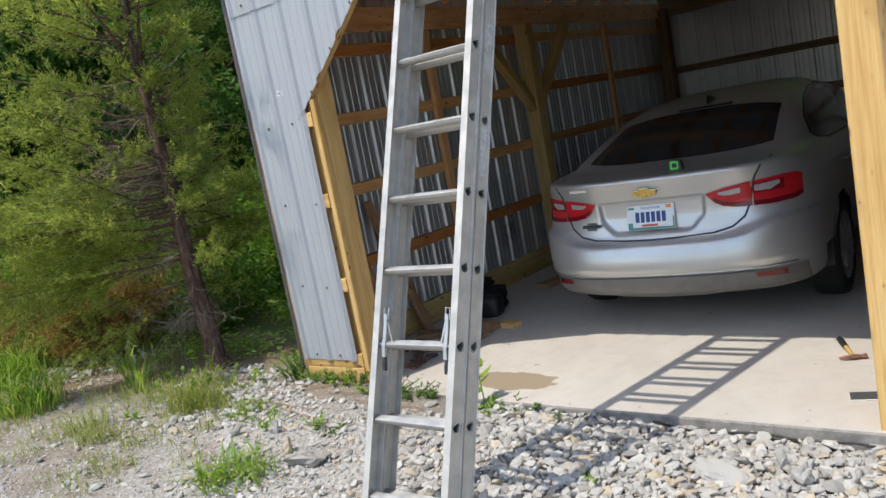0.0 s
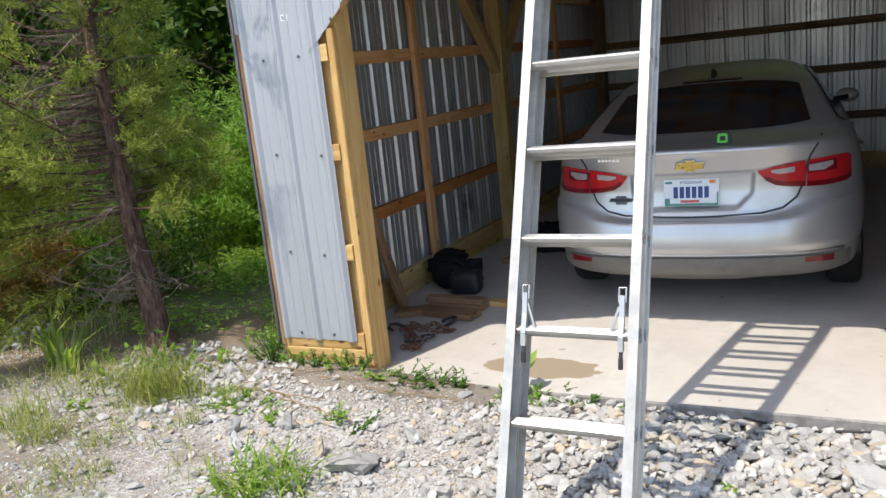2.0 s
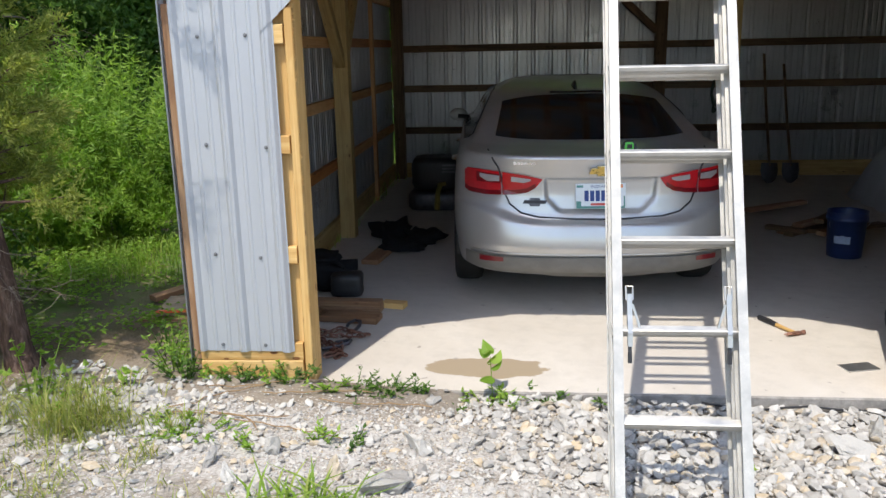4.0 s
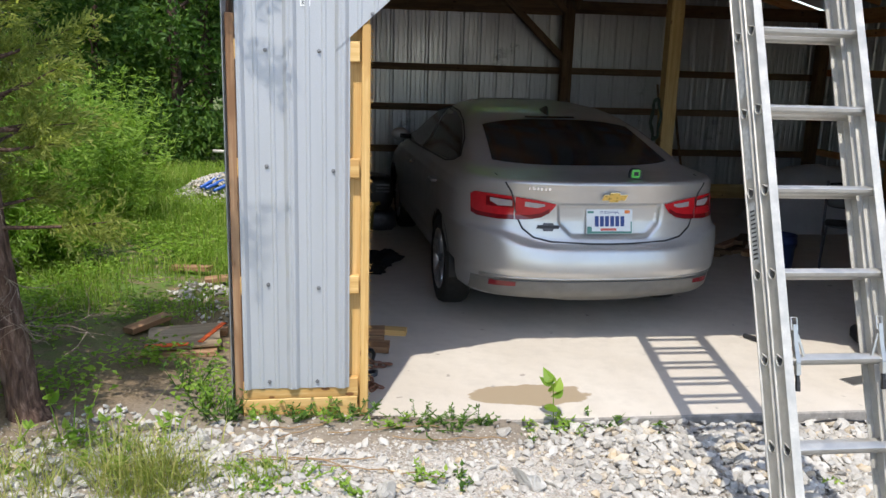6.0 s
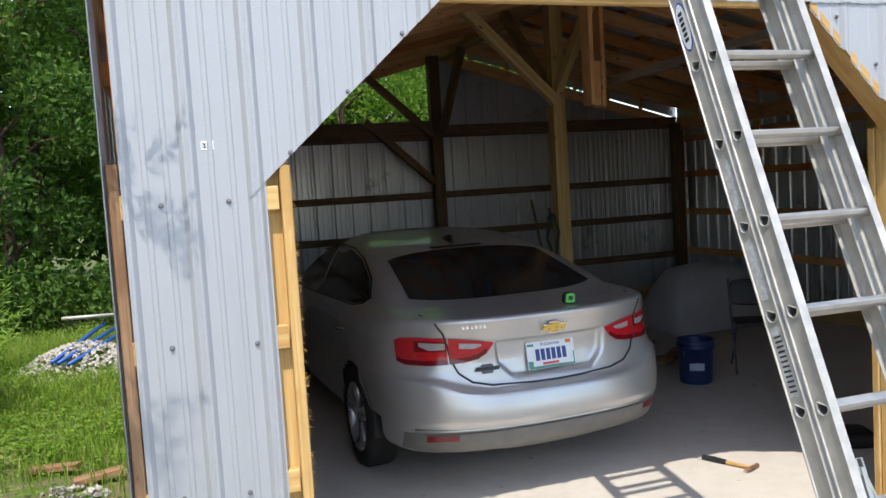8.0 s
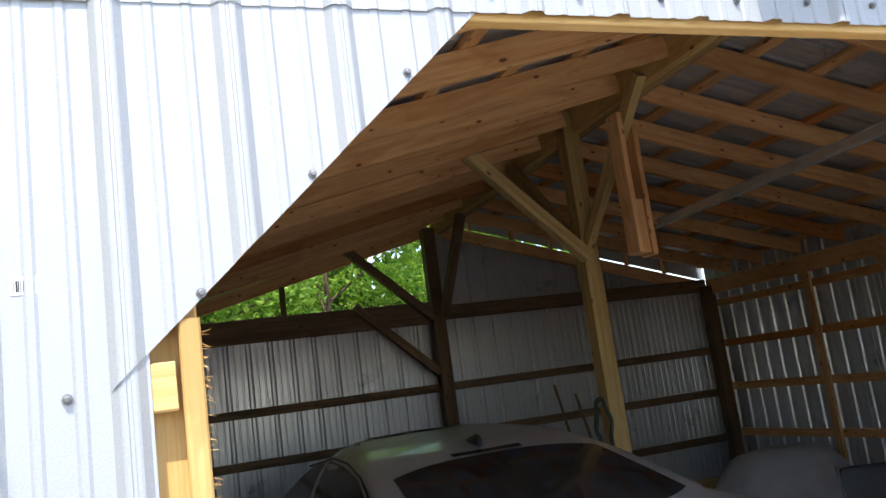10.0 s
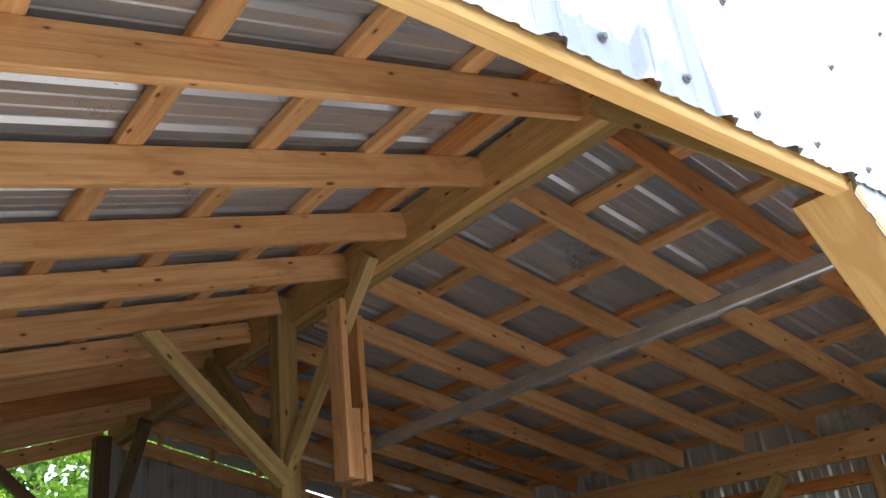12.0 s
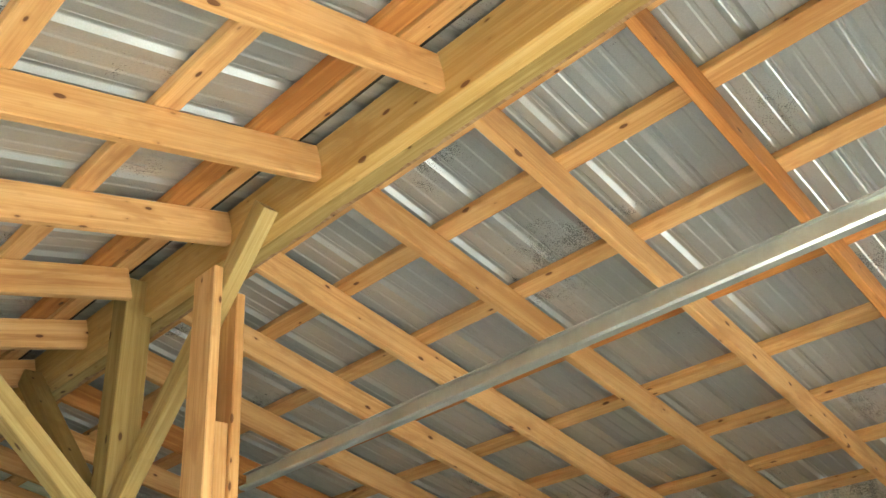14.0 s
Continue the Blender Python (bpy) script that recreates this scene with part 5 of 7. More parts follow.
class Leaves:
    """Collects many small leaf faces."""

    def __init__(self, seed):
        self.v, self.f, self.r = [], [], random.Random(seed)

    def leaf(self, p, way, side, length, width, fold=0.25):
        way, side = way.normalized(), side.normalized()
        n = way.cross(side)
        k = len(self.v)
        self.v += [p, p + way * length * 0.45 + side * width / 2 + n * width * fold, p + way * length - n * length * 0.08, p + way * length * 0.45 - side * width / 2 + n * width * fold]
        self.f += [(k, k + 1, k + 2, k + 3)]

    def broad(self, p, way, side, length, width):
        """A rounded leaf, widest near its base."""
        way, side = way.normalized(), side.normalized()
        n = way.cross(side)
        k = len(self.v)
        half = [(0.0, 0.0), (-0.04, 0.28), (0.12, 0.48), (0.34, 0.50), (0.58, 0.38), (0.80, 0.18)]
        rim = half + [(1.0, 0.0)] + [(a, -b) for a, b in half[:0:-1]]
        self.v += [p + way * length * a + side * width * b + n * (abs(b) * width * 0.35 - a * a * length * 0.12) for a, b in rim]
        m = len(rim)
        mid_k = len(self.v)
        self.v.append(p + way * length * 0.4)
        self.f += [(k + i, k + (i + 1) % m, mid_k) for i in range(m)]

    def dir(self, up=0.0):
        r = self.r
        while True:
            d = Vector((r.uniform(-1, 1), r.uniform(-1, 1), r.uniform(-1, 1)))
            if 0.05 < d.length < 1:
                d.normalize()
                return (d + Vector((0, 0, up))).normalized()

    def cloud(self, c, radii, n, length, width, up=0.2, shell=0.45):
        """Leaves in an uneven ellipsoid, thicker towards its skin."""
        r = self.r
        for _ in range(n):
            d = self.dir()
            q = (shell + (1 - shell) * r.random() ** 0.5) * (0.85 + 0.35 * noise.noise(Vector(c) * 3 + d * 2.2))
            p = Vector((c[0] + d.x * radii[0] * q, c[1] + d.y * radii[1] * q, c[2] + d.z * radii[2] * q))
            s = r.uniform(0.65, 1.25)
            w = self.dir(up)
            self.leaf(p, w, w.cross(self.dir()), length * s, width * s)

    def done(self, name, mat, parent=None, **tags):
        return soup(name, self.v, self.f, mat, parent, **tags)


def make_cedar(x, y, height, seed):
    r = random.Random(seed)
    ob = tagged(empty("cedar_tree", x, y, ground_z(x, y)), "shaggy green cedar with reddish bark and dead lower twigs", "tree")
    bm = bmesh.new()
    pts = [Vector((0.10, 0.0, -0.08)), Vector((0.07, 0, 0.05)), Vector((0.045, 0, 0.3)), Vector((0.0, 0.0, 0.8)), Vector((-0.04, 0.02, 1.5)), Vector((-0.09, 0.03, 2.4)), Vector((-0.05, 0.05, 3.4)), Vector((0.0, 0.05, height))]
    rings = []
    for a, b in zip(pts, pts[1:]):
        rings += [a.lerp(b, k / 14) for k in range(14)]
    rings.append(pts[-1])
    n = len(rings) - 1
    add_tube(bm, rings, [0.085 * (1 - k / n) ** 0.8 * (1.35 - 0.35 * min(1, k / 16)) + 0.004 for k in range(n + 1)], 28)
    for v in bm.verts:
        a = math.atan2(v.co.y, v.co.x - 0.03)
        out = 0.010 * noise.noise(Vector((math.cos(a) * 4, math.sin(a) * 4, v.co.z * 1.6))) + 0.010 * noise.noise(Vector((v.co.x * 42, v.co.y * 42, v.co.z * 13)))
        v.co += Vector((math.cos(a) * out, math.sin(a) * out, 0))
    part("trunk", bm, BARK, ob, smooth=True)

    def trunk_at(z):
        for a, b in zip(pts, pts[1:]):
            if a.z <= z <= b.z:
                return a.lerp(b, (z - a.z) / (b.z - a.z))
        return pts[-1]
    limbs, L = bmesh.new(), Leaves(seed)
    # a limb: from the trunk outwards, first rising, the outer end drooping or lifting
    lines = []
    for k in range(100):
        q = k / 100
        z = 0.95 + (height - 1.15) * q + r.uniform(-0.14, 0.14)
        a = k * 2.399 + r.uniform(-0.3, 0.3)
        reach = (1.75 - 1.35 * q) * r.uniform(0.65, 1.1)
        if math.cos(a) > 0.25 and z < 2.1:
            # the side that faces the barn is thin below
            reach *= 0.40
        if math.sin(a) > 0.35:
            reach *= 0.65
        if math.cos(a) > 0.4:
            reach = min(reach, 0.52)
        if math.cos(a) > -0.3 and math.sin(a) < 0.2 and z > 1.2:
            reach *= 0.75
        lines.append((z, a, reach, 0.35 if z > 1.3 else 0.10, 0.40 if z < 2.7 else 0.22))
    for k in range(44):
        # low drooping limbs on the side away from the barn
        z = r.uniform(0.55, 1.6)
        a = r.uniform(math.pi * 0.60, math.pi * 1.45)
        lines.append((z, a, r.uniform(0.8, 1.6), r.uniform(-0.35, 0.15), 0.36))
    spots = []
    for z, a, reach, lift, bare in lines:
        s = trunk_at(z)
        out = Vector((math.cos(a), math.sin(a), 0))
        line = [s]
        for t, up in ((0.35, 0.10), (0.68, 0.5), (1.0, 1.0)):
            line.append(s + out * reach * t + Vector((0.05 * reach * r.uniform(-1, 1), 0.05 * reach * r.uniform(-1, 1), lift * reach * up)))
        w = 1.0 if bare != 0.36 else 0.6
        add_tube(limbs, line, [0.012 * w, 0.009 * w, 0.006 * w, 0.002], 5, False)
        spots.append((line, reach, bare))
    # two long limbs reach past the corner of the barn
    for end in (Vector((0.97, -0.48, 2.78)), Vector((0.80, -0.95, 2.80))):
        a = trunk_at(2.2)
        line = [a, a.lerp(end, 0.4) + Vector((0, 0, 0.08)), a.lerp(end, 0.75) + Vector((0, 0, 0.05)), end]
        add_tube(limbs, line, [0.018, 0.012, 0.007, 0.002], 5, False)
        spots.append((line, 0.55, 0.55))
    tagged(part("branchwork", limbs, BARK, ob), kind="stuff")
    for line, reach, bare in spots:
        out = (line[-1] - line[0]).normalized()
        for _ in range(int(27 * reach) + 7):
            t = (bare + (1 - bare) * r.random() ** 0.8) * 2.999
            i = int(t)
            p = line[i].lerp(line[i + 1], t - i) + L.dir() * 0.13 * reach * r.random()
            stem = (out + L.dir() * 0.85 + Vector((0, 0, 0.12))).normalized()
            ln = r.uniform(0.10, 0.24)
            side = stem.cross(L.dir()).normalized()
            flat = stem.cross(side)
            for j in range(32):
                q = r.uniform(0.02, 1.0)
                base = p + stem * ln * q + flat * r.uniform(-0.03, 0.03)
                s = side * (1 if j % 2 else -1)
                d = (stem * 0.9 + s * r.uniform(0.25, 0.95) + flat * r.uniform(-0.5, 0.5)).normalized()
                l2 = r.uniform(0.022, 0.055) * (1.2 - 0.5 * q)
                L.leaf(base, d, d.cross(flat) if j % 3 else flat, l2, 0.009, 0.1)
    L.done("crown", CEDAR, ob)
    # dead limbs low on the trunk, each with uneven fine twigs
    bm = bmesh.new()
    for k in range(84):
        z = r.uniform(0.30, 2.3)
        a = r.uniform(math.pi * 0.60, math.pi * 1.35) if k % 6 == 0 or r.random() < 0.75 else r.uniform(0, 2 * math.pi)
        p, d = trunk_at(z).copy(), Vector((math.cos(a), math.sin(a), r.uniform(-0.35, 0.25)))
        long = k % 6 == 0
        line, ln = [p.copy()], r.uniform(1.0, 1.5) if long else r.uniform(0.15, 0.8) * (0.5 if math.cos(a) > 0 else 1.0)
        for j in range(6):
            d = (d + L.dir() * 0.28 + Vector((0, 0, -0.03))).normalized()
            p = p + d * ln / 6
            line.append(p.copy())
        w = 1.35 if long else r.uniform(0.5, 1.1)
        add_tube(bm, line, [0.0075 * w, 0.006 * w, 0.0048 * w, 0.0036 * w, 0.0026 * w, 0.0018, 0.001], 5, False)
        for i in range(1, 6):
            for _ in range(r.choice((0, 1, 2, 3, 5)) + (2 if long else 0)):
                q = line[i].lerp(line[i + 1], r.random())
                e = (d * 0.5 + L.dir() + Vector((0, 0, -0.15))).normalized()
                twig, reach = [q], r.uniform(0.05, 0.30)
                for _ in range(3):
                    e = (e + L.dir() * 0.55).normalized()
                    twig.append(twig[-1] + e * reach / 3)
                add_tube(bm, twig, [0.0024, 0.0018, 0.0013, 0.0007], 3, False)
                for _ in range(r.choice((0, 1, 3))):
                    g = (e + L.dir() * 0.9).normalized()
                    b0 = twig[r.choice((1, 2))]
                    add_tube(bm, [b0, b0 + g * reach * 0.3, b0 + (g + L.dir() * 0.3) * reach * 0.55], [0.0014, 0.001, 0.0006], 3, False)
    tagged(part("twig_mass", bm, TWIG, ob), "bare grey-brown dead twigs", kind="stuff")
    return ob


make_cedar(-1.055, -0.05, 4.1, 4)


def make_tree(x, y, height, spread, seed, leaf=LEAF, size=0.10, count=2600, low=0.25, trunk_r=0.10, label="leafy broadleaf tree at the edge of the woods"):
    r = random.Random(seed)
    ob = tagged(empty("tree", x, y, ground_z(x, y)), label, "tree", group="edge of the woods")
    bm = bmesh.new()
    lean = Vector((r.uniform(-0.3, 0.3), r.uniform(-0.3, 0.3), 0))
    trunk = [Vector((0, 0, -0.1)), Vector((0, 0, height * 0.2)) + lean * 0.2, Vector((0, 0, height * 0.5)) + lean * 0.6, Vector((0, 0, height * 0.95)) + lean]
    add_tube(bm, trunk, [trunk_r, trunk_r * 0.75, trunk_r * 0.5, 0.01], 9)
    L = Leaves(seed)
    clumps = []
    for k in range(15):
        z = height * (low + (0.97 - low) * (k + r.random()) / 15)
        a = k * 2.4 + r.uniform(-0.5, 0.5)
        reach = spread * (0.35 + 0.65 * math.sin(math.pi * min(1, (z / height - low * 0.6) / (1.05 - low * 0.6)))) * r.uniform(0.65, 1.05)
        tip = Vector((math.cos(a) * reach, math.sin(a) * reach, z)) + lean * (z / height)
        add_tube(bm, [lean * (z / height) * 0.8 + Vector((0, 0, z - reach * 0.45)), tip * 0.5 + Vector((0, 0, z * 0.5 - reach * 0.1)), tip], [trunk_r * 0.3, trunk_r * 0.18, 0.006], 5, False)
        clumps.append(tip)
        clumps.append(tip * 0.6 + Vector((0, 0, z * 0.4 + r.uniform(-0.2, 0.3))))
    part("trunk", bm, BARK, ob, smooth=True)
    for c in clumps:
        s = spread * r.uniform(0.28, 0.46)
        L.cloud(c, (s, s, s * 0.75), count // len(clumps), size, size * 0.55, 0.1, 0.25)
    L.done("crown", leaf, ob)
    return ob


WOODS = ((-4.8, 7.2, 7.0, 1.7), (-2.2, 10.6, 8.5, 2.0), (-5.6, 8.4, 9.0, 2.3), (-3.9, 11.8, 9.5, 2.2), (-7.6, 5.2, 8.0, 2.2), (-0.4, 12.4, 9.0, 2.2), (-7.9, 10.6, 10, 2.4), (-6.2, 3.2, 7.0, 1.9), (-6.6, 0.4, 7.0, 2.0), (-8.8, -2.4, 8.0, 2.4), (-2.2, 13.6, 10, 2.4), (-10.5, 2.4, 10, 2.6))
for k, (x, y, h, s) in enumerate(WOODS):
    make_tree(x, y, h, s, 20 + k, LEAF, 0.13, 8000, 0.14 if k % 2 else 0.24, 0.09 + 0.03 * (k % 3))
# trees behind the barn wear the brighter leaf, their sunlight partly in the colour
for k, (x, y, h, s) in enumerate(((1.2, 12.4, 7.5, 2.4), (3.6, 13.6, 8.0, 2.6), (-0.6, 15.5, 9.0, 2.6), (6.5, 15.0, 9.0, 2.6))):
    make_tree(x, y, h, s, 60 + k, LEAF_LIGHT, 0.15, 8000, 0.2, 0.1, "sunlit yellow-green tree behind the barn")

# thick undergrowth at the edge of the woods
UNDER = Leaves(5)
rr = random.Random(8)
for k in range(170):
    x, y = rr.uniform(-11, 0.4), rr.uniform(-2.5, 13.5)
    if x > -2.6 and y < 9.2 or x > -3.4 and y < 3.0 or (x > -5 and y < -0.8):
        continue
    h = rr.uniform(0.5, 1.6)
    UNDER.cloud((x, y, ground_z(x, y) + h * 0.5), (h * 0.8, h * 0.8, h * 0.65), 520, 0.12, 0.065, 0.4, 0.3)
for k in range(150):
    # a closed wall of far woods behind the nearer trees
    if k % 2:
        x, y = rr.uniform(-17, -10.5), rr.uniform(-6, 18)
    else:
        x, y = rr.uniform(-14, 12), rr.uniform(16.5, 22)
    h = rr.uniform(3.5, 9.0)
    UNDER.cloud((x, y, h * 0.55), (2.0, 2.0, h * 0.55), 620, 0.36, 0.24, 0.2, 0.3)
for x, y, h in ((-2.7, 0.9, 1.4), (-2.1, 1.2, 0.8), (-3.9, 1.3, 1.8), (-5.2, 0.2, 1.6), (-5.0, 1.0, 1.9), (-1.9, 0.7, 0.5)):
    for _ in range(4):
        px, py = x + rr.uniform(-0.4, 0.4), y + rr.uniform(-0.4, 0.4)
        q = h * rr.uniform(0.6, 1.0)
        UNDER.cloud((px, py, ground_z(px, py) + q * 0.5), (0.35, 0.35, q * 0.55), 330, 0.07, 0.032, 0.4, 0.3)
UNDER.done("undergrowth", LEAF, label="dense shady undergrowth and far woods", category="undergrowth", kind="stuff")

# feathery sunlit weeds beside the cedar
def make_weed(name, x, y, height, stems, leaf_len, leaf_w, mat, seed, label, category="weed", spread=0.25, per=14, droop=0.2, group=""):
    r = random.Random(seed)
    ob = tagged(empty(name, x, y, ground_z(x, y)), label, category, group=group)
    L = Leaves(seed)
    bm = bmesh.new()
    for k in range(stems):
        a, q = r.uniform(0, 6.28), r.random() ** 0.6
        base = Vector((math.cos(a) * spread * 0.4 * q, math.sin(a) * spread * 0.4 * q, -0.02))
        h = height * r.uniform(0.6, 1.0)
        tip = base + Vector((math.cos(a) * spread * q, math.sin(a) * spread * q, h))
        mid_p = base.lerp(tip, 0.5) + Vector((0, 0, h * 0.06))
        add_tube(bm, [base, mid_p, tip], [0.0035, 0.003, 0.0012], 4, False)
        for j in range(per):
            t = r.uniform(0.15, 1.0)
            p = base.lerp(mid_p, t * 2) if t < 0.5 else mid_p.lerp(tip, t * 2 - 1)
            w = Vector((r.uniform(-1, 1), r.uniform(-1, 1), r.uniform(-droop, 0.5))).normalized()
            grow = L.broad if leaf_w > 0.6 * leaf_len else L.leaf
            q = r.uniform(0.6, 1.2)
            grow(p, w, w.cross(Vector((0, 0, 1))) + L.dir() * 0.25, leaf_len * q, leaf_w * q * r.uniform(0.9, 1.1))
    tagged(part("leaf_tuft", bm, mat, ob), kind="stuff")
    L.done("leaf_tuft", mat, ob, kind="stuff")
    return ob


for k, (x, y, h, n) in enumerate(((-2.1, 3.2, 1.7, 30), (-2.6, 4.3, 1.9, 34), (-1.8, 4.6, 1.3, 26), (-2.9, 2.6, 1.4, 24), (-3.2, 3.7, 2.0, 30), (-2.3, 6.2, 1.6, 30), (-3.6, 1.6, 1.2, 20))):
    make_weed("tall_weed", x, y, h, n * 2, 0.10, 0.022, LEAF_LIGHT, 70 + k, "tall feathery bright green weeds", spread=0.6, per=55, group="tall weeds by the woods")

def make_shrub(x, y, height, spread, seed, mat=LEAF_LIGHT, label="bushy bright green shrub with narrow leaves"):
    r = random.Random(seed)
    ob = tagged(empty("shrub", x, y, ground_z(x, y)), label, "shrub", group="shrubs by the woods")
    L, bm = Leaves(seed), bmesh.new()
    for k in range(46):
        a, q = r.uniform(0, 6.28), r.random() ** 0.6
        tip = Vector((math.cos(a) * spread * q, math.sin(a) * spread * q, height * (1 - 0.45 * q * q) * r.uniform(0.45, 1.0)))
        mid_p = Vector((tip.x * 0.35, tip.y * 0.35, tip.z * 0.6))
        add_tube(bm, [(tip.x * 0.1, tip.y * 0.1, -0.03), mid_p, tip], [0.007, 0.005, 0.0015], 4, False)
        for j in range(95):
            t = r.uniform(0.25, 1.0)
            p = mid_p.lerp(tip, t) if t > 0.45 else mid_p * (t / 0.45 * 0.6 + 0.4)
            p = p + L.dir() * 0.10 * r.random()
            w = (L.dir() + Vector((0, 0, r.uniform(-0.4, 0.7)))).normalized()
            L.leaf(p, w, w.cross(L.dir()), r.uniform(0.04, 0.085), r.uniform(0.012, 0.022))
    tagged(part("leaf_tuft", bm, mat, ob), kind="stuff")
    L.done("leaf_tuft", mat, ob, kind="stuff")


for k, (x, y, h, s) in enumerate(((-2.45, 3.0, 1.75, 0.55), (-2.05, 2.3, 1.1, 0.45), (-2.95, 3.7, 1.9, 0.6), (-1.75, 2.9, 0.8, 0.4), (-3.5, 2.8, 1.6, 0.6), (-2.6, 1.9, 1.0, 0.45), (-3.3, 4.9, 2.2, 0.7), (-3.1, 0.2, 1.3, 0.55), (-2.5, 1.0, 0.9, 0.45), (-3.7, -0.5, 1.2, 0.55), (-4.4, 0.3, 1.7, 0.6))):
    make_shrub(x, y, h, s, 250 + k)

for k, (x, y, h, s) in enumerate(((-3.0, -0.35, 0.7, 0.4), (-2.5, 0.25, 0.8, 0.4), (-3.6, 0.5, 1.0, 0.45), (-2.45, -0.30, 0.6, 0.35), (-3.5, -0.55, 0.9, 0.4))):
    make_shrub(x, y, h, s, 270 + k, DRY_LEAF, "half-dry yellowish shrub in the sun")

GR = Leaves(12)


def grass_at(L, x, y, n, spread, lo, hi, width=0.006, lean=0.5):
    r = L.r
    for _ in range(n):
        a, q = r.uniform(0, 6.28), r.random() ** 0.5
        px, py = x + math.cos(a) * q * spread, y + math.sin(a) * q * spread
        h = r.uniform(lo, hi)
        b = r.uniform(0, 6.28)
        out = Vector((math.cos(b), math.sin(b), 0)) * h * lean * r.uniform(0.3, 1.3)
        p = Vector((px, py, ground_z(px, py) - 0.01))
        side = Vector((-math.sin(b), math.cos(b), 0)) * width
        m1, tip = p + out * 0.35 + Vector((0, 0, h * 0.6)), p + out + Vector((0, 0, h * r.uniform(0.75, 1.0)))
        k = len(L.v)
        L.v += [p - side * 0.6, p + side * 0.6, m1 + side, m1 - side, tip]
        L.f += [(k, k + 1, k + 2, k + 3), (k + 3, k + 2, k + 4)]


for _ in range(1150):
    x, y = rr.uniform(-6, -0.12), rr.uniform(1.6, 8.5)
    if -0.95 < x < -0.1 and 0.7 < y < 1.7:
        continue
    if x > -1.25 and y < 2.9 and rr.random() < 0.85:
        continue
    thick = noise.noise((x * 0.7, y * 0.7, 5.0))
    if thick < -0.22 and y < 4:
        continue
    grass_at(GR, x, y, 52, 0.26, 0.07, 0.20 + 0.16 * max(0, thick) + 0.02 * max(0, y - 3), 0.0036)
for _ in range(330):
    # taller grass in the open beyond the cedar
    x, y = rr.uniform(-6.5, -2.5), rr.uniform(-1.3, 1.2)
    if noise.noise((x * 1.1, y * 1.1, 31.0)) > -0.25:
        grass_at(GR, x, y, 40, 0.24, 0.10, 0.36, 0.0045, 0.6)
GR.done("grass", GRASS, label="lush green grass beside the barn", category="grass", kind="stuff")
GC = Leaves(14)


def low_leaves(x, y, spread, lo, hi, n):
    """Broad leaves held level at several heights over the ground."""
    r = GC.r
    for _ in range(n):
        a, q, b = r.uniform(0, 6.28), r.random() ** 0.5, r.uniform(0, 6.28)
        px, py = x + math.cos(a) * q * spread, y + math.sin(a) * q * spread
        way = Vector((math.cos(b), math.sin(b), r.uniform(-0.35, 0.35)))
        side = Vector((-math.sin(b), math.cos(b), r.uniform(-0.35, 0.35)))
        s = r.uniform(0.65, 1.25)
        GC.leaf(Vector((px, py, ground_z(px, py) + r.uniform(lo, hi))), way, side, 0.042 * s, 0.026 * s)


for _ in range(1050):
    x, y = rr.uniform(-6, -0.15), rr.uniform(0.3, 9.5)
    if -0.95 < x < -0.1 and 0.7 < y < 1.7:
        continue
    if x > -1.25 and y < 2.9 and rr.random() < 0.8:
        continue
    if noise.noise((x * 0.9, y * 0.9, 2.0)) < (0.10 if y < 1.7 else -0.35):
        continue
    low_leaves(x, y, 0.22, 0.03, 0.17, 40)
for _ in range(230):
    # leafy plants in the litter under the cedar
    x, y = rr.uniform(-2.2, -0.12), rr.uniform(0.05, 1.9)
    if -0.85 < x < -0.2 and 0.75 < y < 1.40 or noise.noise((x * 2.0, y * 2.0, 9.0)) < 0.02:
        continue
    low_leaves(x, y, 0.15, 0.02, 0.13, 22)
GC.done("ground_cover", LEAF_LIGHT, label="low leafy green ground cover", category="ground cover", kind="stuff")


def make_tuft(x, y, n, spread, lo, hi, seed, label="clump of green grass in the gravel", width=0.0026, lean=0.95, mat=GRASS):
    L = Leaves(seed)
    grass_at(L, x, y, n, spread, lo, hi, width, lean)
    return L.done("grass_clump", mat, label=label, category="grass", kind="")


TUFTS = ((-1.66, -1.20, 520, 0.22, 0.12, 0.36), (0.93, -1.36, 260, 0.17, 0.05, 0.14), (0.78, -1.34, 170, 0.13, 0.04, 0.12), (-0.33, -0.72, 700, 0.16, 0.08, 0.26), (-0.20, -0.70, 300, 0.12, 0.05, 0.16), (-0.42, -1.36, 150, 0.10, 0.05, 0.14), (0.10, -1.51, 120, 0.09, 0.03, 0.09), (-0.72, -1.25, 260, 0.14, 0.06, 0.20), (-1.55, -0.15, 150, 0.25, 0.10, 0.40), (-0.72, -0.84, 200, 0.14, 0.06, 0.22), (-0.12, -1.30, 90, 0.08, 0.03, 0.09), (-0.13, -1.53, 90, 0.09, 0.03, 0.08), (0.47, -1.32, 60, 0.12, 0.03, 0.10), (-1.15, -0.85, 120, 0.16, 0.05, 0.18), (-2.68, -0.90, 420, 0.24, 0.12, 0.38), (-3.15, -1.10, 420, 0.26, 0.12, 0.42))
make_tuft(-1.29, -0.60, 16, 0.05, 0.30, 0.46, 98, "tall arching grass with broad blades", 0.009, 0.9)
make_tuft(-1.09, -0.66, 14, 0.05, 0.16, 0.30, 99, "young arching grass with broad blades", 0.011, 0.9)
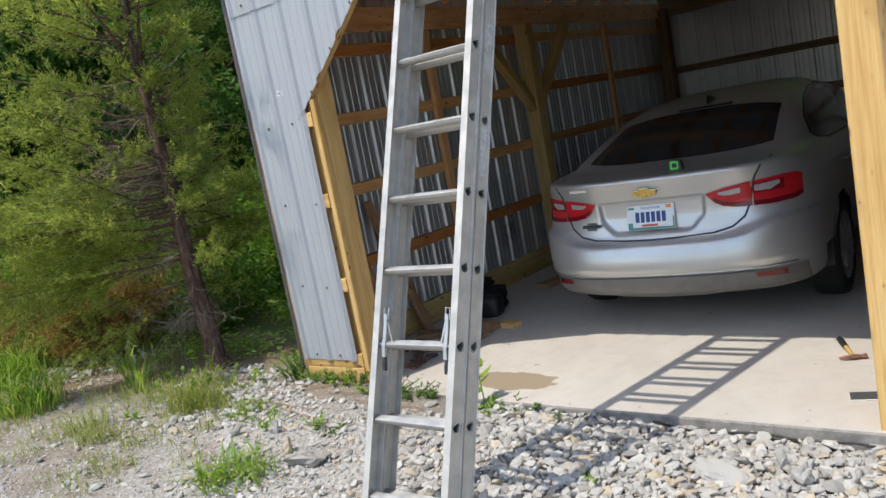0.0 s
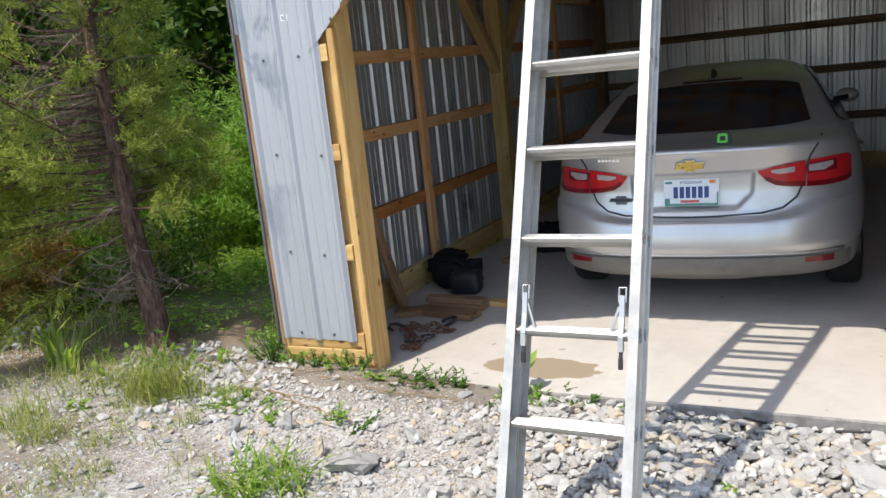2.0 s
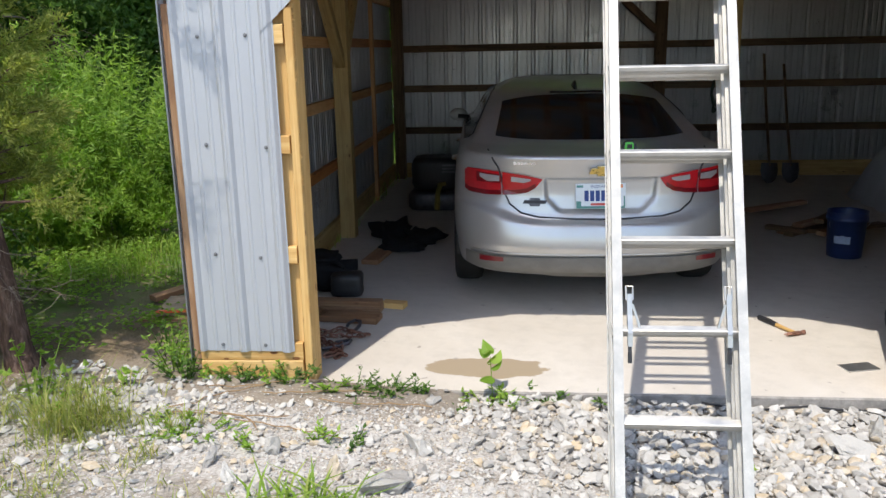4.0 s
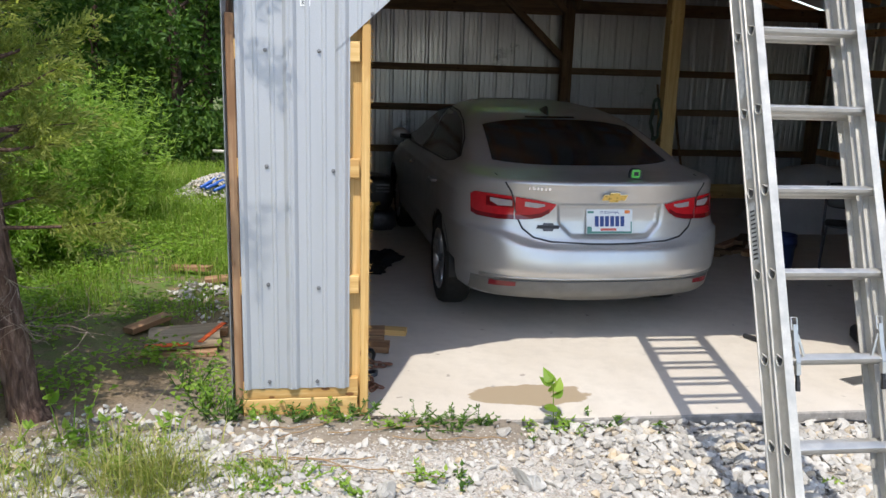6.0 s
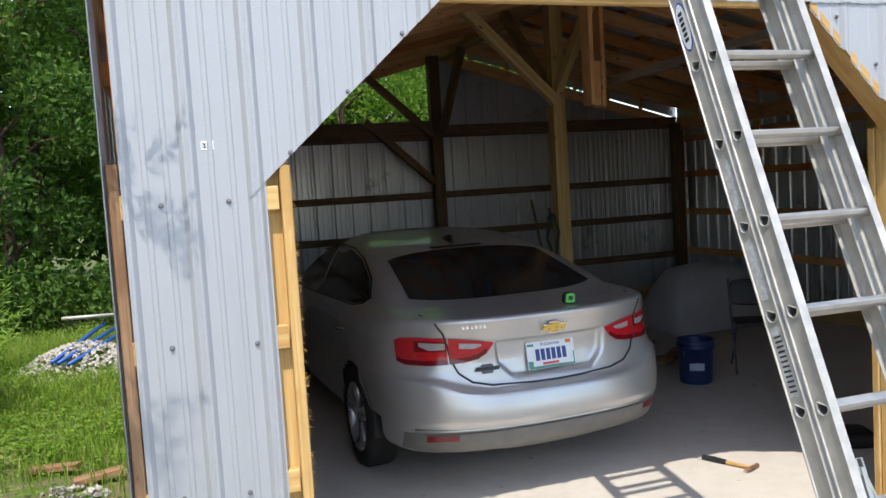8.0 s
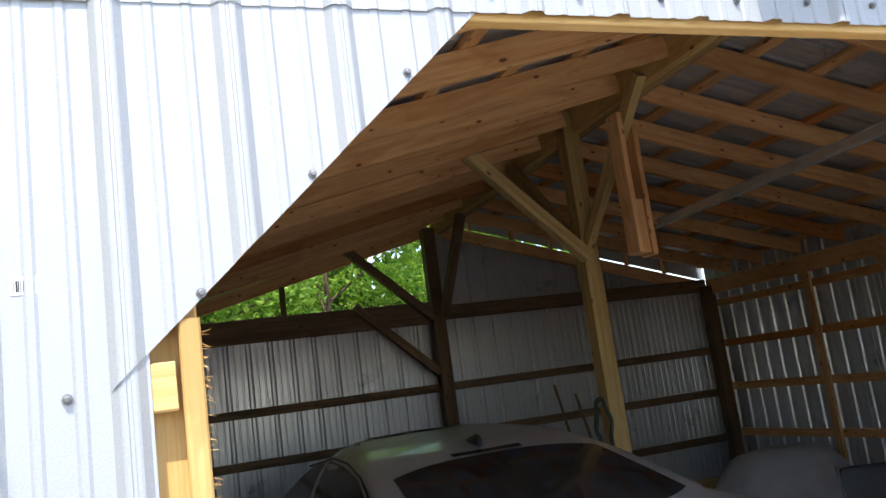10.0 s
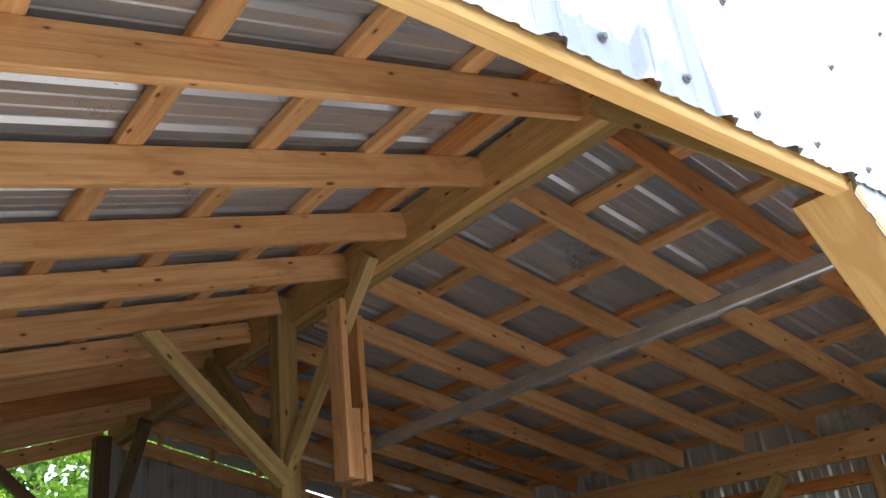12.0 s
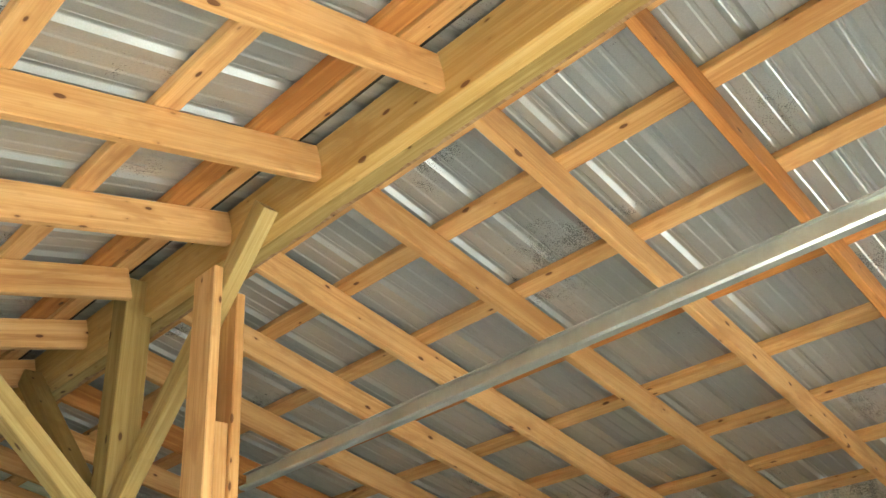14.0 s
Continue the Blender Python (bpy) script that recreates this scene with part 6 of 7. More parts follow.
for k, (x, y, n, s, lo, hi) in enumerate(TUFTS):
    broad = k in (0, 1, 2, 14, 15)
    tagged(make_tuft(x, y, int(n * 0.5), s * 1.1, lo * 0.8, hi * 1.1, 100 + k, width=0.0055 if broad else 0.0024, lean=1.6 if k in (1, 2) else 1.0, mat=GRASS if broad or k == 8 else DRY_GRASS), group="grass clumps in the gravel")

WISP = Leaves(33)
for _ in range(240):
    x, y = WISP.r.uniform(-2.3, 0.25), WISP.r.uniform(-1.9, -0.3)
    if noise.noise((x * 1.6, y * 1.6, 21.0)) > -0.15:
        grass_at(WISP, x, y, 14, 0.10, 0.03, 0.13, 0.0026, 1.2)
WISP.done("wispy_grass", DRY_GRASS, label="sparse wispy yellowish grass in the soil", category="grass", kind="stuff")
make_weed("seedling", -0.69, -0.40, 0.36, 3, 0.060, 0.042, LEAF_LIGHT, 130, "yellow-green seedling with broad toothed leaves", "seedling", 0.12, 7, 0.3)
make_weed("seedling", -0.65, -0.50, 0.20, 4, 0.05, 0.034, LEAF_LIGHT, 131, "low yellow-green leafy seedling", "seedling", 0.14, 6, 0.3)
for k, (x, y, h) in enumerate(((-0.48, -0.62, 0.17), (-0.85, -0.62, 0.13), (-0.52, -0.35, 0.15), (-0.95, -0.42, 0.16), (-0.30, -0.28, 0.12), (-0.55, -1.02, 0.09))):
    make_weed("seedling", x, y, h, 4, 0.040, 0.027, LEAF_LIGHT, 180 + k, "low yellow-green leafy seedling in the soil", "seedling", 0.11, 6, 0.3, "seedlings in the soil")
make_weed("seedling", 1.525, -0.055, 0.30, 1, 0.085, 0.065, LEAF_LIGHT, 132, "upright seedling with heart-shaped leaves at the slab edge", "seedling", 0.03, 7, 0.6)
for k, (x, y, h, n, s) in enumerate(((-0.08, -0.06, 0.22, 14, 0.14), (0.06, -0.05, 0.13, 9, 0.12), (0.22, -0.05, 0.12, 10, 0.12), (0.38, -0.06, 0.13, 11, 0.12), (0.50, -0.07, 0.15, 10, 0.11), (-0.20, 0.08, 0.28, 16, 0.2), (-0.33, 0.30, 0.25, 14, 0.2), (1.62, -0.06, 0.10, 10, 0.12), (1.78, -0.05, 0.11, 8, 0.10), (1.48, -0.10, 0.08, 8, 0.09), (2.02, -0.06, 0.14, 3, 0.07), (0.70, -0.10, 0.10, 7, 0.1), (1.12, -0.08, 0.12, 5, 0.08), (0.79, -0.70, 0.11, 6, 0.08), (0.93, -0.72, 0.07, 6, 0.09), (0.52, -0.78, 0.10, 6, 0.09), (1.35, -0.22, 0.05, 4, 0.05), (2.55, -0.75, 0.09, 4, 0.05))):
    make_weed("weed", x, y, h * 0.85, n, 0.034, 0.017, LEAF_LIGHT if k % 2 else LEAF, 140 + k, "small leafy green weed by the wall", "weed", s, 9, 0.2, "weeds along the wall")
for k, (x, y, s) in enumerate(((0.82, -0.10, 0.19), (1.00, -0.07, 0.13), (0.25, -0.69, 0.17), (0.10, -0.68, 0.13))):
    make_weed("creeping_weed", x, y, 0.06, 26, 0.026, 0.012, LEAF if k < 2 else LEAF_LIGHT, 170 + k, "tangled creeping weed with small leaves", "weed", s, 10, 0.2, "creeping weeds")
# dry vine stalks on the bare soil
for k in range(7):
    r = random.Random(200 + k)
    x, y, a = r.uniform(0.0, 0.9), r.uniform(-0.62, -0.12), r.uniform(-0.4, 0.5)
    bm = bmesh.new()
    line = []
    for j in range(9):
        line.append((x, y, ground_z(x, y) + 0.008 + 0.012 * abs(math.sin(j * 1.7 + k))))
        a += r.uniform(-0.4, 0.4)
        x, y = x + 0.07 * math.cos(a), y + 0.05 * math.sin(a)
    add_tube(bm, line, 0.003, 5)
    tagged(part("dry_vine", bm, DRY), "thin dry brown vine lying on bare soil", "vine", group="dry vines")

# ---- stones ----
def stone_shape(seed, sub):
    r = random.Random(seed)
    bm = bmesh.new()
    bmesh.ops.create_icosphere(bm, subdivisions=sub, radius=1.0)
    sx, sy, sz = r.uniform(0.85, 1.35), r.uniform(0.65, 1.0), r.uniform(0.38, 0.66)
    planes = [(Vector((r.uniform(-1, 1), r.uniform(-1, 1), r.uniform(-1, 1))).normalized(), r.uniform(0.42, 0.78)) for _ in range(11)]
    for v in bm.verts:
        for n, d in planes:
            q = v.co.dot(n)
            if q > d:
                v.co -= n * (q - d)
        v.co *= 1.2 + 0.10 * noise.noise(v.co * 2.3 + Vector((seed, 0, 0)))
        v.co = Vector((v.co.x * sx, v.co.y * sy, v.co.z * sz))
    return bm


BIG = []
for k in range(12):
    me = mesh_from("stone", stone_shape(300 + k, 2), STONE)
    BIG.append(me)
SMALL = []
for k in range(10):
    bm = stone_shape(330 + k, 1)
    bm.verts.index_update()
    SMALL.append(([v.co.copy() for v in bm.verts], [tuple(v.index for v in f.verts) for f in bm.faces]))
    bm.free()

gravel = tagged(empty("gravel_bed"), "bed of broken pale grey limestone gravel", "gravel", kind="stuff")
rs = random.Random(77)


def coarse_amount(x, y):
    """How coarse the gravel is here: 1 in the fresh heap by the slab, falling off to the left."""
    n = noise.noise((x * 1.5, y * 1.5, 7.0)) * 0.35
    return min(1.0, max(0.0, (x + 0.35 * y - 1.05) / 0.9 + n))


stones = []
for _ in range(40000):
    x, y = rs.uniform(-0.9, 5.2), rs.uniform(-2.9, -0.03)
    if rs.random() > min((5.2 - x) / 0.9, (y + 2.9) / 0.7, 1.0):
        continue
    c = coarse_amount(x, y)
    soil = y > -0.30 + 0.1 * noise.noise((x * 3, 0, 0)) and x < 1.35
    if soil and rs.random() < 0.93:
        continue
    if x < 0.25 and y > -0.75:
        size = rs.choice((0.012, 0.018, 0.03))
        if rs.random() < 0.5:
            continue
    elif rs.random() < c:
        size = rs.uniform(0.017, 0.038) if rs.random() < 0.5 else rs.uniform(0.008, 0.017)
    else:
        size = rs.uniform(0.005, 0.013) if rs.random() < 0.90 else rs.uniform(0.014, 0.03)
        if x < 0.5 and y < -0.85 and rs.random() < 0.75:
            continue
    stones.append((x, y, size))
for _ in range(140):
    x, y = rs.uniform(-0.75, 0.12), rs.uniform(-0.45, -0.08)
    stones.append((x, y + 0.3 * max(0, -x - 0.1), rs.uniform(0.010, 0.03)))
for _ in range(5200):
    # a loose upper layer in the coarse part
    x, y = rs.uniform(0.9, 5.2), rs.uniform(-2.6, -0.12)
    if rs.random() < coarse_amount(x, y) * min((5.2 - x) / 0.9, (y + 2.6) / 0.7, 1.0):
        stones.append((x, y, rs.uniform(0.012, 0.0199)))
for _ in range(900):
    # pale stones scattered in the weedy soil
    x, y = rs.uniform(-2.3, 0.3), rs.uniform(-2.0, -0.25)
    if y > -0.55 and x < -0.9:
        continue
    if noise.noise((x * 1.8, y * 1.8, 12.0)) > 0.0 and (y > -1.1 or rs.random() < 0.3):
        stones.append((x, y, rs.uniform(0.010, 0.022) if rs.random() < 0.85 else rs.uniform(0.024, 0.042)))
stones.sort(key=lambda s: -s[2])
gv, gf, made, cells = [], [], 0, {}
for x, y, size in stones:
    # keep stones from piling into one another
    key = (int(x / 0.036), int(y / 0.036))
    if size > 0.02:
        if any((key[0] + i, key[1] + j) in cells and cells[key[0] + i, key[1] + j] > 0 for i in (0,) for j in (0,)):
            continue
        cells[key] = 1
    z = ground_z(x, y) + size * (0.32 if size > 0.02 else 0.2) + (rs.uniform(0, 0.018) * coarse_amount(x, y) if size > 0.011 else 0)
    if size > 0.027 and made < 300 and 1.2 < x < 4.0 and -2.3 < y:
        ob = new("stone", BIG[rs.randrange(12)])
        ob.parent = gravel
        ob.matrix_basis = Matrix.LocRotScale((x, y, z), Euler((rs.uniform(-0.5, 0.5), rs.uniform(-0.5, 0.5), rs.uniform(0, 6.28))), Vector((size,) * 3))
        made += 1
        continue
    vs, fs = SMALL[rs.randrange(10)]
    m = Matrix.LocRotScale((x, y, z), Euler((rs.uniform(-0.6, 0.6), rs.uniform(-0.6, 0.6), rs.uniform(0, 6.28))), Vector((size,) * 3))
    k = len(gv)
    gv += [m @ v for v in vs]
    gf += [tuple(i + k for i in f) for f in fs]
# fine grit between the stones
OCT = [Vector(p) for p in ((1, 0, 0), (0, 0.8, 0), (-0.9, 0.1, 0), (0.1, -0.85, 0), (0.1, 0.1, 0.7))]
for _ in range(40000):
    x, y = rs.uniform(-2.0, 2.6), rs.uniform(-2.4, -0.15)
    if noise.noise((x * 2.2, y * 2.2, 3.0)) < -0.25 or (y > -0.4 and rs.random() < 0.6):
        continue
    s = rs.uniform(0.0028, 0.0085)
    a = rs.uniform(0, 6.28)
    ca, sa, z, k = math.cos(a) * s, math.sin(a) * s, ground_z(x, y) - 0.001, len(gv)
    gv += [Vector((x + v.x * ca - v.y * sa, y + v.x * sa + v.y * ca, z + v.z * s)) for v in OCT]
    gf += [(k, k + 1, k + 4), (k + 1, k + 2, k + 4), (k + 2, k + 3, k + 4), (k + 3, k, k + 4)]
loose = soup("loose_gravel", gv, gf, STONE_BED, gravel)
tagged(loose, kind="stuff")
ROCKS = [mesh_from("rock", stone_shape(360 + k, 3), STONE) for k in range(5)]
for me in ROCKS:
    for v in me.vertices:
        v.co += v.co.normalized() * 0.24 * noise.fractal(v.co * 2.0, 1.0, 2.0, 5)
for k, (x, y, s) in enumerate(((3.07, -0.56, 0.11), (3.25, -0.36, 0.095), (1.23, -0.75, 0.10), (1.15, -1.09, 0.12), (0.52, -1.10, 0.065), (0.62, -0.86, 0.07), (0.40, -0.98, 0.06), (-0.35, -0.50, 0.06), (0.92, -1.02, 0.07), (3.35, -0.45, 0.09), (2.2, -0.35, 0.075), (1.95, -1.2, 0.08), (-0.15, -0.33, 0.06), (-0.42, -0.16, 0.06))):
    ob = new("rock", ROCKS[k % 5])
    ob.matrix_basis = Matrix.LocRotScale((x, y, ground_z(x, y) + s * 0.30), Euler((0.5 + 0.7 * k, 0.4 + 0.9 * k, k * 1.3)), Vector((s * 0.72, s * 0.62, s * 0.66)))
    tagged(ob, "larger chunk of pale grey limestone in the gravel", "rock", group="larger rocks")


# ---- clutter inside the barn ----
CLOTH = make_plain("black_fabric", (0.016, 0.016, 0.018), 0.9, 0, 0.2, 0.35, 14, 0.4)
bag = tagged(empty("tool_bag", 0.28, 1.76, 0), "slumped black fabric tool bag on the slab", "tool bag")


def lumpy_box(sx, sy, sz, seed, amount=0.03, sub=4):
    bm = bmesh.new()
    bmesh.ops.create_cube(bm, size=1.0)
    bmesh.ops.subdivide_edges(bm, edges=bm.edges, cuts=sub, use_grid_fill=True)
    for v in bm.verts:
        q = Vector((v.co.x * 2, v.co.y * 2, v.co.z * 2))
        r = max(1e-6, (abs(q.x) ** 6 + abs(q.y) ** 6 + abs(q.z) ** 6) ** (1 / 6))
        q = q / max(r, 1.0) if r > 1 else q
        n = noise.noise(q * 1.7 + Vector((seed, 0, 0))) * amount
        v.co = Vector((q.x * sx / 2, q.y * sy / 2, (q.z + 1) * sz / 2)) + Vector((q.x * n, q.y * n, q.z * n if q.z > 0 else 0))
    bmesh.ops.recalc_face_normals(bm, faces=bm.faces)
    return bm


part("bag_body", lumpy_box(0.36, 0.25, 0.19, 3, 0.05), CLOTH, bag, smooth=True)
part("bag_flap", lumpy_box(0.28, 0.24, 0.07, 9, 0.06), CLOTH, bag, m=pose(-0.08, 0.02, 0.165, 8, -10, 12), smooth=True)
bm = bmesh.new()
add_tube(bm, [(-0.12, -0.1, 0.19), (-0.05, -0.14, 0.25), (0.06, -0.14, 0.25), (0.13, -0.1, 0.18)], 0.012, 6)
part("bag_handle", bm, CLOTH, bag)
case = tagged(empty("speaker_box", 0.43, 1.60, 0, 8), "black boxy case with rounded corners", "case")
part("shell", lumpy_box(0.23, 0.18, 0.17, 21, 0.008), BLACK, case, smooth=True)

for k, (x, y, z, ln, rz, w, mat) in enumerate(((0.32, 1.27, 0.021, 0.42, -4, 0.14, OLD_WOOD), (0.36, 1.08, 0.021, 0.40, -8, 0.14, OLD_WOOD), (0.29, 1.25, 0.061, 0.45, -3, 0.089, OLD_WOOD), (0.73, 1.34, 0.021, 0.16, -12, 0.089, FRESH), (0.15, 0.99, 0.021, 0.26, 30, 0.14, OLD_WOOD), (0.44, 2.42, 0.021, 0.70, 82, 0.14, OLD_WOOD))):
    a = math.radians(rz)
    ob = lumber("scrap_board", (x, y, z), (x + ln * math.cos(a), y + ln * math.sin(a), z), w, 0.038, mat)
    tagged(ob, "short offcut of reddish sawn lumber on the slab", "board", group="lumber offcuts")
for k, (a, b, w, mat) in enumerate((((0.13, 1.18, 0.0), (0.02, 0.87, 1.13), 0.089, OLD_WOOD), ((0.12, 0.85, 0.0), (0.03, 0.49, 1.30), 0.089, OLD_WOOD), ((0.14, 0.56, 0.0), (0.03, 0.36, 0.92), 0.064, DARK_WOOD))):
    ob = lumber("leaning_board", a, b, 0.03, w, mat, None, (0, 1, 0))
    tagged(ob, "old brown board leaning against the side wall", "board", group="leaning boards")
bm = bmesh.new()
add_tube(bm, [(0.22, 0.66, 0.0), (0.13, 0.60, 0.5), (0.04, 0.55, 1.05)], [0.012, 0.012, 0.011], 8)
tagged(part("steel_rod", bm, DARK_STEEL), "dark steel rod leaning against the side wall", "rod")
# chain and hooks heaped by the jamb
chain = tagged(empty("chain_heap", 0.56, 0.62, 0), "heap of dark rusty chain and hooks on the slab", "chain")
rc = random.Random(31)
x, y, a = 0.0, 0.0, 0.0
link_bm = bmesh.new()
ring = [(0.026 * math.cos(t), 0.014 * math.sin(t), 0) for t in [2 * math.pi * k / 12 for k in range(13)]]
add_tube(link_bm, ring, 0.0055, 5, False)
LINK = mesh_from("chain_link", link_bm, RUST)
for k in range(60):
    ob = new("chain_link", LINK)
    ob.parent = chain
    a += rc.uniform(-0.6, 0.75)
    x, y = x + 0.036 * math.cos(a), y + 0.036 * math.sin(a)
    if abs(x) > 0.16 or abs(y) > 0.24:
        a += 2.2
        x, y = max(-0.17, min(0.17, x)), max(-0.25, min(0.25, y))
    ob.matrix_basis = Matrix.LocRotScale((x, y, 0.010 + 0.02 * rc.random()), Euler((rc.uniform(-0.5, 0.5) + (1.5 if k % 2 else 0), rc.uniform(-0.2, 0.2), a)), None)
for k, (x, y, rz) in enumerate(((-0.05, -0.14, 20), (0.08, 0.16, 80), (-0.12, 0.05, 140))):
    bm = bmesh.new()
    add_tube(bm, [(0, 0, 0.02), (0.10, 0, 0.025), (0.16, 0.02, 0.03), (0.18, 0.06, 0.03), (0.14, 0.09, 0.02), (0.09, 0.08, 0.02)], 0.011, 6)
    part("hook", bm, DARK_STEEL, chain, m=pose(x, y, 0, 0, 0, rz))
# black junk farther in
for k, (x, y, sx, sy, sz) in enumerate(((0.65, 2.92, 0.34, 0.22, 0.10), (0.80, 3.19, 0.30, 0.26, 0.12), (0.50, 3.37, 0.30, 0.3, 0.16))):
    ob = part("crumpled_cloth", lumpy_box(sx, sy, sz, 40 + k, 0.10), CLOTH, None, "", pose(x, y, 0, 0, 0, 20 * k), smooth=True)
    tagged(ob, "crumpled dark cloth bundle on the slab", "bundle", group="cloth bundles")
machine = tagged(empty("generator", 0.76, 4.82, 0), "dark boxy machine with a yellow hose in the shade", "machine")
part("housing", lumpy_box(0.52, 0.42, 0.36, 50, 0.01), BLACK, machine, m=Matrix.Translation((0, 0, 0.22)), smooth=True)
part("base", lumpy_box(0.60, 0.46, 0.22, 51, 0.01), DARK_STEEL, machine, smooth=True)
for k in range(3):
    bm = bmesh.new()
    add_box(bm, (0.08, -0.216, 0.42 + 0.035 * k), (0.22, -0.208, 0.435 + 0.035 * k))
    part("vent", bm, DARK_STEEL, machine)
YELLOW = make_plain("yellow_plastic", (0.20, 0.16, 0.03), 0.5, 0, 0.4, 0.15, 20)
bm = bmesh.new()
add_tube(bm, [(0.02, -0.24, 0.03), (0.03, -0.25, 0.20), (0.06, -0.25, 0.30), (0.12, -0.24, 0.31)], [0.03, 0.028, 0.028, 0.02], 8)
part("hose", bm, YELLOW, machine)

# far side of the barn
TARP = make_plain("white_tarp", (0.40, 0.40, 0.41), 0.6, 0, 0.4, 0.12, 3, 0.3)
tub = tagged(empty("covered_heap", 6.04, 5.0, 0), "large heap covered by a pale plastic sheet", "tarp")
bm = bmesh.new()
rows = []
for j in range(15):
    row = []
    for k in range(25):
        u, v = -1 + 2 * k / 24, -1 + 2 * j / 14
        h = 0.72 * max(0.0, 1 - abs(u) ** 5) * max(0.0, 1 - abs(v) ** 3) + 0.05 * noise.noise((u * 3, v * 3, 1.0))
        row.append(bm.verts.new((u * 0.75, v * 0.5, max(0.004, h))))
    rows.append(row)
grid_faces(bm, rows)
part("sheet", bm, TARP, tub, smooth=True)


def make_chair(x, y, rz):
    ob = tagged(empty("folding_chair", x, y, 0, rz), "black folding chair with a curved back in the shade", "chair")
    for dx in (-0.21, 0.21):
        bm = bmesh.new()
        add_tube(bm, [(dx, -0.20, 0.0), (dx, 0.02, 0.42), (dx, 0.18, 0.80)], 0.011, 6)
        part("leg", bm, DARK_STEEL, ob)
        bm = bmesh.new()
        add_tube(bm, [(dx * 0.92, 0.24, 0.0), (dx * 0.92, -0.16, 0.44)], 0.011, 6)
        part("leg", bm, DARK_STEEL, ob)
    part("seat", lumpy_box(0.42, 0.38, 0.03, 60, 0.004, 3), BLACK, ob, m=Matrix.Translation((0, -0.02, 0.43)), smooth=True)
    part("backrest", lumpy_box(0.42, 0.03, 0.24, 61, 0.004, 3), BLACK, ob, m=pose(0, 0.13, 0.56, -14, 0, 0), smooth=True)
    return ob


make_chair(4.98, 2.84, -30)
# offcuts and rubble beyond the car
for k in range(9):
    r = random.Random(400 + k)
    x, y, rz = r.uniform(3.85, 4.5), r.uniform(3.2, 4.2), r.uniform(-40, 60)
    ln, a = r.uniform(0.3, 0.9), math.radians(rz)
    z = 0.021 + 0.039 * (k % 3)
    ob = lumber("scrap_board", (x, y, z), (x + ln * math.cos(a), y + ln * math.sin(a), z), 0.089, 0.038, OLD_WOOD if k % 2 else DARK_WOOD)
    tagged(ob, "loose dark offcut of lumber on the slab", "board", group="lumber offcuts")
box = tagged(empty("tool_case", 4.06, 0.98, 0, -18), "flat dark plastic tool case with a pale label", "tool case")
part("shell", lumpy_box(0.40, 0.26, 0.10, 70, 0.004), BLACK, box, smooth=True)
bm = bmesh.new()
add_box(bm, (-0.17, -0.134, 0.03), (-0.06, -0.131, 0.065))
part("paper_label", bm, WHITE, box)
bm = bmesh.new()
add_box(bm, (-0.09, -0.05, 0), (0.09, 0.05, 0.006), 0.001)
tagged(part("metal_plate", bm, STEEL, None, "", pose(3.457, 0.368, 0.0005, 0, 0, 15)), "small flat zinc plate lying on the slab", "plate")
# long-handled tools against the back wall
for k, (x, top) in enumerate(((4.70, 1.55), (4.95, 1.42))):
    tool = tagged(empty("shovel", x, 6.45, 0), "long-handled shovel leaning on the back wall", "shovel", group="long-handled tools")
    bm = bmesh.new()
    add_tube(bm, [(0, -0.15, 0.22), (0, 0.18, top * 0.6), (0, 0.42, top)], 0.017, 7)
    part("handle", bm, DARK_WOOD, tool)
    bm = bmesh.new()
    rows = [[bm.verts.new((w * q, -0.15 - 0.05 * (1 - t) + 0.02 * q * q, 0.02 + 0.24 * t)) for q in (-1, -0.5, 0, 0.5, 1)] for t, w in ((0, 0.03), (0.2, 0.085), (0.6, 0.105), (1, 0.095))]
    grid_faces(bm, rows)
    bmesh.ops.solidify(bm, geom=bm.faces, thickness=0.004)
    part("blade", bm, DARK_STEEL, tool)
HOSE = make_plain("dark_green_hose", (0.035, 0.06, 0.04), 0.55, 0, 0.4, 0.2, 20)
coil = tagged(empty("hose_coil", 3.378, 3.49, 1.30), "coiled dark hose hung on the ridge post", "hose")
bm = bmesh.new()
line = []
for k in range(150):
    t = 2 * math.pi * k / 24
    line.append((-0.03 + 0.010 * math.sin(k * 1.3), (0.10 + 0.012 * math.sin(k * 0.7)) * math.cos(t), (0.18 + 0.012 * math.cos(k * 0.9)) * math.sin(t)))
add_tube(bm, line, 0.009, 6)
part("hose", bm, HOSE, coil, smooth=True)

# ---- things in the grass beside the barn ----
PLY = make_wood("grey_plywood", (0.46, 0.38, 0.28), (0.38, 0.30, 0.21), (0.28, 0.21, 0.14), (0.1, 0.07, 0.05), 0.85, 0.5)
TAPE = make_plain("orange_tape", (0.80, 0.13, 0.03), 0.5, 0, 0.4, 0.1, 20)
ply = tagged(empty("plywood_offcut", -0.455, 1.05, ground_z(-0.455, 1.05) + 0.06, 8), "grey plywood offcut with orange tape on scrap boards", "plywood")
lumber("panel", (-0.68, 1.02, ground_z(-0.455, 1.05) + 0.045), (-0.27, 1.08, ground_z(-0.455, 1.05) + 0.055), 0.40, 0.018, PLY, ply)
lumber("board", (-0.75, 0.83, ground_z(-0.455, 1.05) + 0.012), (-0.26, 0.88, ground_z(-0.455, 1.05) + 0.015), 0.089, 0.035, OLD_WOOD, ply)
lumber("board", (-0.66, 1.25, ground_z(-0.455, 1.05) + 0.012), (-0.25, 1.25, ground_z(-0.455, 1.05) + 0.012), 0.089, 0.035, OLD_WOOD, ply)
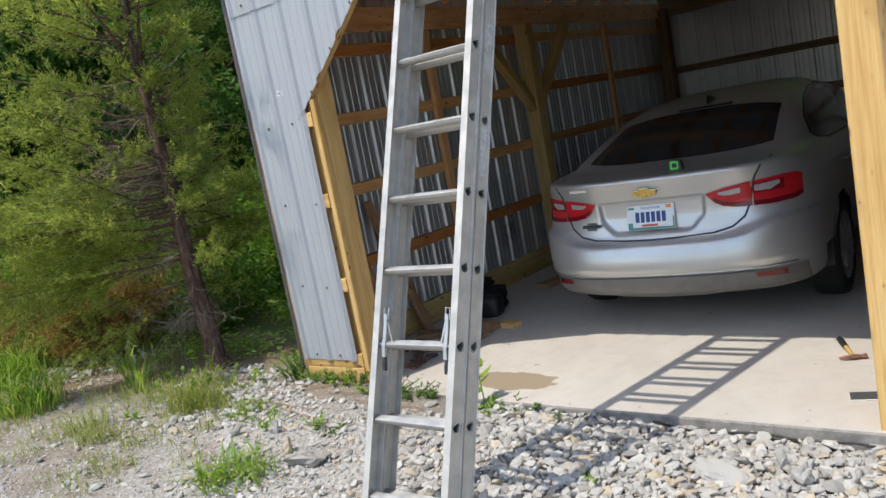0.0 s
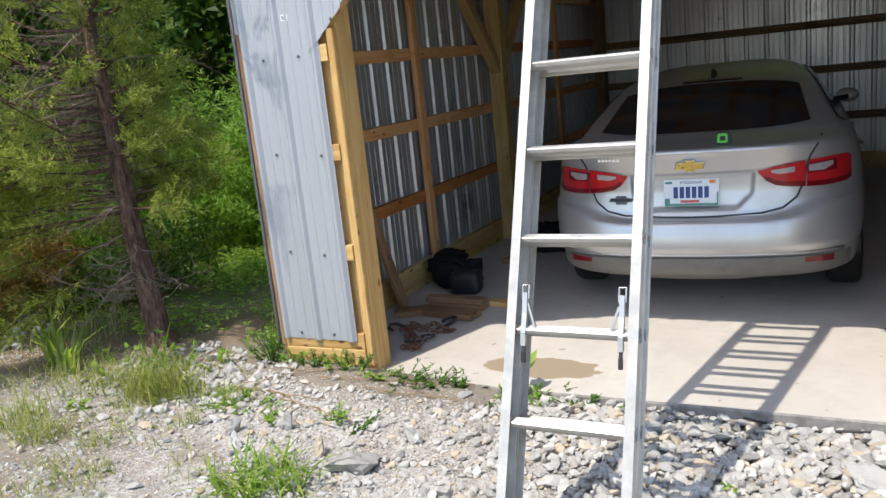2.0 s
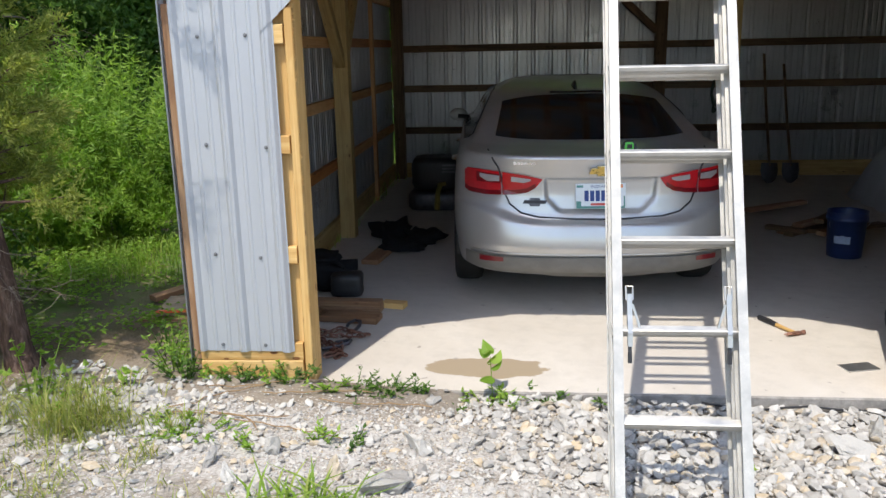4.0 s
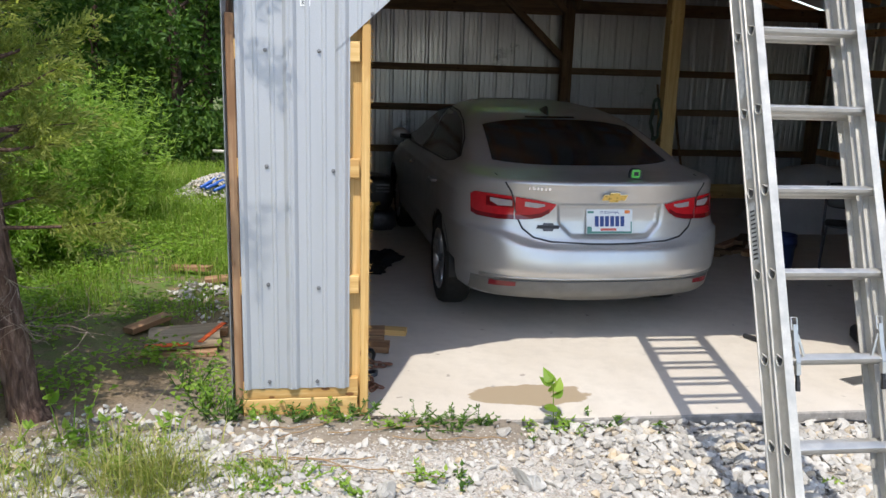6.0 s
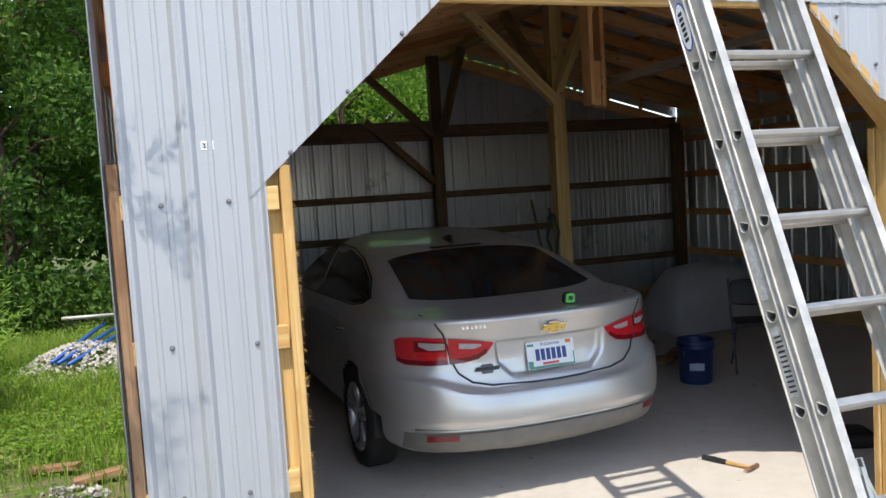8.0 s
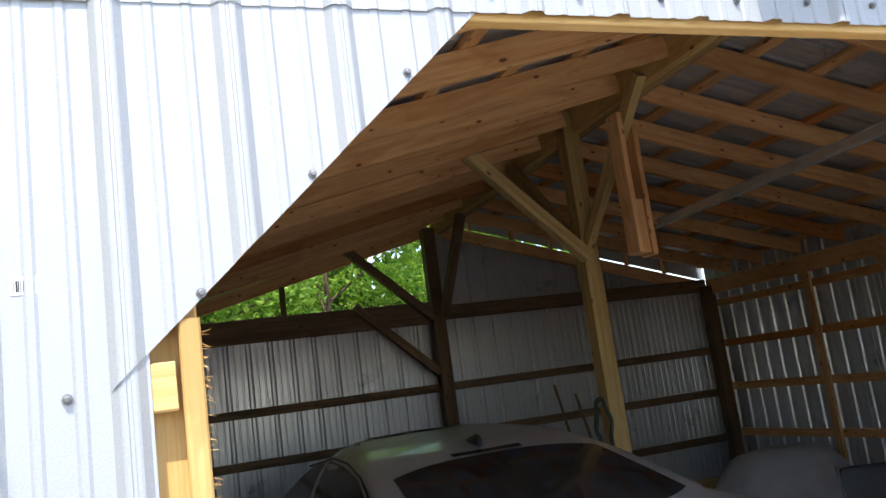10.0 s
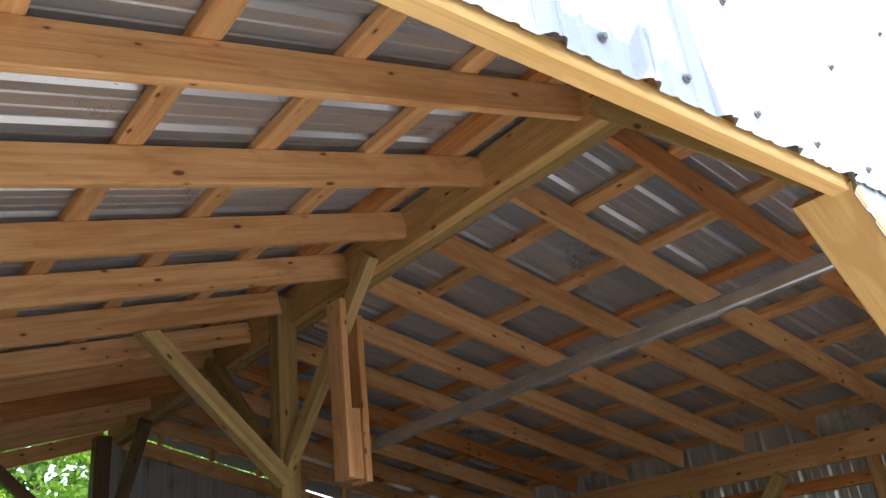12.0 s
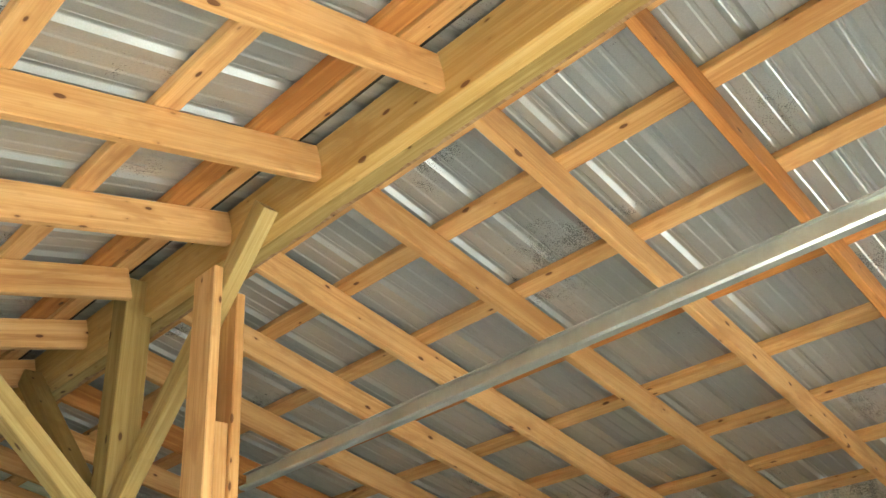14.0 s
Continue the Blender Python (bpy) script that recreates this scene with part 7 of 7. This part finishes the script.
lumber("tape", (-0.66, 0.855, ground_z(-0.455, 1.05) + 0.060), (-0.42, 0.88, ground_z(-0.455, 1.05) + 0.064), 0.05, 0.004, TAPE, ply)
lumber("tape", (-0.36, 0.91, ground_z(-0.455, 1.05) + 0.064), (-0.27, 1.25, ground_z(-0.455, 1.05) + 0.069), 0.03, 0.004, TAPE, ply)
for k, (x, y, rz, ln, mat) in enumerate(((-0.84, 1.22, 52, 0.30, OLD_WOOD), (-0.59, 2.58, 10, 0.30, OLD_WOOD), (-0.92, 3.0, -20, 0.35, OLD_WOOD))):
    a = math.radians(rz)
    z = ground_z(x, y) + 0.035
    ob = lumber("scrap_board", (x, y, z), (x + ln * math.cos(a), y + ln * math.sin(a), z + 0.02), 0.089, 0.038, mat)
    tagged(ob, "weathered offcut of lumber lying in the grass", "board", group="boards in the grass")


def stone_heap(name, x, y, rx, ry, h, n, s0, s1, seed, label):
    r = random.Random(seed)
    v_, f_ = [], []
    for _ in range(n):
        a, q = r.uniform(0, 6.28), r.random() ** 0.5
        px, py = x + math.cos(a) * q * rx, y + math.sin(a) * q * ry
        s = r.uniform(s0, s1)
        m = Matrix.LocRotScale((px, py, ground_z(px, py) + h * (1 - q * q) + s * 0.2), Euler((r.uniform(-1, 1), r.uniform(-1, 1), r.uniform(0, 6))), Vector((s,) * 3))
        vs, fs = SMALL[r.randrange(10)]
        k = len(v_)
        v_ += [m @ v for v in vs]
        f_ += [tuple(i + k for i in f) for f in fs]
    return soup(name, v_, f_, STONE_BED, None, label, "gravel", "stuff")


stone_heap("gravel_heap", -0.90, 6.72, 0.72, 0.85, 0.30, 2000, 0.012, 0.032, 500, "low heap of pale gravel beside the barn")
stone_heap("stone_patch", -0.59, 2.32, 0.22, 0.28, 0.03, 70, 0.012, 0.038, 501, "scatter of white stones in the grass")
stone_heap("stone_patch", -0.34, 1.77, 0.20, 0.35, 0.01, 60, 0.008, 0.022, 502, "scatter of pale stones beside the wall")
stone_heap("stone_patch", -2.35, -0.35, 0.55, 0.5, 0.02, 160, 0.012, 0.045, 503, "scatter of pale stones beyond the cedar")
BLUE_PIPE = make_plain("blue_pipe", (0.02, 0.10, 0.42), 0.4, 0, 0.5, 0.1, 20)
for k, (a, b, mat, word) in enumerate((((-1.10, 6.05, 0.22), (-0.58, 7.45, 0.36), BLUE_PIPE, "blue"), ((-1.00, 6.02, 0.20), (-0.47, 7.35, 0.33), BLUE_PIPE, "blue"), ((-1.17, 6.14, 0.22), (-0.76, 7.62, 0.38), BLUE_PIPE, "blue"), ((-1.20, 7.35, 0.52), (-0.38, 7.70, 0.46), ALU, "pale grey"))):
    bm = bmesh.new()
    add_tube(bm, [a, b], 0.022, 8)
    tagged(part("pipe", bm, mat, smooth=True), word + " plastic pipe lying on the gravel heap", "pipe", group="pipes")
# black cable along the slab edge
bm = bmesh.new()
add_tube(bm, [(2.55 + 0.13 * k, -0.055 - 0.012 * math.sin(k * 0.9), ground_z(2.55 + 0.13 * k, -0.06) + 0.03 + 0.012 * math.cos(k * 1.7)) for k in range(10)], 0.006, 6)
tagged(part("cable", bm, BLACK, smooth=True), "thin black cable lying along the slab edge", "cable")

# ---- labels on the ladder ----
def rail_label(rail, u, length, width, mat, name, label, n=0.0, sub=()):
    bm = bmesh.new()
    add_box(bm, (-0.0008, -width / 2, -length / 2), (0.0, width / 2, length / 2))
    ob = part(name, bm, mat, rail, label, Matrix.Translation((-0.0022, n, u)))
    for (w, h, dy, dz, m2) in sub:
        bm = bmesh.new()
        add_box(bm, (-0.0016, dy - w / 2, dz - h / 2), (-0.0008, dy + w / 2, dz + h / 2))
        part("bar", bm, m2, ob)
    return ob


left_rail = ladder_rails["b", 1]
LOGO_BLUE = make_plain("blue_sticker", (0.02, 0.08, 0.42), 0.35, 0, 0.5, 0.1, 60)
GREY_STICKER = make_plain("faded_sticker", (0.50, 0.50, 0.49), 0.55, 0, 0.4, 0.25, 40)
bm = bmesh.new()
oval = [(0.034 * math.cos(t), 0.100 * math.sin(t)) for t in [2 * math.pi * k / 28 for k in range(28)]]
add_prism(bm, oval, 0.0008, "x")
bmesh.ops.recalc_face_normals(bm, faces=bm.faces)
logo = part("oval_sticker", bm, LOGO_BLUE, left_rail, "blue oval sticker with a white band", Matrix.Translation((-0.0034, 0.0, 2.515)))
bm = bmesh.new()
add_prism(bm, [(0.029 * math.cos(t), 0.092 * math.sin(t)) for t in [2 * math.pi * k / 28 for k in range(28)]], 0.0006, "x")
bmesh.ops.recalc_face_normals(bm, faces=bm.faces)
part("white_field", bm, WHITE, logo, m=Matrix.Translation((-0.0007, 0, 0)))
for k in range(6):
    bm = bmesh.new()
    add_box(bm, (-0.0016, -0.010, -0.060 + 0.021 * k), (-0.0008, 0.012, -0.060 + 0.021 * k + 0.014))
    part("bar", bm, BLACK, logo)
for u, ln, mat in ((1.895, 0.18, GREY_STICKER), (1.59, 0.20, GREY_STICKER), (1.285, 0.23, GREY_STICKER)):
    bars = [(0.032, 0.006, 0.0, -ln / 2 + 0.02 + 0.016 * j, BLACK) for j in range(int((ln - 0.03) / 0.016))] if u < 1.4 else ()
    rail_label(left_rail, u, ln, 0.046, mat, "warning_label", "worn grey warning label", 0.0, bars)
for u in (2.06, 1.61):
    rail_label(ladder_rails["b", -1], u, 0.20, 0.046, GREY_STICKER, "warning_label", "worn grey warning label", 0.0).matrix_basis = Matrix.Translation((0.0030, 0, u))
